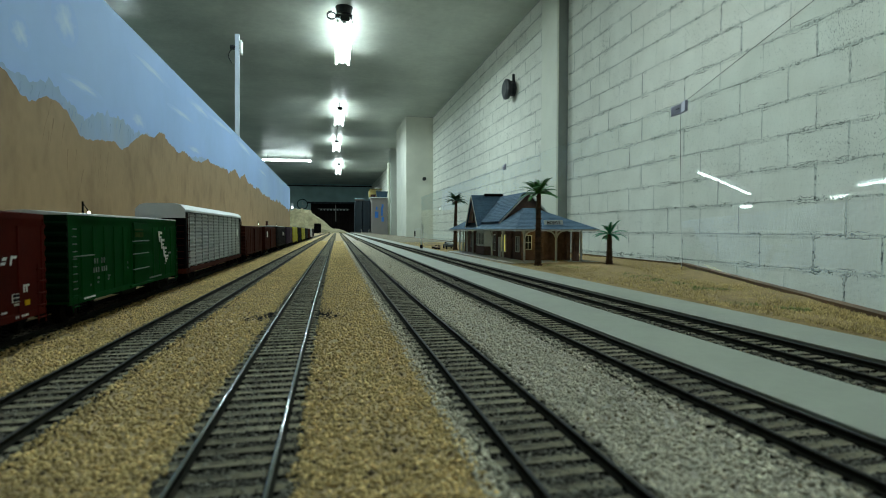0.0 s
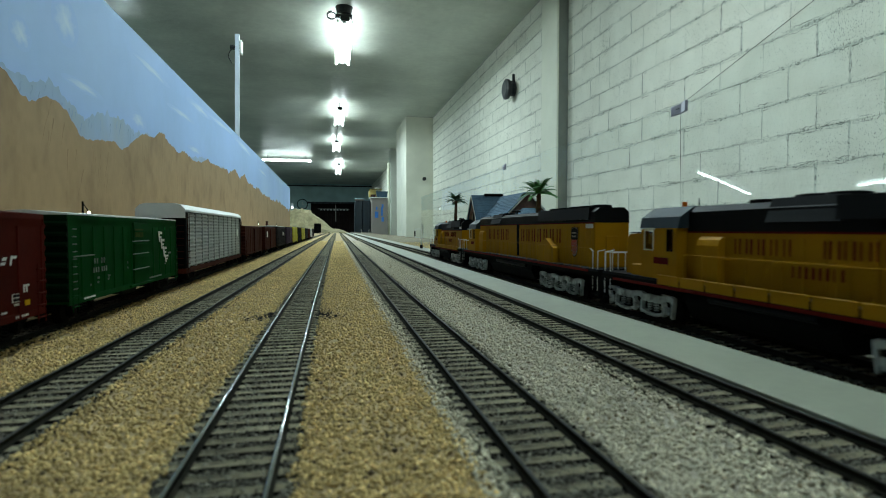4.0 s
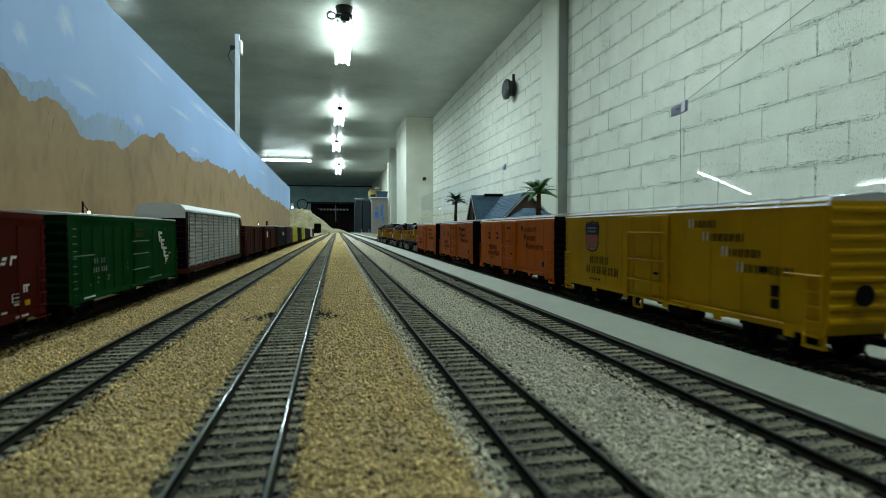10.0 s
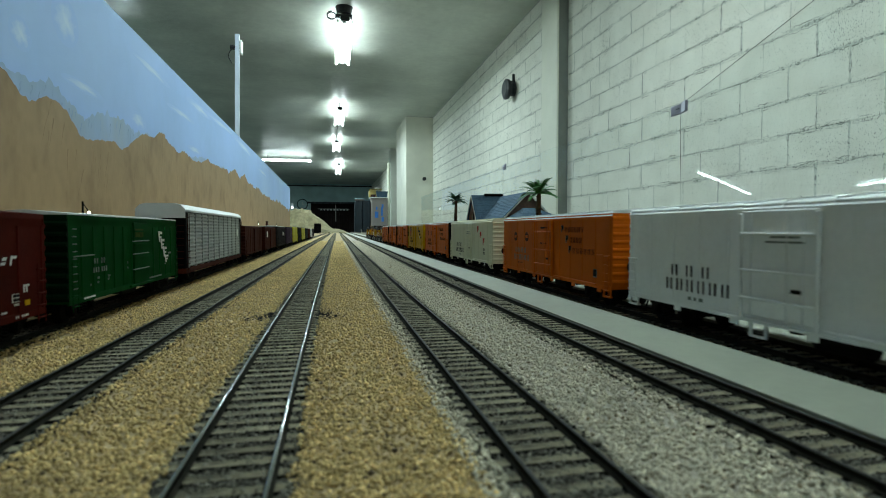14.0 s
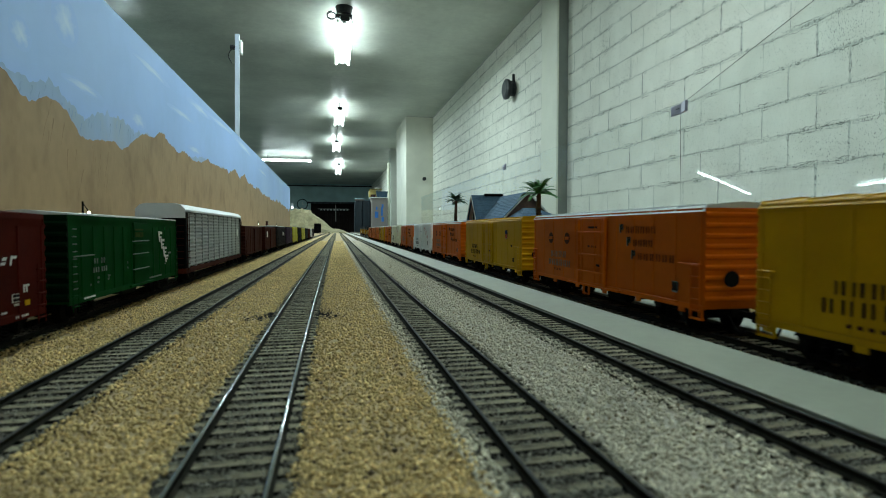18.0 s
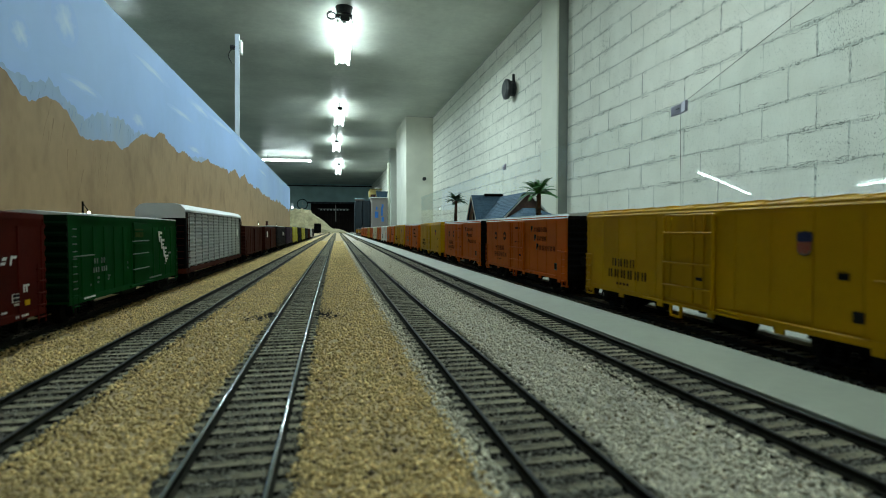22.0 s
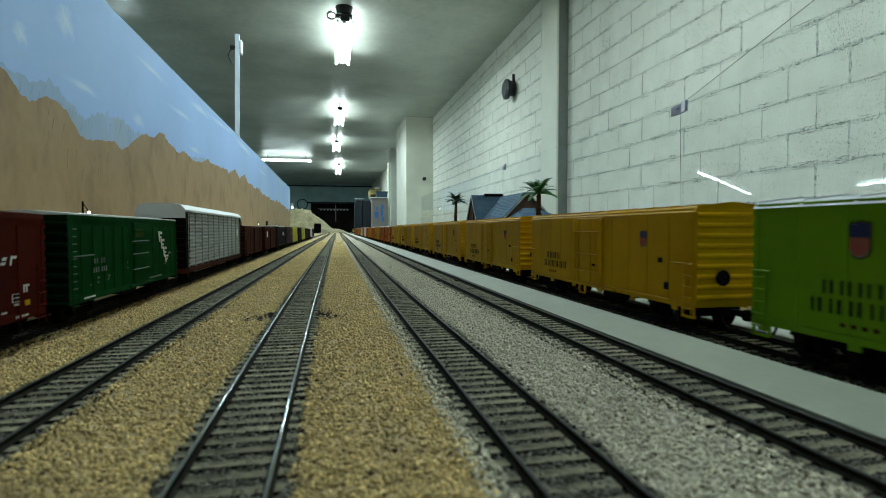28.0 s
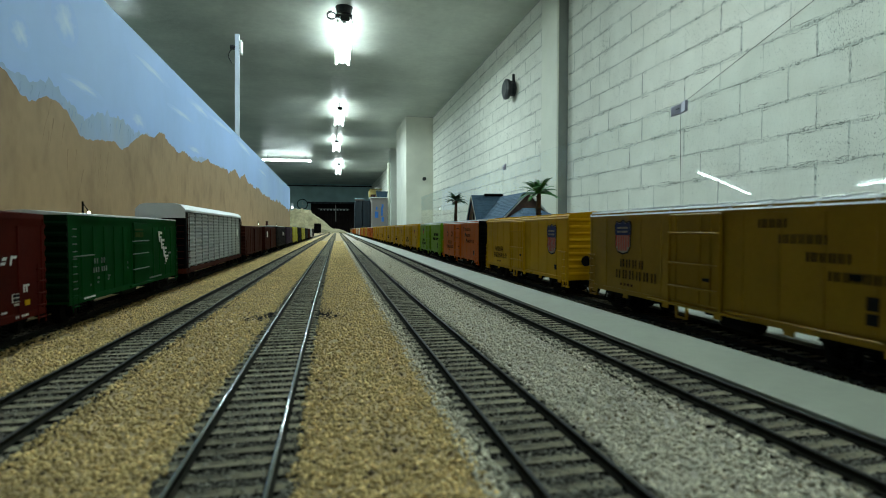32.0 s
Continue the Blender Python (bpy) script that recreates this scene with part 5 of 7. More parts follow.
def shield(parent, side, x, y, z, w, h, top="shield_blue"):
    """A painted shield with a dark outline: solid upper field, striped lower field with a round foot."""
    def layer(k):
        return sorted((side * (x + 0.00012 * k), side * (x + 0.00012 * (k + 1))))

    def shape(grow):
        a = w * 0.5 + grow
        crown = [(a * 0.96, h * 0.60), (a, h * 0.86), (a * 0.82, h * 0.97 + grow), (a * 0.40, h * 0.93 + grow), (0, h + grow)]
        foot = [(a * 0.90, h * 0.55), (a * 0.93, h * 0.22), (a * 0.62, h * 0.06 - grow), (0, -grow)]
        right = [(y + p, z + q) for p, q in foot[::-1] + crown]
        return right + [(2 * y - p, q) for p, q in right[::-1][1:-1]]
    part("shield_outline", Geo().prism(shape(w * 0.05), *layer(0), "x"), M["letter_black"], parent)
    part("shield_field", Geo().prism(shape(0.0), *layer(1), "x"), M["shield_cream"], parent)
    part("shield_top", Geo().prism([(y - w * 0.47, z + h * 0.56), (y + w * 0.47, z + h * 0.56), (y + w * 0.49, z + h * 0.86), (y + w * 0.41, z + h * 0.96), (y + w * 0.20, z + h * 0.92), (y, z + h * 0.99),
                                    (y - w * 0.20, z + h * 0.92), (y - w * 0.41, z + h * 0.96), (y - w * 0.49, z + h * 0.86)], *layer(2), "x"), M[top], parent)
    if w > 0.008:
        g = Geo()
        for zz in (0.76, 0.64):
            for k in range(5):
                g.box(*layer(3), y - w * 0.33 + k * w * 0.14, y - w * 0.33 + k * w * 0.14 + w * 0.09, z + h * zz, z + h * (zz + 0.06))
        part("shield_lettering", g, M["shield_cream"], parent)
    g = Geo()
    for k in range(6):
        yy = y - w * 0.42 + k * w * 0.155
        g.box(*layer(2), yy, yy + w * 0.075, z + h * (0.20 if k in (0, 5) else 0.08), z + h * 0.56)
    part("shield_stripes", g, M["letter_red"], parent)


def reefer(label, paint, end_paint, roof_paint, style, group="cars of the freight train"):
    """A refrigerator car: ribbed body, plug door, end ladders, under-slung tank."""
    car = thing("refrigerator_car", pose(0, 0, 0), label, "freight car", group)
    hl, hw, zb, zt = 0.0945, 0.0178, 0.0108, 0.0522
    g = Geo()
    g.box(-hw + 0.0002, hw - 0.0002, -hl + 0.0006, hl - 0.0006, zb, zt)
    for s in (-1, 1):
        x0, x1 = sorted((s * (hw - 0.0002), s * (hw + 0.0001)))
        for k in range(12):
            y = -hl + 0.002 + k * (2 * hl - 0.004) / 11
            piece("side_post", lambda: Geo().cbox(-0.0003, 0.0003, -0.0005, 0.0005, zb + 0.0016, zt - 0.0012, 0.0002), paint, car, pose(s * (hw - 0.0003), y, 0))
        part("top_rail", Geo().box(x0, x1, -hl, hl, zt - 0.0030, zt - 0.0016), paint, car)
        part("side_sill", Geo().box(x0, x1, -hl, hl, zb - 0.0006, zb + 0.0016), paint, car)
        for k in range(6):
            piece("sill_tab", lambda: Geo().box(-0.0003, 0.0003, 0, 0.004, zb - 0.0026, zb - 0.0006), paint, car, pose(s * (hw - 0.0003), -hl + 0.012 + k * 0.034, 0))
    part("body", g, paint, car)
    # door with its rods
    for s in (-1, 1):
        x0, x1 = sorted((s * hw, s * (hw + 0.0007)))
        g = Geo().cbox(x0, x1, -0.0145, 0.0175, zb + 0.0018, zt - 0.0022, 0.0003)
        door = part("door", g, paint, car)
        for y in (-0.0145, 0.0175):
            part("door_post", Geo().cbox(*sorted((s * hw, s * (hw + 0.0016))), y - 0.0008, y + 0.0008, zb + 0.0005, zt - 0.0030, 0.0003), paint, door)
        for z in (0.0185, 0.0285, 0.0415):
            part("door_bar", Geo().cbox(*sorted((s * (hw + 0.0005), s * (hw + 0.0019))), -0.0142, 0.0172, z, z + 0.0008, 0.0002), paint, door)
        for y in (-0.0095, -0.0030, 0.0125):
            piece("lock_rod", lambda: Geo().tube((0, 0, zb + 0.002), (0, 0, zt - 0.003), 0.0003, 6), paint, door, pose(s * (hw + 0.0010), y, 0))
        part("door_rail", Geo().box(*sorted((s * hw, s * (hw + 0.0014))), -0.030, 0.034, zb - 0.0004, zb + 0.0006), paint, door)
        part("sill_ledge", Geo().cbox(*sorted((s * (hw - 0.0004), s * (hw + 0.0013))), *sorted((s * 0.018, s * (hl - 0.016))), zb + 0.0010, zb + 0.0018, 0.0002), paint, car)
        for e in (-1, 1):
            part("corner_step", Geo().box(*sorted((s * (hw - 0.0012), s * (hw + 0.0004))), *sorted((e * (hl - 0.0005), e * (hl - 0.0085))), zb - 0.0046, zb - 0.0038)
                 .box(*sorted((s * (hw - 0.0006), s * (hw + 0.0002))), *sorted((e * (hl - 0.0005), e * (hl - 0.0013))), zb - 0.0046, zb)
                 .box(*sorted((s * (hw - 0.0006), s * (hw + 0.0002))), *sorted((e * (hl - 0.0077), e * (hl - 0.0085))), zb - 0.0046, zb), paint, car)
            part("grab_iron", Geo().cbox(*sorted((s * hw, s * (hw + 0.0014))), *sorted((e * (hl - 0.0010), e * (hl - (0.0150 if e * s > 0 else 0.0080)))), zb + 0.0180, zb + 0.0186, 0.0002), paint, car)
        part("latch", Geo().box(*sorted((s * (hw + 0.0007), s * (hw + 0.0012))), -0.009, -0.005, 0.0225, 0.0238), M["letter_black"], car)
        # side sill step, hung under the door
        part("sill_step", Geo().box(*sorted((s * (hw - 0.001), s * hw)), 0.006, 0.007, 0.005, zb).box(*sorted((s * (hw - 0.001), s * hw)), 0.013, 0.014, 0.005, zb).box(*sorted((s * (hw - 0.001), s * hw)), 0.006, 0.014, 0.005, 0.0058), paint, car)
        for e in (-1, 1):
            ladder(car, paint, s * hw, e * (hl - 0.0042) - 0.0028, zb - 0.003, zb + (0.018 if e > 0 else 0.02), s, 5)
    # ribbed ends
    for e in (-1, 1):
        prof = [(e * (hl - 0.0006), zb)]
        for k in range(9):
            z = zb + 0.0030 + k * 0.0043
            prof += [(e * (hl + 0.0002), z), (e * (hl + 0.0008), z + 0.0008), (e * (hl + 0.0008), z + 0.0016), (e * (hl + 0.0002), z + 0.0024)]
        prof += [(e * (hl + 0.0002), zt), (e * (hl - 0.0006), zt)]
        g = Geo().prism(prof, -hw + 0.0004, hw - 0.0004, "x")
        part("end_wall", g, end_paint, car)
        part("brake_wheel", Geo().tube((-0.0065, e * (hl + 0.0004), zb + 0.0125), (-0.0065, e * (hl + 0.0020), zb + 0.0125), 0.0008, 8).tube((-0.0065, e * (hl + 0.0020), zb + 0.0125), (-0.0065, e * (hl + 0.0026), zb + 0.0125), 0.0033, 16), M["under"], car) if e < 0 else None
    # shallow gabled roof with cross seams
    g = Geo().prism([(-hw - 0.0003, zt - 0.0015), (hw + 0.0003, zt - 0.0015), (hw - 0.0014, zt + 0.0007), (0.0, zt + 0.0024), (-hw + 0.0014, zt + 0.0007)], -hl, hl)
    for k in range(11):
        y = -hl + 0.0008 + k * (2 * hl - 0.0016) / 10
        g.prism([(-hw - 0.0005, zt - 0.0015), (hw + 0.0005, zt - 0.0015), (hw - 0.0012, zt + 0.0011), (0.0, zt + 0.0029), (-hw + 0.0012, zt + 0.0011)], y - 0.0006, y + 0.0006)
    part("roof", g, roof_paint, car)
    # frame, tank and pipes
    g = Geo().box(-0.004, 0.004, -hl, hl, 0.0075, zb).box(-0.012, 0.012, -0.002, 0.002, 0.008, zb).box(-0.012, 0.012, -0.04, -0.038, 0.008, zb).box(-0.012, 0.012, 0.036, 0.038, 0.008, zb)
    part("underframe", g, M["under"], car)
    part("fuel_tank", Geo().tube((-0.010, -0.026, 0.0075), (-0.010, -0.008, 0.0075), 0.0032, 12), M["under"], car)
    part("brake_cylinder", Geo().tube((0.005, 0.018, 0.008), (0.005, 0.028, 0.008), 0.0028, 10), M["under"], car)
    for e in (-1, 1):
        truck_parts(car, e * 0.068)
    couplers(car, hl)
    # lettering, heraldry and data panels, both sides
    side_x = hw + 0.00005
    for s in (-1, 1):
        f = lambda v: -s * v      # forward on the west side reads first on the left
        nrt = s < 0
        if style == "orange":
            number_paint = M["letter_pale"] if end_paint is paint else M["letter_brown"]
            for yy in (0.0622, 0.0363):
                ring = [(f(yy) + 0.0038 * math.cos(k * math.pi / 6), 0.0378 + 0.0037 * math.sin(k * math.pi / 6)) for k in range(12)]
                part("herald", Geo().prism(ring, *sorted((s * side_x, s * (side_x + 0.0002))), "x"), M["letter_brown"], car)
                part("herald_band", Geo().box(*sorted((s * (side_x + 0.0002), s * (side_x + 0.0003))), f(yy) - 0.0026, f(yy) + 0.0026, 0.0368, 0.0388), M["orange"], car)
            bars(car, "lettering", number_paint, s, side_x, f(0.0620), 0.0251, [0.0036] * 4, 0.0042, 0.0030, nrt)
            bars(car, "lettering", number_paint, s, side_x, f(0.0655), 0.0194, [0.0034] * 6, 0.0042, 0.0026, nrt)
            for row, (y, z, n) in enumerate(((-0.029, 0.0415, 6), (-0.036, 0.0350, 4), (-0.0405, 0.0285, 6))):
                block_pair(car, "initial", M["letter_pale"], s, side_x, f(y + 0.0002), z, 0.0034, 0.0046, nrt)
                block_pair(car, "initial_shade", M["letter_black"], s, side_x + 0.0002, f(y - 0.0007), z + 0.0003, 0.0026, 0.0043, nrt)
                bars(car, "lettering", M["letter_brown"], s, side_x, f(y - 0.0062), z, [0.0025] * n, 0.0034, 0.0020 + 0.0006 * (row == 2), nrt)
            part("data_panel", Geo().box(*sorted((s * side_x, s * (side_x + 0.0002))), *sorted((f(-0.0740), f(-0.0782))), 0.0160, 0.0208), M["letter_pale"], car)
            part("data_panel", Geo().box(*sorted((s * (side_x + 0.0002), s * (side_x + 0.0003))), *sorted((f(-0.0742), f(-0.0778))), 0.0167, 0.0205), M["letter_black"], car)
            part("door_mark", Geo().box(*sorted((s * (hw + 0.00075), s * (hw + 0.0009))), *sorted((f(-0.005), f(0.006))), 0.0440, 0.0452), M["letter_black"], car)
            bars(car, "lettering", M["letter_brown"], s, side_x, f(0.0560), 0.0166, [0.0012] * 3, 0.0014, 0.0030, nrt)
            bars(car, "door_stencil", M["letter_brown"], s, hw + 0.00078, f(0.006), 0.0330, [0.0024, 0.0010, 0.0024], 0.0012, 0.0022, nrt)
        elif style in ("cream", "white"):
            bars(car, "lettering", M["letter_black"], s, side_x, f(0.0595), 0.0236, [0.0038] * 3, 0.0046, 0.0062, nrt)
            bars(car, "lettering", M["letter_black"], s, side_x, f(0.0630), 0.0172, [0.0038] * 6, 0.0050, 0.0032, nrt)
            bars(car, "stencil", M["letter_pale"], s, side_x, f(0.0480), 0.0138, [0.0018, 0.0012, 0.0022], 0.0014, 0.0020, nrt)
            bars(car, "door_stencil", M["letter_pale"], s, hw + 0.00078, f(0.004), 0.0405, [0.0120], 0.0007, 0.002, nrt)
            bars(car, "door_stencil", M["letter_pale"], s, hw + 0.00078, f(0.006), 0.0388, [0.0160], 0.0007, 0.002, nrt)
            for y, z in ((-0.0380, 0.0405), (-0.0490, 0.0345), (-0.0605, 0.0280)):
                block_pair(car, "initial", M["letter_red"], s, side_x, f(y), z, 0.0050, 0.0066, nrt)
            for z in (0.0185, 0.0220):
                part("data_panel", Geo().box(*sorted((s * side_x, s * (side_x + 0.0002))), *sorted((f(-0.0630), f(-0.0665))), z, z + 0.0026), M["letter_black"], car)
        elif style in ("yellow", "green", "shield", "grimy", "front_shield"):
            back = 0.004 if style in ("grimy", "front_shield") else -0.002 if style == "green" else 0.0
            bars(car, "lettering", M["letter_black"], s, side_x, f(0.0640 - back), 0.0240, [0.0032] * 4, 0.0042, 0.0026, nrt)
            bars(car, "lettering", M["letter_black"], s, side_x, f(0.0680 - back), 0.0182, [0.0034] * 6, 0.0044, 0.0030, nrt)
            bars(car, "stencil", M["letter_brown"], s, side_x, f(0.0600), 0.0146, [0.0016] * 4, 0.0012, 0.0018, nrt)
            if style == "yellow":
                shield(car, s, side_x, f(-0.0560), 0.0352, 0.0056, 0.0076)
            if style == "shield":
                shield(car, s, side_x, f(-0.0680), 0.0270, 0.0150, 0.0195)
            if style == "green":
                shield(car, s, side_x, f(0.0545), 0.0352, 0.0064, 0.0105)
            if style in ("grimy", "front_shield"):
                shield(car, s, side_x, f(0.058), 0.0312, 0.0150, 0.0165)
            if style == "green":
                bars(car, "lettering", M["letter_black"], s, side_x, f(-0.0430), 0.0342, [0.0024] * 5 + [0, 0] + [0.0024] * 6, 0.0036, 0.0009, nrt)
                bars(car, "lettering", M["letter_black"], s, side_x, f(-0.0385), 0.0276, [0.0024] * 5 + [0, 0] + [0.0024] * 7, 0.0038, 0.0010, nrt)
            if style in ("grimy", "front_shield"):
                for y, z, n in ((-0.0330, 0.0440, 4), (-0.0420, 0.0388, 6), (-0.0530, 0.0332, 5), (-0.0610, 0.0278, 7)):
                    if style == "front_shield":
                        bars(car, "initial", M["letter_white"], s, side_x, f(y + 0.0042), z, [0.0030], 0.0038, 0.001, nrt)
                    bars(car, "lettering", M["letter_black"], s, side_x, f(y), z, [0.0023] * n, 0.0030, 0.0008, nrt)
            part("data_panel", Geo().box(*sorted((s * side_x, s * (side_x + 0.0002))), *sorted((f(-0.0730), f(-0.0765))), 0.0165, 0.0198), M["letter_black"], car)
            if style not in ("yellow", "shield"):
                part("data_panel", Geo().box(*sorted((s * side_x, s * (side_x + 0.0002))), *sorted((f(-0.0730), f(-0.0765))), 0.0206, 0.0245), M["letter_black"], car)
            part("data_panel", Geo().box(*sorted((s * side_x, s * (side_x + 0.0002))), *sorted((f(-0.068), f(-0.0715))), 0.0285, 0.0305), M["letter_black"], car)
    return car


def locomotive(label, length, axles=3, big=False, nose=0.020, nose_in=0.011, cab_len=0.028, hz=0.0424, top=0.0545):
    """A hood-type diesel: frame, trucks, hood, cab, nose and railings. North is its cab end."""
    lo = thing("locomotive", pose(0, 0, 0), label, "locomotive", "engines of the freight train")
    hl = length / 2 - 0.006
    wx = 0.0172
    Y, G_, R_ = M["loco_yellow"], M["loco_gray"], M["loco_red"]
    nose_y, cab_f, cab_r = hl - nose_in, hl - nose_in - nose, hl - nose_in - nose - cab_len
    hood_r = -hl + 0.016
    part("frame", Geo().box(-wx, wx, -hl, hl, 0.0165, 0.0192).box(-0.008, 0.008, -hl, hl, 0.012, 0.0165), M["under"], lo)
    for s in (-1, 1):
        part("sill", Geo().box(*sorted((s * (wx - 0.0004), s * (wx + 0.0003))), -hl + 0.012, hl - 0.012, 0.0165 if nose < 0.0225 and not big else 0.0186, 0.0178 if nose < 0.0225 and not big else 0.0200), R_, lo, "dark red side stripe")
        if nose < 0.0225 and not big:
            k = 0
            while -hl + 0.014 + k * 0.0165 < cab_f - 0.016:
                y = -hl + 0.014 + k * 0.0165
                part("sill_panel", Geo().cbox(*sorted((s * (wx - 0.0004), s * (wx + 0.0004))), y, y + 0.0155, 0.0181, 0.0226, 0.0002), Y, lo)
                k += 1
    part("walkway", Geo().box(-wx, wx, -hl, hl, 0.0192, 0.0206), M["loco_gray"], lo)
    for e in (-1, 1):
        y = e * hl
        g = Geo().box(-0.0165, 0.0165, *sorted((y, y - e * 0.0016)), 0.0045, 0.0195)
        g.prism([(-0.0165, 0.002), (0.0165, 0.002), (0.0140, 0.0055), (-0.0140, 0.0055)], *sorted((y, y + e * 0.0016)))
        for s in (-1, 1):
            for z in (0.006, 0.0105, 0.015):
                g.box(*sorted((s * 0.0125, s * 0.0168)), *sorted((y - e * 0.0016, y - e * 0.008)), z, z + 0.0007)
        part("pilot", g, M["under"], lo)
    # hood: yellow below, gray above
    g = Geo().cbox(-0.0112, 0.0112, hood_r, cab_r + 0.0005, 0.0206, hz, 0.0004)
    for k in range(int((cab_r - hood_r) / 0.0085)):
        y = hood_r + 0.004 + k * 0.0085
        for s in (-1, 1):
            part("hood_door", Geo().box(*sorted((s * 0.0112, s * 0.0115)), y, y + 0.0076, 0.0222, hz - 0.002), Y, lo)
    part("hood_lower", g, Y, lo)
    g = Geo().prism([(-0.0112, hz), (0.0112, hz), (0.0112, top - 0.0025), (0.0080, top), (-0.0080, top), (-0.0112, top - 0.0025)], hood_r, cab_r + 0.0005)
    part("hood_upper", g, G_, lo, "dark gray roof half of the hood")
    # radiator flare and dynamic-brake blister
    part("radiator", Geo().prism([(-0.0126, top - 0.007), (0.0126, top - 0.007), (0.0118, top + 0.0005), (-0.0118, top + 0.0005)], hood_r + 0.006, hood_r + 0.060 * (1.5 if big else 1)), G_, lo)
    part("blister", Geo().prism([(-0.0128, top - 0.0075), (0.0128, top - 0.0075), (0.0095, top + 0.0011), (-0.0095, top + 0.0011)], cab_r - 0.075, cab_r - 0.045), G_, lo)
    # seams and grilles on the hood's flanks
    for s in (-1, 1):
        part("grille", Geo().box(*sorted((s * 0.0112, s * 0.0114)), hood_r + 0.010, hood_r + 0.046, hz + 0.0011, top - 0.003), M["end_black"], lo)
        part("hood_stripe", Geo().box(*sorted((s * 0.0112, s * 0.0114)), hood_r, cab_r, hz - 0.0005, hz + 0.0002), R_, lo, "dark red dividing stripe")
        part("cab_step", Geo().cbox(*sorted((s * 0.0112, s * 0.0158)), cab_f, cab_f + min(0.010, nose * 0.5), 0.0206, 0.0262, 0.0004), Y, lo)
    for y in ([hood_r + 0.014, hood_r + 0.030, hood_r + 0.046] + ([hood_r + 0.064, hood_r + 0.080] if big else []) + [cab_r - 0.066, cab_r - 0.054]):
        part("fan", Geo().tube((0, y, top), (0, y, top + 0.0020), 0.0066, 18).tube((0, y, top + 0.0020), (0, y, top + 0.0023), 0.0052, 18), G_, lo)
    part("exhaust", Geo().cbox(-0.003, 0.003, cab_r - 0.034, cab_r - 0.026, top, top + 0.0017, 0.0004), M["under"], lo)
    g = Geo()
    for x in (-0.0022, 0, 0.0022):
        g.tube((x, cab_r - 0.088, top + 0.0033), (x, cab_r - 0.083, top + 0.0037), 0.0005, 8, 0.0013)
    g.box(-0.003, 0.003, cab_r - 0.0885, cab_r - 0.0875, top + 0.0025, top + 0.0037).tube((0, cab_r - 0.088, top), (0, cab_r - 0.088, top + 0.003), 0.0006, 6)
    part("horn", g, M["under"], lo)
    # cab
    sill_z, head_z = 0.0335, 0.0434
    g = Geo().box(-0.0165, 0.0165, cab_r, cab_f, 0.0206, sill_z)
    wide = (cab_f - 0.0105, cab_f - 0.0027)
    slim = (cab_r + 0.0030, cab_r + 0.0072)
    for s in (-1, 1):
        xa, xb = sorted((s * 0.0155, s * 0.0165))
        for ya, yb in ((cab_r, slim[0]), (slim[1], wide[0]), (wide[1], cab_f)):
            g.box(xa, xb, ya, yb, sill_z, head_z)
        g.box(xa, xb, cab_r, cab_f, head_z, 0.0440)
    g.box(-0.0155, 0.0155, cab_r, cab_r + 0.001, sill_z, 0.0440)
    for xa, xb in ((-0.0155, -0.0130), (-0.0035, 0.0035), (0.0130, 0.0155)):
        g.box(xa, xb, cab_f - 0.001, cab_f, sill_z, 0.0440)
    for xa, xb in ((-0.0130, -0.0035), (0.0035, 0.0130)):
        g.box(xa, xb, cab_f - 0.001, cab_f, sill_z, 0.0365)
    part("cab", g, Y, lo)
    # roof in the lightened gray, which paints in its stronger light
    g = Geo().prism([(-0.0166, 0.0440), (0.0166, 0.0440), (0.0155, 0.0490), (0.0085, 0.0538), (-0.0085, 0.0538), (-0.0155, 0.0490)], cab_r - 0.0008, cab_f + 0.0012)
    part("cab_roof", g, M["cab_gray_lit"], lo, "gray cab roof with sloping sides")
    for s in (-1, 1):
        for ya, yb in (wide, slim):
            fr = Geo()
            for q in ((ya, ya + 0.0006, sill_z, head_z), (yb - 0.0006, yb, sill_z, head_z), (ya, yb, sill_z, sill_z + 0.0006), (ya, yb, head_z - 0.0006, head_z)):
                fr.box(*sorted((s * 0.0162, s * 0.0168)), *q)
            wf = part("side_window", fr, M["cream"] if ya == wide[0] else M["under"], lo)
            ob = part("pane", Geo().box(*sorted((s * 0.0158, s * 0.0160)), ya, yb, sill_z, head_z), M["acrylic_far"], wf)
            ob.visible_shadow = False
        part("sun_visor", Geo().box(*sorted((s * 0.0166, s * 0.0190)), wide[0] - 0.001, wide[1] + 0.001, 0.0435, 0.0441), M["cream"], lo)
        part("cab_number", Geo().box(*sorted((s * 0.0166, s * 0.0168)), cab_r + 0.006, cab_r + 0.017, 0.0275, 0.0305), R_, lo)
    part("cab_face", Geo().prism([(-0.0160, 0.0441), (0.0160, 0.0441), (0.0160, 0.0445), (0.0150, 0.0488), (0.0083, 0.0534), (-0.0083, 0.0534), (-0.0150, 0.0488), (-0.0160, 0.0445)], cab_f + 0.0011, cab_f + 0.0015), M["end_black"], lo)
    for xa, xb in ((-0.0130, -0.0035), (0.0035, 0.0130)):
        ob = part("windshield", Geo().box(xa, xb, cab_f - 0.0006, cab_f - 0.0004, 0.0365, 0.0440), M["acrylic_far"], lo)
        ob.visible_shadow = False
    part("number_board", Geo().cbox(-0.0125, -0.0045, cab_f + 0.0005, cab_f + 0.0016, 0.0485, 0.0515, 0.0003).cbox(0.0045, 0.0125, cab_f + 0.0005, cab_f + 0.0016, 0.0485, 0.0515, 0.0003), M["letter_black"], lo)
    part("beacon", Geo().tube((0, cab_f - 0.010, 0.0538), (0, cab_f - 0.010, 0.0565), 0.0012, 10), M["orange"], lo)
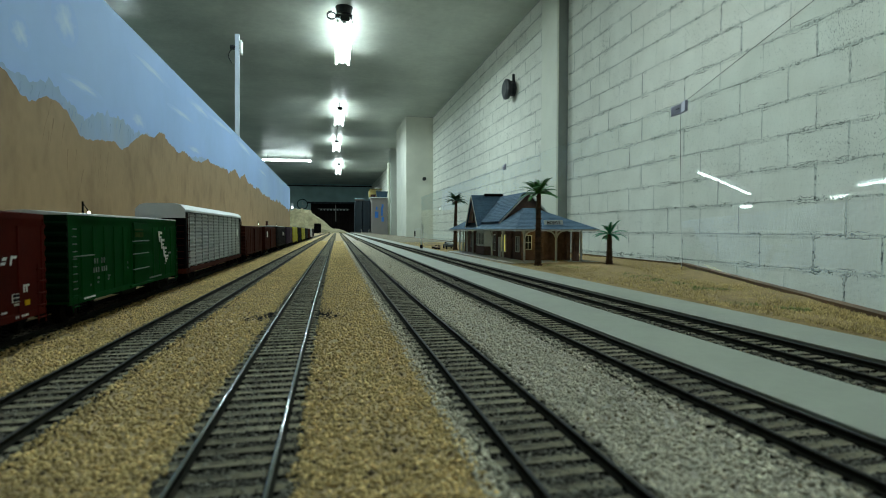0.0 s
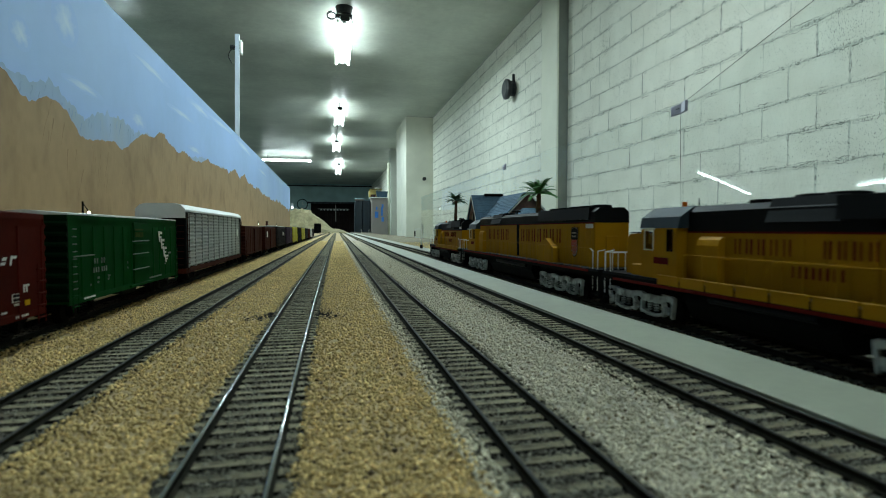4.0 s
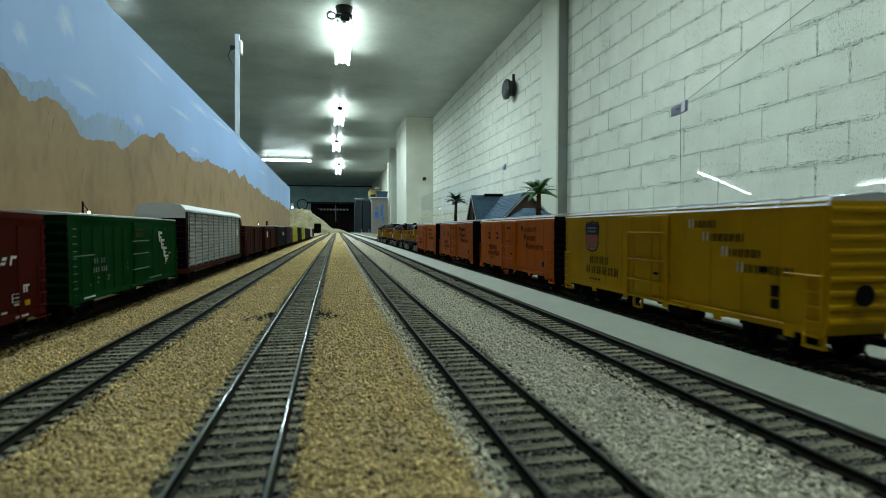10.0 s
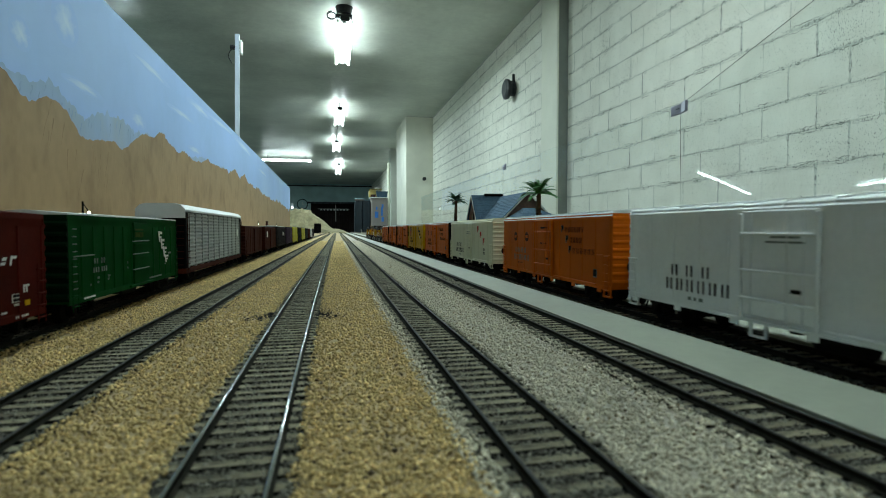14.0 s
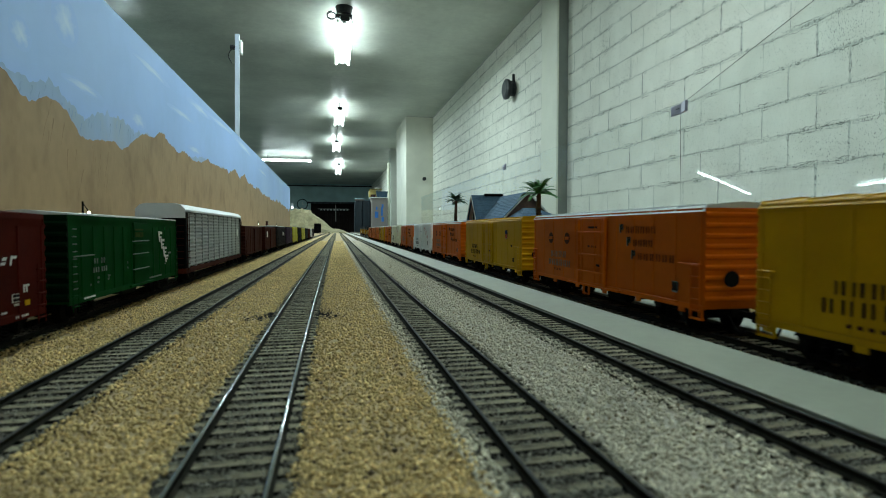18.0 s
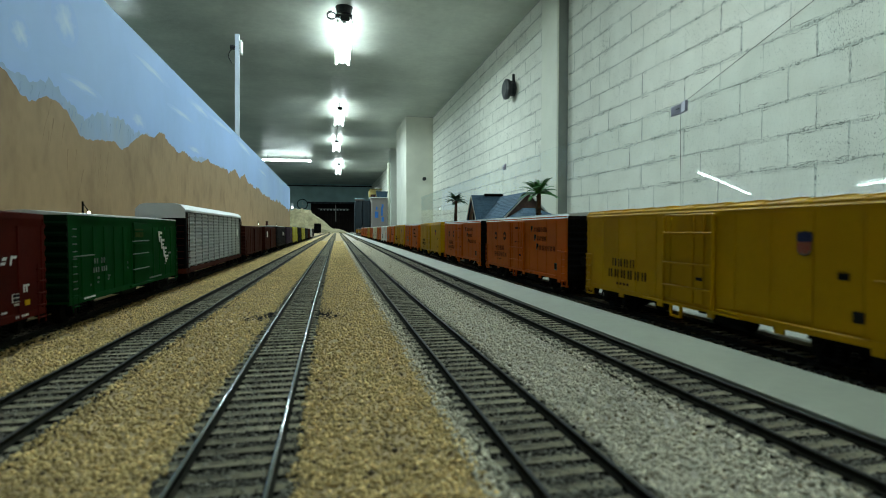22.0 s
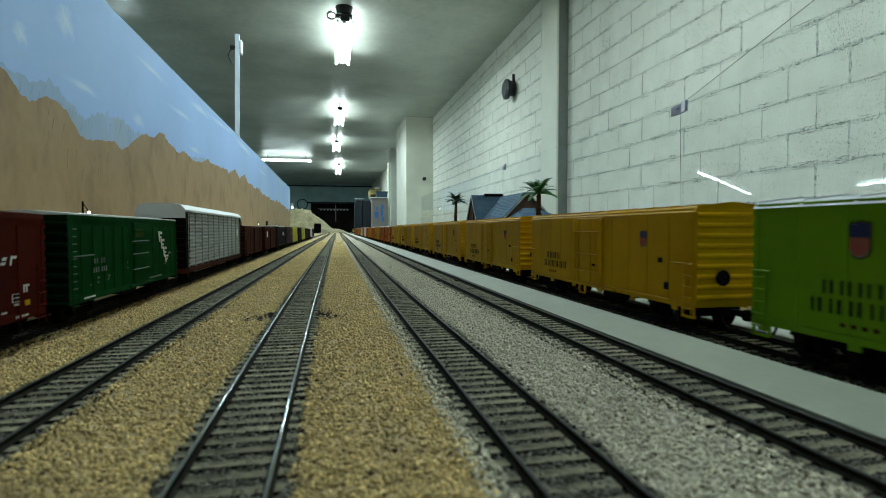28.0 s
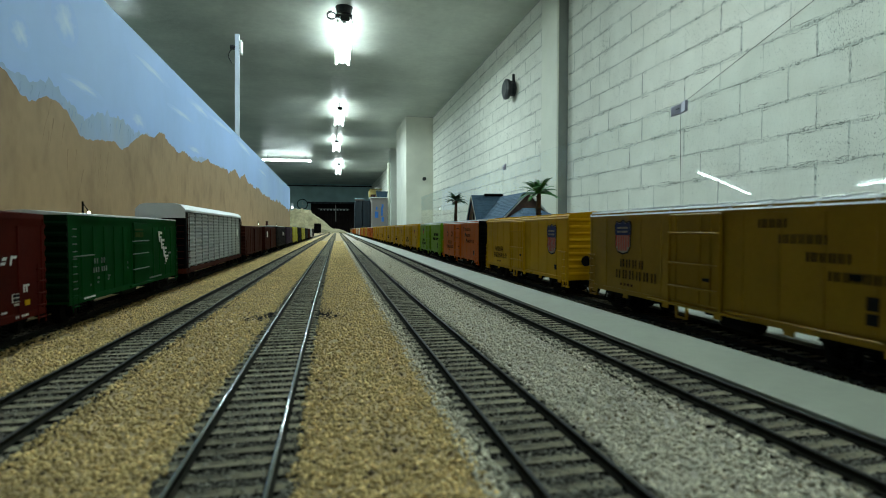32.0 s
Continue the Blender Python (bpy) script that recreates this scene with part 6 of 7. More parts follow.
    part("antenna", Geo().tube((0.004, cab_f - 0.015, 0.0538), (0.004, cab_f - 0.015, 0.0580), 0.0003, 5), M["under"], lo)
    # nose
    g = Geo().prism([(cab_f, 0.0206), (nose_y, 0.0206), (nose_y, 0.0385), (nose_y - 0.003, 0.0412), (cab_f, 0.0416)], -0.0112, 0.0112, "x")
    part("nose", g, Y, lo)
    part("nose_top", Geo().box(-0.0108, 0.0108, cab_f, nose_y - 0.003, 0.0416, 0.0421), G_, lo)
    part("headlight", Geo().tube((0, nose_y, 0.0362), (0, nose_y + 0.0012, 0.0362), 0.0022, 12), M["letter_white"], lo)
    # rear end
    part("rear_door", Geo().cbox(-0.004, 0.004, hood_r - 0.0006, hood_r, 0.0215, 0.0395, 0.0002), Y, lo)
    for s in (-1, 1):
        part("rear_number", Geo().box(*sorted((s * 0.0112, s * 0.0117)), hood_r + 0.002, hood_r + 0.011, 0.0442, 0.0468), M["letter_white"], lo)
    # railings
    for s in (-1, 1):
        g = Geo()
        xr = s * (wx - 0.0004)
        n = int((cab_r + hl - 0.012) / 0.012)
        ys = [-hl + 0.011 + k * (cab_r + hl - 0.016) / n for k in range(n + 1)]
        for y in ys:
            g.tube((xr, y, 0.0206), (xr, y, 0.0325), 0.0002, 5)
        g.tube((xr, ys[0], 0.0325), (xr, ys[-1], 0.0325), 0.0002, 5)
        part("handrail", g, Y, lo)
        for e in (-1, 1):
            g = Geo()
            for off in (0.0015, 0.0075):
                y = e * (hl - off)
                g.tube((s * 0.0165, y, 0.0085), (s * 0.0165, y, 0.0310), 0.00028, 6)
            g.tube((s * 0.0165, e * (hl - 0.0015), 0.031), (s * 0.0120, e * (hl - 0.0015), 0.0318), 0.00028, 6)
            g.tube((s * 0.0165, e * (hl - 0.0075), 0.031), (s * 0.0165, e * (hl - 0.0115), 0.0325), 0.00028, 6)
            g.tube((0, e * (hl - 0.0012), 0.0305), (s * 0.0118, e * (hl - 0.0012), 0.0305), 0.00028, 5)
            for x in (0.004, 0.0118):
                g.tube((s * x, e * (hl - 0.0012), 0.0206), (s * x, e * (hl - 0.0012), 0.0305), 0.00028, 5)
            part("grab_iron", g, M["white_metal"], lo)
        # hood lettering as plain bars
        mid = (hood_r + cab_r) / 2
        words = ((0.0734, 0.0050, 5), (-0.0236, -0.1089, 7)) if big else ((mid + 0.037, mid + 0.008, 5), (mid - 0.002, mid - 0.037, 7))
        z, h = (0.0340, 0.0098) if big else (0.0340, 0.0058)
        for n, f, count in words:
            pitch = (n - f) / count
            if s > 0:
                n = 2 * mid - n
                bars(lo, "lettering", M["letter_maroon"], s, 0.0116, n, z, [pitch * 0.52] * count, h, pitch * 0.48, False)
            else:
                bars(lo, "lettering", M["letter_maroon"], s, 0.0116, n, z, [pitch * 0.52] * count, h, pitch * 0.48, True)
        if big:
            shield(lo, s, 0.0117, hood_r + 0.0267, 0.0262, 0.0092, 0.0190, "letter_black")
            part("filter_box", Geo().prism([(mid - 0.0517, 0.0206), (mid - 0.0794, 0.0206), (mid - 0.0794, 0.0305), (mid - 0.0655, 0.0372), (mid - 0.0517, 0.0325)], *sorted((s * 0.0112, s * 0.0160)), "x"), Y, lo)
            part("air_filter", Geo().prism([(0, 0.0206), (s * 0.0152, 0.0206), (s * 0.0152, 0.0385), (s * 0.0145, 0.0408), (s * 0.0128, 0.0420), (0, 0.0420)], cab_r - 0.0250, cab_r - 0.0090), Y, lo)
            part("vent_gap", Geo().box(*sorted((s * 0.0112, s * 0.0117)), mid + 0.004, mid + 0.010, 0.0215, hz), M["under"], lo)
        else:
            bars(lo, "lettering", M["letter_maroon"], s, 0.0116, mid + (0.010 if s < 0 else -0.010), 0.0270, [0.0036] * 4, 0.0040, 0.0016, s < 0)
            part("air_filter", Geo().prism([(0, 0.0206), (s * 0.0150, 0.0206), (s * 0.0150, 0.0368), (s * 0.0143, 0.0392), (s * 0.0126, 0.0404), (0, 0.0404)], cab_r - 0.0240, cab_r - 0.0110), Y, lo)
    # fuel tank and trucks
    part("fuel_tank", Geo().prism([(-0.0145, 0.0165), (-0.0155, 0.0120), (-0.0120, 0.0050), (0.0120, 0.0050), (0.0155, 0.0120), (0.0145, 0.0165)], -hl * 0.34, hl * 0.34), M["end_black"], lo)
    part("air_tank", Geo().tube((-0.0150, -hl * 0.27, 0.0150), (-0.0150, hl * 0.20, 0.0150), 0.0016, 10).tube((0.0150, -hl * 0.27, 0.0150), (0.0150, hl * 0.20, 0.0150), 0.0016, 10), M["loco_gray"], lo)
    for e in (-1, 1):
        truck_parts(lo, e * hl * (0.70 if axles == 3 else 0.643), axles, True, 0.0150, 0.0245 if axles == 3 else 0.0200, 0.0058)
    couplers(lo, hl + 0.002, 0.0095)
    return lo


UNITS = []     # each train unit: the thing, the distance of its middle behind the train's front, and its heading


def train():
    first = locomotive("yellow and gray diesel locomotive with a dark red stripe", 0.226, nose=0.022, nose_in=0.0153, top=0.0535)
    long_one = locomotive("very long yellow and gray diesel locomotive with four-axle trucks", 0.348, 4, True, nose=0.023, nose_in=0.008, cab_len=0.0277, hz=0.0476, top=0.0565)
    third = copy_thing(first, pose(0, 0, 0))
    fourth = locomotive("yellow and gray diesel locomotive running with its long nose last", 0.220, nose=0.0290, nose_in=0.0085, cab_len=0.0235, hz=0.0428, top=0.0526)
    UNITS.append((first, 0.107, 0))
    UNITS.append((long_one, 0.394, 0))
    UNITS.append((third, 0.674, 0))
    UNITS.append((fourth, 0.9174, 180))
    O, Yl, W, C = M["orange"], M["yellow"], M["white"], M["cream"]
    K, S = M["end_black"], M["roof_silver"]
    kinds = {
        "o": ("orange refrigerator car with black ends and a silver roof", O, K, S, "orange"),
        "p": ("light orange refrigerator car with orange ends and a silver roof", M["orange_light"], M["orange_light"], S, "orange"),
        "y": ("plain yellow refrigerator car with a small shield", Yl, Yl, Yl, "yellow"),
        "d": ("yellow refrigerator car with a shield and a silver roof", Yl, Yl, S, "front_shield"),
        "c": ("cream refrigerator car with red stepped initials", C, C, C, "cream"),
        "w": ("white refrigerator car with red stepped initials", W, W, W, "white"),
        "g": ("lime green refrigerator car with a silver roof", M["lime"], M["lime"], S, "green"),
        "s": ("bright yellow refrigerator car with a large shield", Yl, Yl, Yl, "shield"),
        "x": ("grimy dark yellow refrigerator car with a silver roof", M["ochre"], M["ochre"], S, "grimy"),
    }
    order = "ooodocpwpypyooyyyyyygosx"
    fronts = [1.029, 1.253, 1.475, 1.683, 1.898, 2.105, 2.329, 2.536, 2.747, 2.962, 3.179, 3.396, 3.614, 3.825, 4.041, 4.260, 4.472, 4.687, 4.898, 5.114, 5.334, 5.545, 5.766, 5.985]
    made = {}
    for k, front in zip(order, fronts):
        if k in made:
            car = copy_thing(made[k], pose(0, 0, 0))
        else:
            car = made[k] = reefer(*kinds[k])
        UNITS.append((car, front + 0.0945, 0))


def boxcar(label, y0, y1, paint, roof, height=0.0495, ribs=14, x=TRACKS[0], door=True, end_paint=None, group="cars standing in the yard"):
    """A standing box car between y0 and y1."""
    length = y1 - y0
    mid = (y0 + y1) / 2
    car = thing("box_car", pose(x + bend(mid), mid, 0), label, "freight car", group)
    hl, hw, zb, zt = length / 2, 0.0178, 0.0100, height
    g = Geo().box(-hw + 0.0004, hw - 0.0004, -hl, hl, zb, zt)
    for s in (-1, 1):
        x0, x1 = sorted((s * (hw - 0.0008), s * hw))
        for k in range(ribs):
            y = -hl + 0.001 + k * (length - 0.002) / (ribs - 1)
            piece("side_rib", lambda: Geo().cbox(-0.0004, 0.0004, -0.0008, 0.0008, zb + 0.0018, 0.0450, 0.0003), paint, car, pose(s * (hw - 0.0004), y, 0))
        part("top_rail", Geo().box(x0, x1, -hl, hl, zt - 0.0015, zt), paint, car)
        part("side_sill", Geo().box(x0, x1, -hl, hl, zb - 0.0008, zb + 0.0018), paint, car)
    part("body", g, paint, car)
    for s in (-1, 1):
        if door:
            xa, xb = sorted((s * hw, s * (hw + 0.0010)))
            g = Geo().cbox(xa, xb, -0.006, 0.020, zb + 0.0015, zt - 0.0025, 0.0003)
            for z in (zb + 0.008, zb + 0.016, zb + 0.024, zb + 0.032):
                if z < zt - 0.003:
                    g.box(*sorted((s * hw, s * (hw + 0.0014))), -0.006, 0.020, z, z + 0.0008)
            part("door", g, paint, car)
            part("door_track", Geo().box(*sorted((s * hw, s * (hw + 0.0014))), -0.012, 0.030, zb - 0.0002, zb + 0.0010), paint, car)
        for e in (-1, 1):
            ladder(car, paint, s * hw, e * (hl - 0.0045) - 0.0028, zb - 0.004, zb + 0.020, s, 5)
    for e in (-1, 1):
        prof = [(e * (hl - 0.0004), zb)]
        step = (zt - zb - 0.003) / 8
        for k in range(8):
            z = zb + 0.002 + k * step
            prof += [(e * (hl + 0.0003), z), (e * (hl + 0.0014), z + step * 0.2), (e * (hl + 0.0014), z + step * 0.4), (e * (hl + 0.0003), z + step * 0.6)]
        prof += [(e * (hl + 0.0003), zt), (e * (hl - 0.0004), zt)]
        g = Geo().prism(prof, -hw, hw, "x")
        part("end_wall", g, end_paint or paint, car)
    part("roof", Geo().prism([(-hw, zt), (hw, zt), (hw, zt + 0.0006), (0, zt + 0.0022), (-hw, zt + 0.0006)], -hl, hl), roof, car)
    part("underframe", Geo().box(-0.004, 0.004, -hl, hl, 0.0070, zb).box(-0.013, 0.013, -0.01, 0.012, 0.0060, zb), M["under"], car)
    for e in (-1, 1):
        truck_parts(car, e * (hl - 0.023))
    couplers(car, hl)
    return car


def autorack(label, y0, y1):
    length, mid = y1 - y0, (y0 + y1) / 2
    car = thing("auto_rack", pose(TRACKS[0] + bend(mid), mid, 0), label, "freight car", "cars standing in the yard")
    hl, hw, zb, zt = length / 2, 0.0180, 0.0125, 0.0575
    part("deck", Geo().box(-hw, hw, -hl, hl, 0.0085, zb).box(-0.004, 0.004, -hl, hl, 0.006, 0.0085), M["box_brown"], car)
    part("core", Geo().box(-hw + 0.0022, hw - 0.0022, -hl + 0.004, hl - 0.004, zb, zt), M["end_black"], car)
    n = 10
    pitch = (length - 0.022) / n
    shape = Geo()
    z = zb + 0.001
    prof = [(0.0, zb + 0.0005)]
    while z < zt - 0.003:
        prof += [(0.0006, z), (0.0014, z + 0.0006), (0.0014, z + 0.0015), (0.0006, z + 0.0021)]
        z += 0.0031
    prof += [(0.0006, zt - 0.0005), (0.0, zt - 0.0005)]
    shape.prism(prof, 0.0009, pitch - 0.0018)
    panel = shape.mesh("side_panel", [M["rack_silver"]])
    for s in (-1, 1):
        for k in range(n):
            y = -hl + 0.011 + k * pitch
            ob = new("side_panel", panel)
            ob.parent = car
            ob.matrix_basis = pose(s * (hw - 0.0020), y, 0) if s > 0 else pose(-(hw - 0.0020), y + pitch - 0.0008, 0, 0, 0, 180)
        for k in range(n + 1):
            y = -hl + 0.011 + k * pitch - 0.0006
            part("post", Geo().box(*sorted((s * (hw - 0.002), s * (hw - 0.0003))), y - 0.0005, y + 0.0005, zb, zt), M["rack_silver"], car)
        for e in (-1, 1):
            ladder(car, M["box_brown"], s * hw, e * (hl - 0.005) - 0.0028, zb - 0.003, zt - 0.002, s, 10)
    for e in (-1, 1):
        part("end_door", Geo().cbox(-hw, hw, *sorted((e * hl, e * (hl - 0.008))), zb, zt, 0.0008), M["end_black"], car)
    out = [(-hw, zt), (hw, zt), (hw, zt + 0.0018), (hw - 0.003, zt + 0.0052), (hw - 0.008, zt + 0.0066), (-hw + 0.008, zt + 0.0066), (-hw + 0.003, zt + 0.0052), (-hw, zt + 0.0018)]
    part("roof", Geo().prism(out, -hl, hl), M["rack_roof"], car)
    for e in (-1, 1):
        cap = [(-hw, zt - 0.0050), (hw, zt - 0.0050)] + out[2:]
        part("end_arch", Geo().prism(cap, *sorted((e * (hl + 0.0002), e * (hl + 0.0012)))), M["rack_roof"], car, "pale arched end panel")
        for k in range(7):
            part("end_rung", Geo().tube((hw - 0.0060, e * (hl + 0.0010), zb + 0.003 + 0.0052 * k), (hw - 0.0012, e * (hl + 0.0010), zb + 0.003 + 0.0052 * k), 0.0003, 5), M["box_brown"], car)
    part("emblem", Geo().tube((hw + 0.0, hl - 0.030, 0.0400), (hw + 0.0004, hl - 0.030, 0.0400), 0.0045, 16), M["letter_white"], car)
    for e in (-1, 1):
        truck_parts(car, e * (hl - 0.030))
    couplers(car, hl)
    return car


def standing_cars():
    side = 0.01785
    red = boxcar("oxide red box car with ribbed sides and white lettering", 0.077, 0.250, M["box_red"], M["box_red"], 0.0490, 11, door=False)
    slant = lambda y, z, w, h, q: [(y, z), (y + w, z), (y + w + q, z + h), (y + q, z + h)]
    for y, z, w, h in ((0.0560, 0.0306, 0.0026, 0.0010), (0.0570, 0.0322, 0.0024, 0.0012), (0.0618, 0.0303, 0.0010, 0.0034), (0.0632, 0.0326, 0.0026, 0.0010)):
        part("emblem", Geo().prism(slant(y, z, w, h, 0.0008), side, side + 0.0002, "x"), M["letter_white"], red)
    bars(red, "lettering", M["letter_white"], 1, side, 0.0704, 0.0194, [0.0009, 0.0009], 0.0030, 0.0009, False)
    bars(red, "lettering", M["letter_white"], 1, side, 0.0715, 0.0216, [0.0030], 0.0007, 0.0009, False)
    part("data_panel", Geo().box(side, side + 0.0002, 0.0627, 0.0673, 0.0163, 0.0195), M["letter_white"], red)
    for y, z in ((0.0631, 0.0167), (0.0653, 0.0167), (0.0631, 0.0182), (0.0653, 0.0182)):
        part("data_field", Geo().box(side + 0.0002, side + 0.0004, y, y + 0.0017, z, z + 0.0011), M["box_dark"], red)
    part("hazard_patch", Geo().box(side, side + 0.0002, 0.0712, 0.0746, 0.0143, 0.0163), M["yellow"], red)
    bars(red, "lettering", M["letter_white"], 1, side, 0.0640, 0.0150, [0.0007] * 3, 0.0008, 0.0004, False)
    bars(red, "lettering", M["letter_white"], 1, side, 0.0650, 0.0102, [0.0006, 0.0005, 0, 0, 0.0007, 0.0005, 0.0007, 0.0004], 0.0009, 0.0007, False)
    bars(red, "lettering", M["letter_white"], 1, side, 0.0560, 0.0130, [0.0005] * 4, 0.0007, 0.0004, False)
    # end walls in darkened green: shade of the narrow car gap as colour
    green = boxcar("dark green ribbed box car with white lettering and pale roof", 0.269, 0.4410, M["box_green"], M["roof_silver"], 0.0500, 14, end_paint=M["end_green_shade"])
    bars(green, "lettering", M["letter_pale"], 1, side, -0.0595, 0.0265, [0.0012, 0.0012, 0, 0.0012, 0.0012], 0.0027, 0.0020, False)
    bars(green, "lettering", M["letter_pale"], 1, side, -0.0605, 0.0222, [0.0011] * 3 + [0.0] + [0.0011] * 3, 0.0025, 0.0016, False)
    for y, z, w in ((-0.0560, 0.0188, 3), (-0.0430, 0.0188, 3), (-0.0560, 0.0166, 2), (-0.0430, 0.0172, 2), (-0.0640, 0.0160, 1), (-0.0150, 0.0210, 1), (-0.0150, 0.0240, 1), (0.0560, 0.0190, 2)):
        bars(green, "stencil", M["letter_pale"], 1, side, y, z, [0.0006] * w, 0.0011, 0.0004, False)
    for y, z in ((0.0420, 0.0350), (0.0470, 0.0300), (0.0520, 0.0245), (0.0560, 0.0205)):
        h = 0.0072 if y < 0.055 else 0.0052
        part("emblem", Geo().prism([(y + 0.0022, z), (y + 0.0042, z), (y + 0.0030, z + h), (y, z + h)], side, side + 0.0002, "x"), M["letter_white"], green)
        part("emblem", Geo().box(side, side + 0.0002, y + 0.0040, y + 0.0085, z + h * 0.72, z + h * 0.95), M["letter_white"], green)
        part("emblem", Geo().box(side, side + 0.0002, y + 0.0042, y + 0.0070, z + h * 0.35, z + h * 0.52), M["letter_white"], green)
    bars(green, "stencil", M["letter_pale"], 1, side, 0.0640, 0.0262, [0.0007] * 7, 0.0012, 0.0003, False)
    for z, h in ((0.0388, 0.0030), (0.0420, 0.0018)):
        part("door_placard", Geo().box(side + 0.001, side + 0.0012, -0.005, 0.009, z, z + h), M["placard"], green)
    for z in (0.0200, 0.0290, 0.0365):
        part("lock_bar", Geo().tube((side + 0.0015, -0.010, z), (side + 0.0015, 0.018, z), 0.0003, 6), M["letter_pale"], green)
    part("grab_rail", Geo().tube((side + 0.0008, -0.0827, 0.0311), (side + 0.0008, -0.0611, 0.0311), 0.0003, 6), M["letter_pale"], green)
    part("sill_mark", Geo().box(side, side + 0.0002, 0.0156, 0.0477, 0.0120, 0.0129), M["letter_pale"], green)
    part("step_mark", Geo().box(side, side + 0.0002, -0.0714, -0.0590, 0.0105, 0.0112), M["letter_white"], green)
    for k in range(10):
        part("rung", Geo().tube((side + 0.0008, -0.0835, 0.0130 + 0.0034 * k), (side + 0.0008, -0.0795, 0.0130 + 0.0034 * k), 0.0002, 5), M["letter_pale"], green)
    autorack("silver auto rack car with slatted panels and pale roof", 0.4600, 0.7290)
    brown = boxcar("brown ribbed box car standing in the yard", 0.748, 0.925, M["box_brown"], M["box_brown"], 0.0470, 12)
    second = boxcar("brown box car with a white data card", 0.945, 1.120, M["box_brown"], M["box_brown"], 0.0465, 12)
    part("data_card", Geo().box(side, side + 0.0003, -0.062, -0.045, 0.030, 0.040), M["letter_white"], second)
    dark = boxcar("dark gray hopper-like box car with white lettering", 1.140, 1.330, M["box_dark"], M["roof_silver"], 0.0495, 16, door=False)
    bars(dark, "lettering", M["letter_white"], 1, side, 0.02, 0.030, [0.006] * 4, 0.008, 0.004, False)
    boxcar("purple-gray box car standing in the yard", 1.350, 1.525, M["box_purple"], M["box_dark"], 0.0490, 12)
    boxcar("lemon yellow box car standing in the yard", 1.545, 1.720, M["lemon"], M["lemon"], 0.0490, 10)
    boxcar("black box car standing in the yard", 1.740, 1.915, M["end_black"], M["end_black"], 0.0490, 10)
    boxcar("yellow box car with dark door standing in the yard", 1.935, 2.11, M["lemon"], M["end_black"], 0.0490, 10)
    boxcar("dark box car standing in the yard", 2.13, 2.33, M["box_dark"], M["box_dark"], 0.0470, 10)
    boxcar("brown box car near the hill", 2.35, 2.53, M["box_brown"], M["box_brown"], 0.0460, 10)
    boxcar("pale gray box car near the hill", 2.55, 2.73, M["roof_silver"], M["roof_silver"], 0.0460, 10)
    boxcar("dark box car near the hill", 2.75, 2.93, M["box_dark"], M["box_dark"], 0.0460, 10)
    for y in (0.425, 1.29, 1.66):
        lp = thing("yard_lamp", pose(-0.172 + bend(y), y, BED), "small black yard lamp post with a lit white bulb", "yard lamp", "yard lamps")
        part("post", Geo().box(-0.0005, 0.0005, -0.0005, 0.0005, 0, 0.0665), M["end_black"], lp)
        part("arm", Geo().tube((0, 0, 0.0655), (0, 0.009, 0.0600), 0.0003, 5), M["end_black"], lp)
        part("bulb", Geo().tube((0, 0.010, 0.0585), (0, 0.010, 0.0600), 0.0009, 10, 0.0006), M["tube"], lp)
    sg = thing("yard_board", pose(-0.172 + bend(1.45), 1.45, BED), "small brown framed board on posts in the yard", "sign")
    part("board", Geo().cbox(-0.001, 0.001, -0.02, 0.02, 0.052, 0.068, 0.0003), M["box_brown"], sg)
    part("post", Geo().box(-0.001, 0.001, -0.018, -0.016, 0, 0.052), M["end_black"], sg)
    part("post", Geo().box(-0.001, 0.001, 0.016, 0.018, 0, 0.052), M["end_black"], sg)
    wc = thing("signal_light", pose(-0.487, 7.04, 0.30), "small white lit lamp box at the backdrop's end", "lamp")
    part("box", Geo().cbox(0, 0.03, 0, 0.02, 0, 0.07, 0.003), M["white_metal"], wc)
    part("lens", Geo().box(0.003, 0.027, -0.002, 0, 0.005, 0.03), M["dim_lens"], wc)


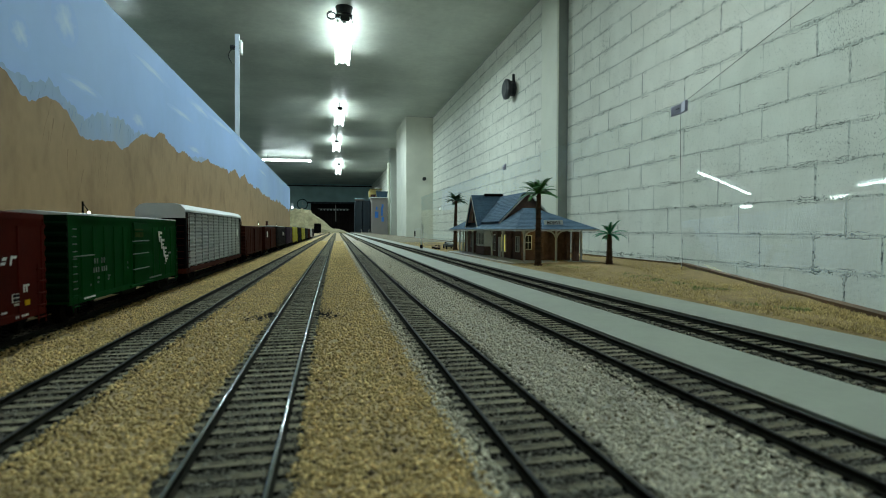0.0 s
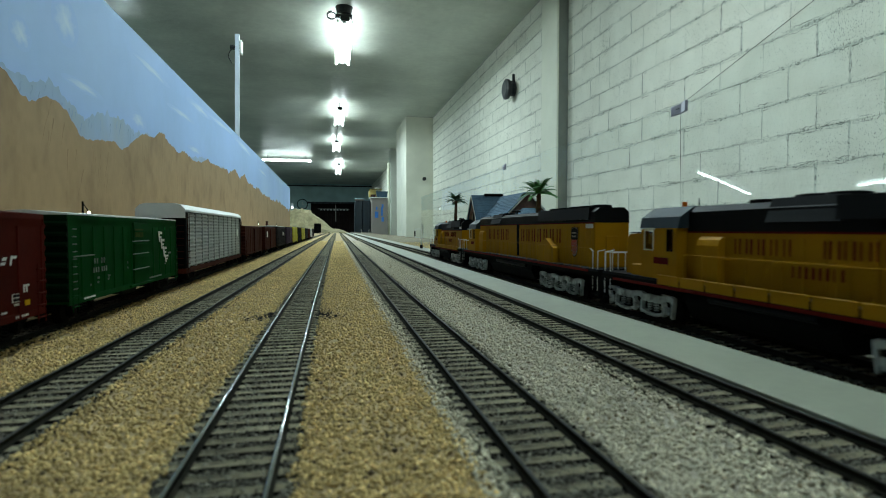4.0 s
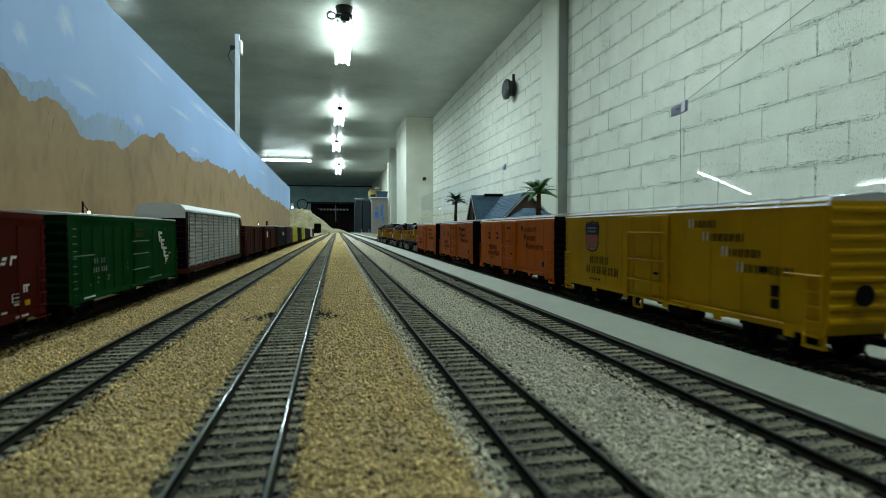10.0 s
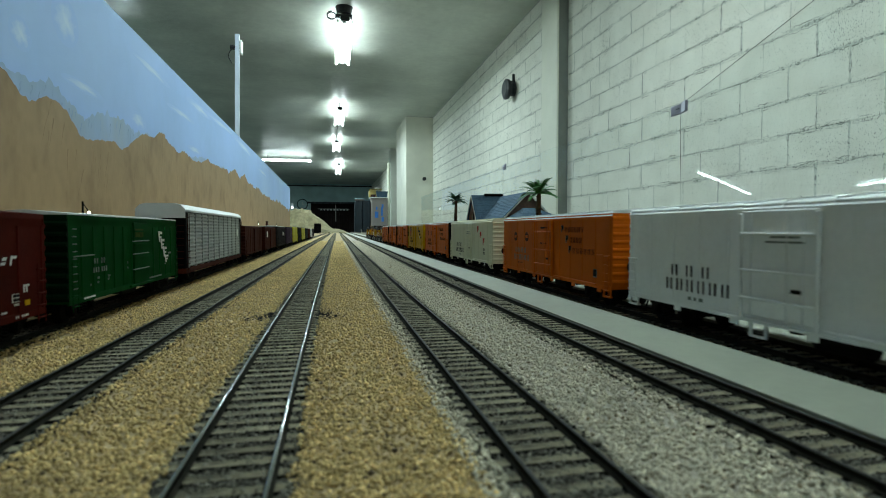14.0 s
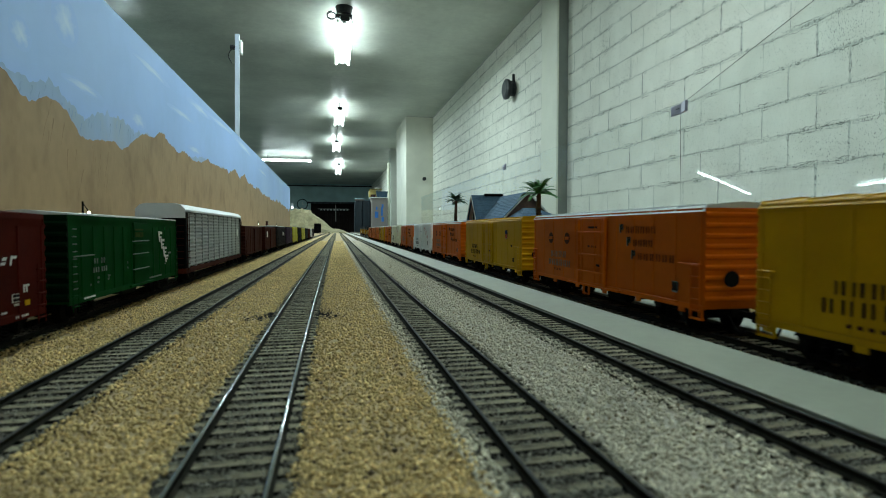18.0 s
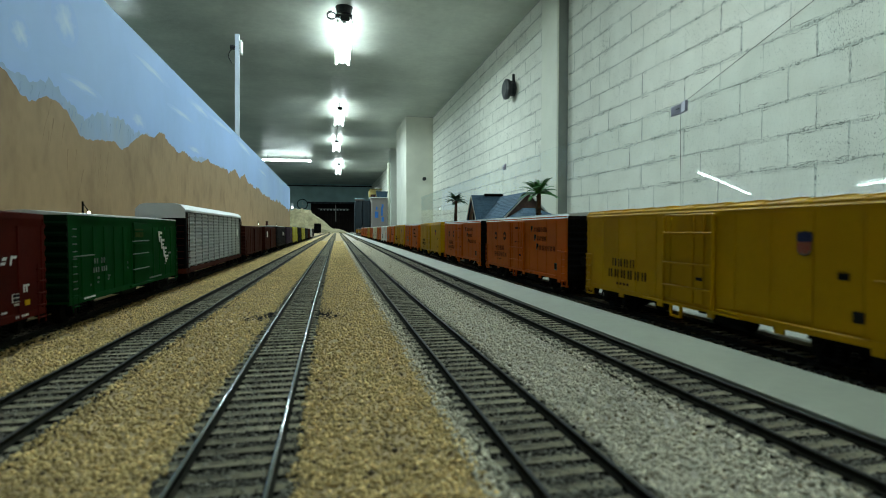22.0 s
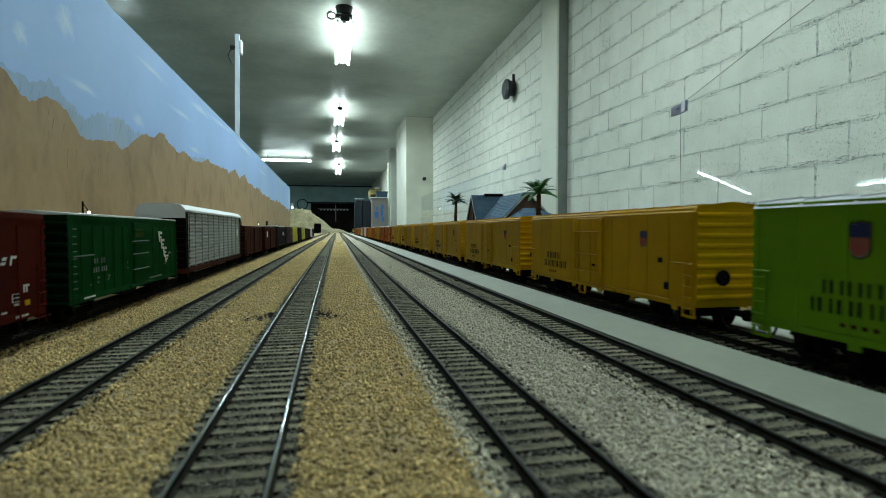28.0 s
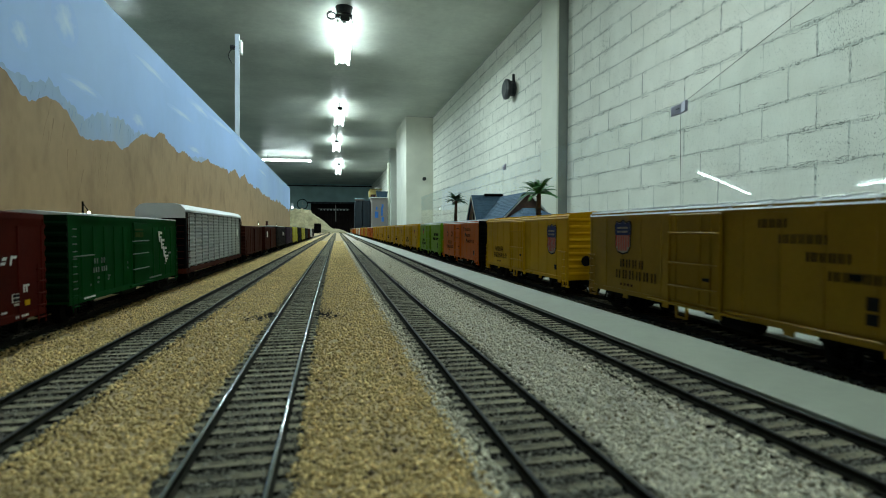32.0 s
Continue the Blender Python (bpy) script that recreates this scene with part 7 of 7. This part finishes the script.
# ---- the depot, its palms and the platform's small things ----
def depot():
    dp = thing("depot", pose(0.280, 0.837, 0.0), "brown brick railway depot with blue slate roofs and white trim", "depot building")
    part("base_slab", Geo().cbox(-0.060, 0.062, -0.190, 0.195, -0.004, 0.0018, 0.0006), M["column_gray"], dp)
    ez = 0.0434
    # brick body with piers
    part("wall", Geo().box(-0.026, 0.040, -0.140, 0.170, 0.0018, ez - 0.002), M["brick"], dp)
    for y in (-0.140, -0.098, -0.03, 0.105, 0.168):
        part("pier", Geo().cbox(-0.0295, -0.024, y - 0.003, y + 0.003, 0.0018, ez - 0.003, 0.0004), M["brick"], dp)
    for x in (-0.026, 0.006, 0.039):
        part("pier", Geo().cbox(x - 0.003, x + 0.003, -0.1435, -0.139, 0.0018, ez - 0.003, 0.0004), M["brick"], dp)
    part("corner_column", Geo().cbox(0.031, 0.039, -0.177, -0.169, 0.0018, ez - 0.003, 0.0006), M["brick"], dp)

    def window(name, face, a, z0, w, h, lit=False, sash=True):
        """A sash window in a wall; face 'w' looks west, 's' south."""
        def b(u0, u1, z0_, z1_, d0, d1):
            g = Geo()
            if face[0] == "w":
                xx = face[1]
                g.box(xx - d1, xx - d0, u0, u1, z0_, z1_)
            else:
                yy = face[1]
                g.box(u0, u1, yy - d1, yy - d0, z0_, z1_)
            return g
        fr = Geo()
        t = 0.0011
        for q in (b(a, a + t, z0, z0 + h, 0, 0.0014), b(a + w - t, a + w, z0, z0 + h, 0, 0.0014), b(a, a + w, z0, z0 + t, 0, 0.0018), b(a, a + w, z0 + h - t, z0 + h, 0, 0.0014),
                  b(a, a + w, z0 + h * 0.5 - 0.0004, z0 + h * 0.5 + 0.0004, 0, 0.0012), b(a + w * 0.5 - 0.0003, a + w * 0.5 + 0.0003, z0, z0 + h, 0, 0.0010)):
            fr.add(q.v, q.f)
        win = part(name, fr, M["trim_white"], dp)
        part("pane", b(a + t, a + w - t, z0 + t, z0 + h - t, -0.0002, 0.0004), M["window_lit"] if lit else M["glass_dark"], win)
    window("window", ("w", -0.026), -0.070, 0.010, 0.022, 0.026, lit=True)
    window("window", ("w", -0.026), -0.128, 0.012, 0.014, 0.022)
    window("window", ("w", -0.026), 0.120, 0.012, 0.014, 0.022)
    window("window", ("w", -0.026), -0.022, 0.010, 0.012, 0.026)
    window("window", ("s", -0.140), -0.024, 0.016, 0.011, 0.020)
    part("doorway", Geo().box(-0.0275, -0.026, -0.045, -0.034, 0.0018, 0.032), M["trim_white"], dp)
    # ticket bay
    part("bay", Geo().prism([(-0.026, 0.000), (-0.037, 0.010), (-0.037, 0.058), (-0.026, 0.068)], 0.0018, 0.016, "z"), M["brick"], dp)
    part("bay_frame", Geo().prism([(-0.026, 0.000), (-0.0365, 0.010), (-0.0365, 0.058), (-0.026, 0.068)], 0.016, 0.041, "z"), M["trim_white"], dp)
    for a in (0.012, 0.028, 0.044):
        window("bay_window", ("w", -0.0368), a, 0.018, 0.013, 0.020)
    # posts with curved brackets under the eaves
    posts = [(-0.0365, y) for y in (-0.174, -0.086, -0.030, 0.085, 0.125, 0.155, 0.182)] + [(0.0075, -0.174), (0.0425, -0.174), (0.0425, 0.182)]
    for x, y in posts:
        p = part("post", Geo().cbox(x - 0.0013, x + 0.0013, y - 0.0013, y + 0.0013, 0.0018, ez - 0.001, 0.0003), M["trim_white"], dp)
        g = Geo()
        for s in (-1, 1):
            last = None
            for k in range(6):
                a = k / 5 * math.pi / 2
                q = Vector((x, y + s * 0.012 * (1 - math.cos(a)), ez - 0.0135 + 0.0125 * math.sin(a)))
                if last is not None:
                    g.tube(last, q, 0.0011, 6)
                last = q
        if x < 0:
            part("bracket", g, M["wood_trim"], dp)
        if y < -0.17:
            g = Geo()
            for s in ((1,) if x < 0 else (-1,) if x > 0.03 else (-1, 1)):
                last = None
                for k in range(7):
                    a = k / 6 * math.pi / 2
                    q = Vector((x + s * 0.013 * (1 - math.cos(a)), y, ez - 0.0145 + 0.0130 * math.sin(a)))
                    if last is not None:
                        g.tube(last, q, 0.0011, 6)
                    last = q
            part("bracket", g, M["trim_white"], dp)
    # hipped lower roof: fascia, soffit and slate courses
    part("eave_fascia", Geo().box(-0.056, 0.058, -0.195, -0.1935, ez - 0.0022, ez + 0.0004).box(-0.056, 0.058, 0.1935, 0.195, ez - 0.0022, ez + 0.0004)
         .box(-0.056, -0.0545, -0.1935, 0.1935, ez - 0.0022, ez + 0.0004).box(0.0565, 0.058, -0.1935, 0.1935, ez - 0.0022, ez + 0.0004), M["trim_white"], dp)
    part("soffit", Geo().box(-0.0545, 0.0565, -0.1935, 0.1935, ez - 0.0010, ez), M["wood_trim"], dp)
    part("porch_lamp", Geo().box(-0.030, -0.006, -0.165, -0.150, ez - 0.0022, ez - 0.0012), M["ceiling_lit"], dp, "lit yellow porch lamp")

    def courses(name, lo_a, lo_b, hi_b, hi_a, n, proud=0.0007):
        """Slate courses from an eave line up to a ridge line, each lapped over the one below."""
        lo_a, lo_b, hi_a, hi_b = (Vector(p) for p in (lo_a, lo_b, hi_a, hi_b))
        nrm = (lo_b - lo_a).cross(hi_a - lo_a).normalized()
        if nrm.z < 0:
            nrm = -nrm
        for k in range(n):
            t0, t1 = k / n, min(1.0, (k + 1.25) / n)
            a0, b0 = lo_a.lerp(hi_a, t0), lo_b.lerp(hi_b, t0)
            a1, b1 = lo_a.lerp(hi_a, t1), lo_b.lerp(hi_b, t1)
            vs = [a0 + nrm * proud, b0 + nrm * proud, b1 + nrm * proud * 0.15, a1 + nrm * proud * 0.15, a0, b0, b1, a1]
            part(name, Geo().add(vs, [(0, 1, 2, 3), (7, 6, 5, 4), (0, 4, 5, 1), (1, 5, 6, 2), (2, 6, 7, 3), (3, 7, 4, 0)]), M["slate"], dp)
    E = [(-0.056, -0.195, ez), (0.058, -0.195, ez), (0.058, 0.195, ez), (-0.056, 0.195, ez)]
    T = [(-0.006, -0.092, 0.0745), (0.008, -0.092, 0.0745), (0.008, 0.110, 0.0745), (-0.006, 0.110, 0.0745)]
    part("roof_core", Geo().add(E + T, [(3, 2, 1, 0), (4, 5, 6, 7), (0, 1, 5, 4), (1, 2, 6, 5), (2, 3, 7, 6), (3, 0, 4, 7)]), M["slate"], dp)
    for i in range(4):
        j = (i + 1) % 4
        courses("slate_course", E[i], E[j], T[j], T[i], 17, 0.0004)

    def gable(axis, c, half, span0, span1, z_eave, z_top, ends):
        """A steep roof: ridge along an axis, brick ends with white bargeboards."""
        def P(u, v, z):
            return (c + u, v, z) if axis == "y" else (v, c + u, z)
        g = Geo()
        ring = [(-half, z_eave), (half, z_eave), (0, z_top)]
        vs = [P(u, span0 + 0.003, z) for u, z in ring] + [P(u, span1 - 0.003, z) for u, z in ring]
        part("gable_wall", g.add(vs, [(0, 1, 2), (5, 4, 3), (0, 3, 4, 1)]), M["brick"], dp)
        drop = 0.004 * (z_top - z_eave) / half
        for s in (-1, 1):
            lo_a, lo_b = P(s * (half + 0.004), span0, z_eave - drop), P(s * (half + 0.004), span1, z_eave - drop)
            hi_a, hi_b = P(0, span0, z_top), P(0, span1, z_top)
            part("roof_slope", Geo().add([lo_a, lo_b, hi_b, hi_a, *[(p[0], p[1], p[2] + 0.0012) for p in (lo_a, lo_b, hi_b, hi_a)]],
                                         [(0, 1, 2, 3), (7, 6, 5, 4), (0, 4, 5, 1), (1, 5, 6, 2), (2, 6, 7, 3), (3, 7, 4, 0)]), M["slate"], dp)
            up = Vector((0, 0, 0.0012))
            courses("slate_course", Vector(lo_a) + up, Vector(lo_b) + up, Vector(hi_b) + up, Vector(hi_a) + up, 17, 0.0004)
            for v in ends:
                d = -0.0012 if v == span0 else 0.0012
                a, b = P(s * (half + 0.0045), v, z_eave - drop - 0.0006), P(0, v, z_top + 0.001)
                a2, b2 = P(s * (half + 0.0045), v + d, z_eave - drop - 0.0006), P(0, v + d, z_top + 0.001)
                dn = Vector((0, 0, -0.0028))
                vs = [Vector(a), Vector(b), Vector(b2), Vector(a2)]
                vs += [q + dn for q in vs]
                part("bargeboard", Geo().add(vs, [(0, 1, 2, 3), (7, 6, 5, 4), (0, 4, 5, 1), (1, 5, 6, 2), (2, 6, 7, 3), (3, 7, 4, 0)]), M["trim_white"], dp)
    gable("y", 0.001, 0.040, -0.088, 0.10, 0.058, 0.0975, (-0.088,))
    gable("x", 0.043, 0.034, -0.050, 0.052, 0.0545, 0.0995, (-0.050, 0.052))
    part("gable_window", Geo().box(-0.0482, -0.047, 0.038, 0.048, 0.058, 0.070), M["glass_dark"], dp)
    part("ridge_vent", Geo().cbox(-0.028, 0.004, 0.039, 0.047, 0.0990, 0.1035, 0.0012), M["end_black"], dp)
    # station board on the hipped end
    sb = part("station_board", Geo().add([(-0.0095, -0.1755, 0.0487), (0.0165, -0.1755, 0.0487), (0.0165, -0.1735, 0.0557), (-0.0095, -0.1735, 0.0557),
                                          (-0.0095, -0.1745, 0.0484), (0.0165, -0.1745, 0.0484), (0.0165, -0.1725, 0.0554), (-0.0095, -0.1725, 0.0554)],
                                         [(0, 1, 2, 3), (7, 6, 5, 4), (0, 4, 5, 1), (1, 5, 6, 2), (2, 6, 7, 3), (3, 7, 4, 0)]), M["letter_white"], dp, "white station board lettered in black")
    cu = bpy.data.curves.new("station_name", "FONT")
    cu.body, cu.size, cu.align_x, cu.align_y, cu.extrude = "MOJAVE", 0.0052, "CENTER", "CENTER", 0.0001
    cu.offset = 0.00005
    tmp = new("station_name", cu)
    me = bpy.data.meshes.new_from_object(tmp)
    bpy.data.objects.remove(tmp)
    me.materials.clear()
    me.materials.append(M["letter_black"])
    ob = part("lettering", me, None, sb)
    ob.matrix_basis = pose(0.0035, -0.1749, 0.0522, 74)
    return dp


def palm(x, y, height, r, frond_len, count, material, label, lean=0.0, seed=1, lower=0):
    rng = random.Random(seed)
    pm = thing("palm_tree", pose(x, y, 0.0), label, "palm tree", "palms at the depot")
    g = Geo()
    n = max(8, int(height / 0.0028))
    c0 = Vector((0, 0, -0.001))
    for k in range(n):
        t = (k + 1) / n
        c1 = Vector((lean * t * t, 0, height * t))
        rr = r * (1.25 - 0.5 * t)
        g.tube(c0, c1, rr * 0.86, 9, rr * rng.uniform(1.0, 1.18))
        for q in range(5):
            a = rng.uniform(0, 6.28)
            d = Vector((math.cos(a), math.sin(a), 0))
            g.tube(c0.lerp(c1, 0.5) + d * rr * 0.85, c1 + d * rr * 1.35, rr * 0.22, 4, rr * 0.05)
        c0 = c1
    part("trunk", g, M["bark"], pm)
    top = Vector((lean, 0, height))
    for k in range(count):
        a = 2 * math.pi * k / count + rng.uniform(-0.25, 0.25)
        rise = rng.uniform(-0.05, 1.25) if k >= lower else rng.uniform(0.0, 0.2)
        out = Vector((math.cos(a), math.sin(a), 0))
        ln = frond_len * rng.uniform(0.8, 1.1)
        pts = []
        p, tilt = top.copy(), rise
        for i in range(9):
            pts.append(p.copy())
            p = p + (out * math.cos(tilt) + Vector((0, 0, math.sin(tilt)))) * ln / 8
            tilt -= 0.06 + 0.022 * i
        g = Geo()
        side = Vector((-out.y, out.x, 0))
        for i in range(8):
            g.tube(pts[i], pts[i + 1], 0.0003 * (1 - i / 9), 4)
            for s in (-1, 1):
                for h in (0.1, 0.6):
                    b = pts[i].lerp(pts[i + 1], h)
                    w = frond_len * 0.20 * (1 - abs(i - 3.2) / 6.5)
                    tip = b + side * s * w + (pts[i + 1] - pts[i]).normalized() * w * 0.7 + Vector((0, 0, -w * 0.35))
                    e = (pts[i + 1] - pts[i]) * 0.30
                    g.add([b - e, b + e, tip], [(0, 1, 2)])
        part("frond", g, material, pm)


def small_things():
    palm(0.2385, 0.602, 0.0855, 0.0034, 0.0270, 30, M["frond"], "tall palm with rough brown trunk and drooping green fronds", 0.0004, 2)
    palm(0.3285, 0.600, 0.0375, 0.0034, 0.0215, 18, M["frond_blue"], "short thick palm with blue-green fronds", 0.0005, 5, lower=8)
    palm(0.2530, 1.100, 0.1030, 0.0036, 0.0260, 32, M["frond_dark"], "tall thin palm with a dark crown beyond the depot", 0.002, 9)
    sg = thing("crossing_signal", pose(0.2055, 1.245, 0.0), "white framed crossing signal on a post beside the track", "signal")
    part("post", Geo().box(-0.0014, 0.0014, -0.0010, 0.0010, -0.004, 0.0455), M["white_metal"], sg)
    part("frame", Geo().box(-0.0150, -0.001, -0.0006, 0.0006, 0.0435, 0.0455).box(-0.0150, -0.001, -0.0006, 0.0006, 0.0235, 0.0255).box(-0.0150, -0.0132, -0.0006, 0.0006, 0.0255, 0.0435), M["white_metal"], sg)
    part("target", Geo().box(-0.0165, -0.0138, -0.0012, 0.0012, 0.028, 0.040), M["end_black"], sg)
    part("base_box", Geo().cbox(-0.003, 0.003, -0.003, 0.003, -0.001, 0.0075, 0.0004), M["box_dark"], sg)
    for y in (1.150, 1.185):
        bn = thing("platform_bench", pose(0.2250, y, -0.0002), "small brown wooden bench on the pavement", "bench", "platform benches")
        part("seat", Geo().cbox(-0.004, 0.004, -0.012, 0.012, 0.0045, 0.0055, 0.0002), M["fascia"], bn)
        part("backrest", Geo().cbox(0.0034, 0.0042, -0.012, 0.012, 0.0065, 0.0095, 0.0002), M["fascia"], bn)
        for s in (-1, 1):
            part("leg", Geo().box(-0.0035, 0.0042, s * 0.010 - 0.0005, s * 0.010 + 0.0005, 0, 0.0046).box(0.0034, 0.0042, s * 0.010 - 0.0005, s * 0.010 + 0.0005, 0.0046, 0.0066), M["end_black"], bn)
    cart = thing("motor_car", pose(0.2560, 1.175, 0.0010), "small gray open motor car parked beside the depot", "car")
    part("body", Geo().prism([(-0.022, 0.004), (0.022, 0.004), (0.0215, 0.0095), (0.008, 0.0102), (0.006, 0.0112), (-0.010, 0.0112), (-0.021, 0.0095)], -0.009, 0.009, "x"), M["vehicle"], cart)
    part("hood_frame", Geo().box(-0.0085, 0.0085, 0.005, 0.006, 0.010, 0.0155), M["glass_dark"], cart)
    part("folded_top", Geo().cbox(-0.0085, 0.0085, -0.016, -0.010, 0.0105, 0.0145, 0.001), M["letter_white"], cart)
    for sx in (-1, 1):
        for sy in (-0.0145, 0.0145):
            part("wheel", Geo().tube((sx * 0.0075, sy, 0.0038), (sx * 0.0098, sy, 0.0038), 0.0042, 14), M["end_black"], cart)


def motions():
    for ob, back, heading in UNITS:
        rows = []
        for t in range(33):
            y = TRAIN_START + TRAIN_SPEED * t - back
            turn = -math.degrees(math.atan((bend(y + 0.02) - bend(y - 0.02)) / 0.04))
            rows.append((float(t), pose(TRAIN_X + bend(y), y, 0, 0, 0, heading + turn)))
        walk(ob, rows)


ground()
grimy_beds()
hall()
lamps()
far_furniture()
backdrop()
hill()
standing_cars()
depot()
small_things()
train()
acrylic()
stones()
tracks()
motions()
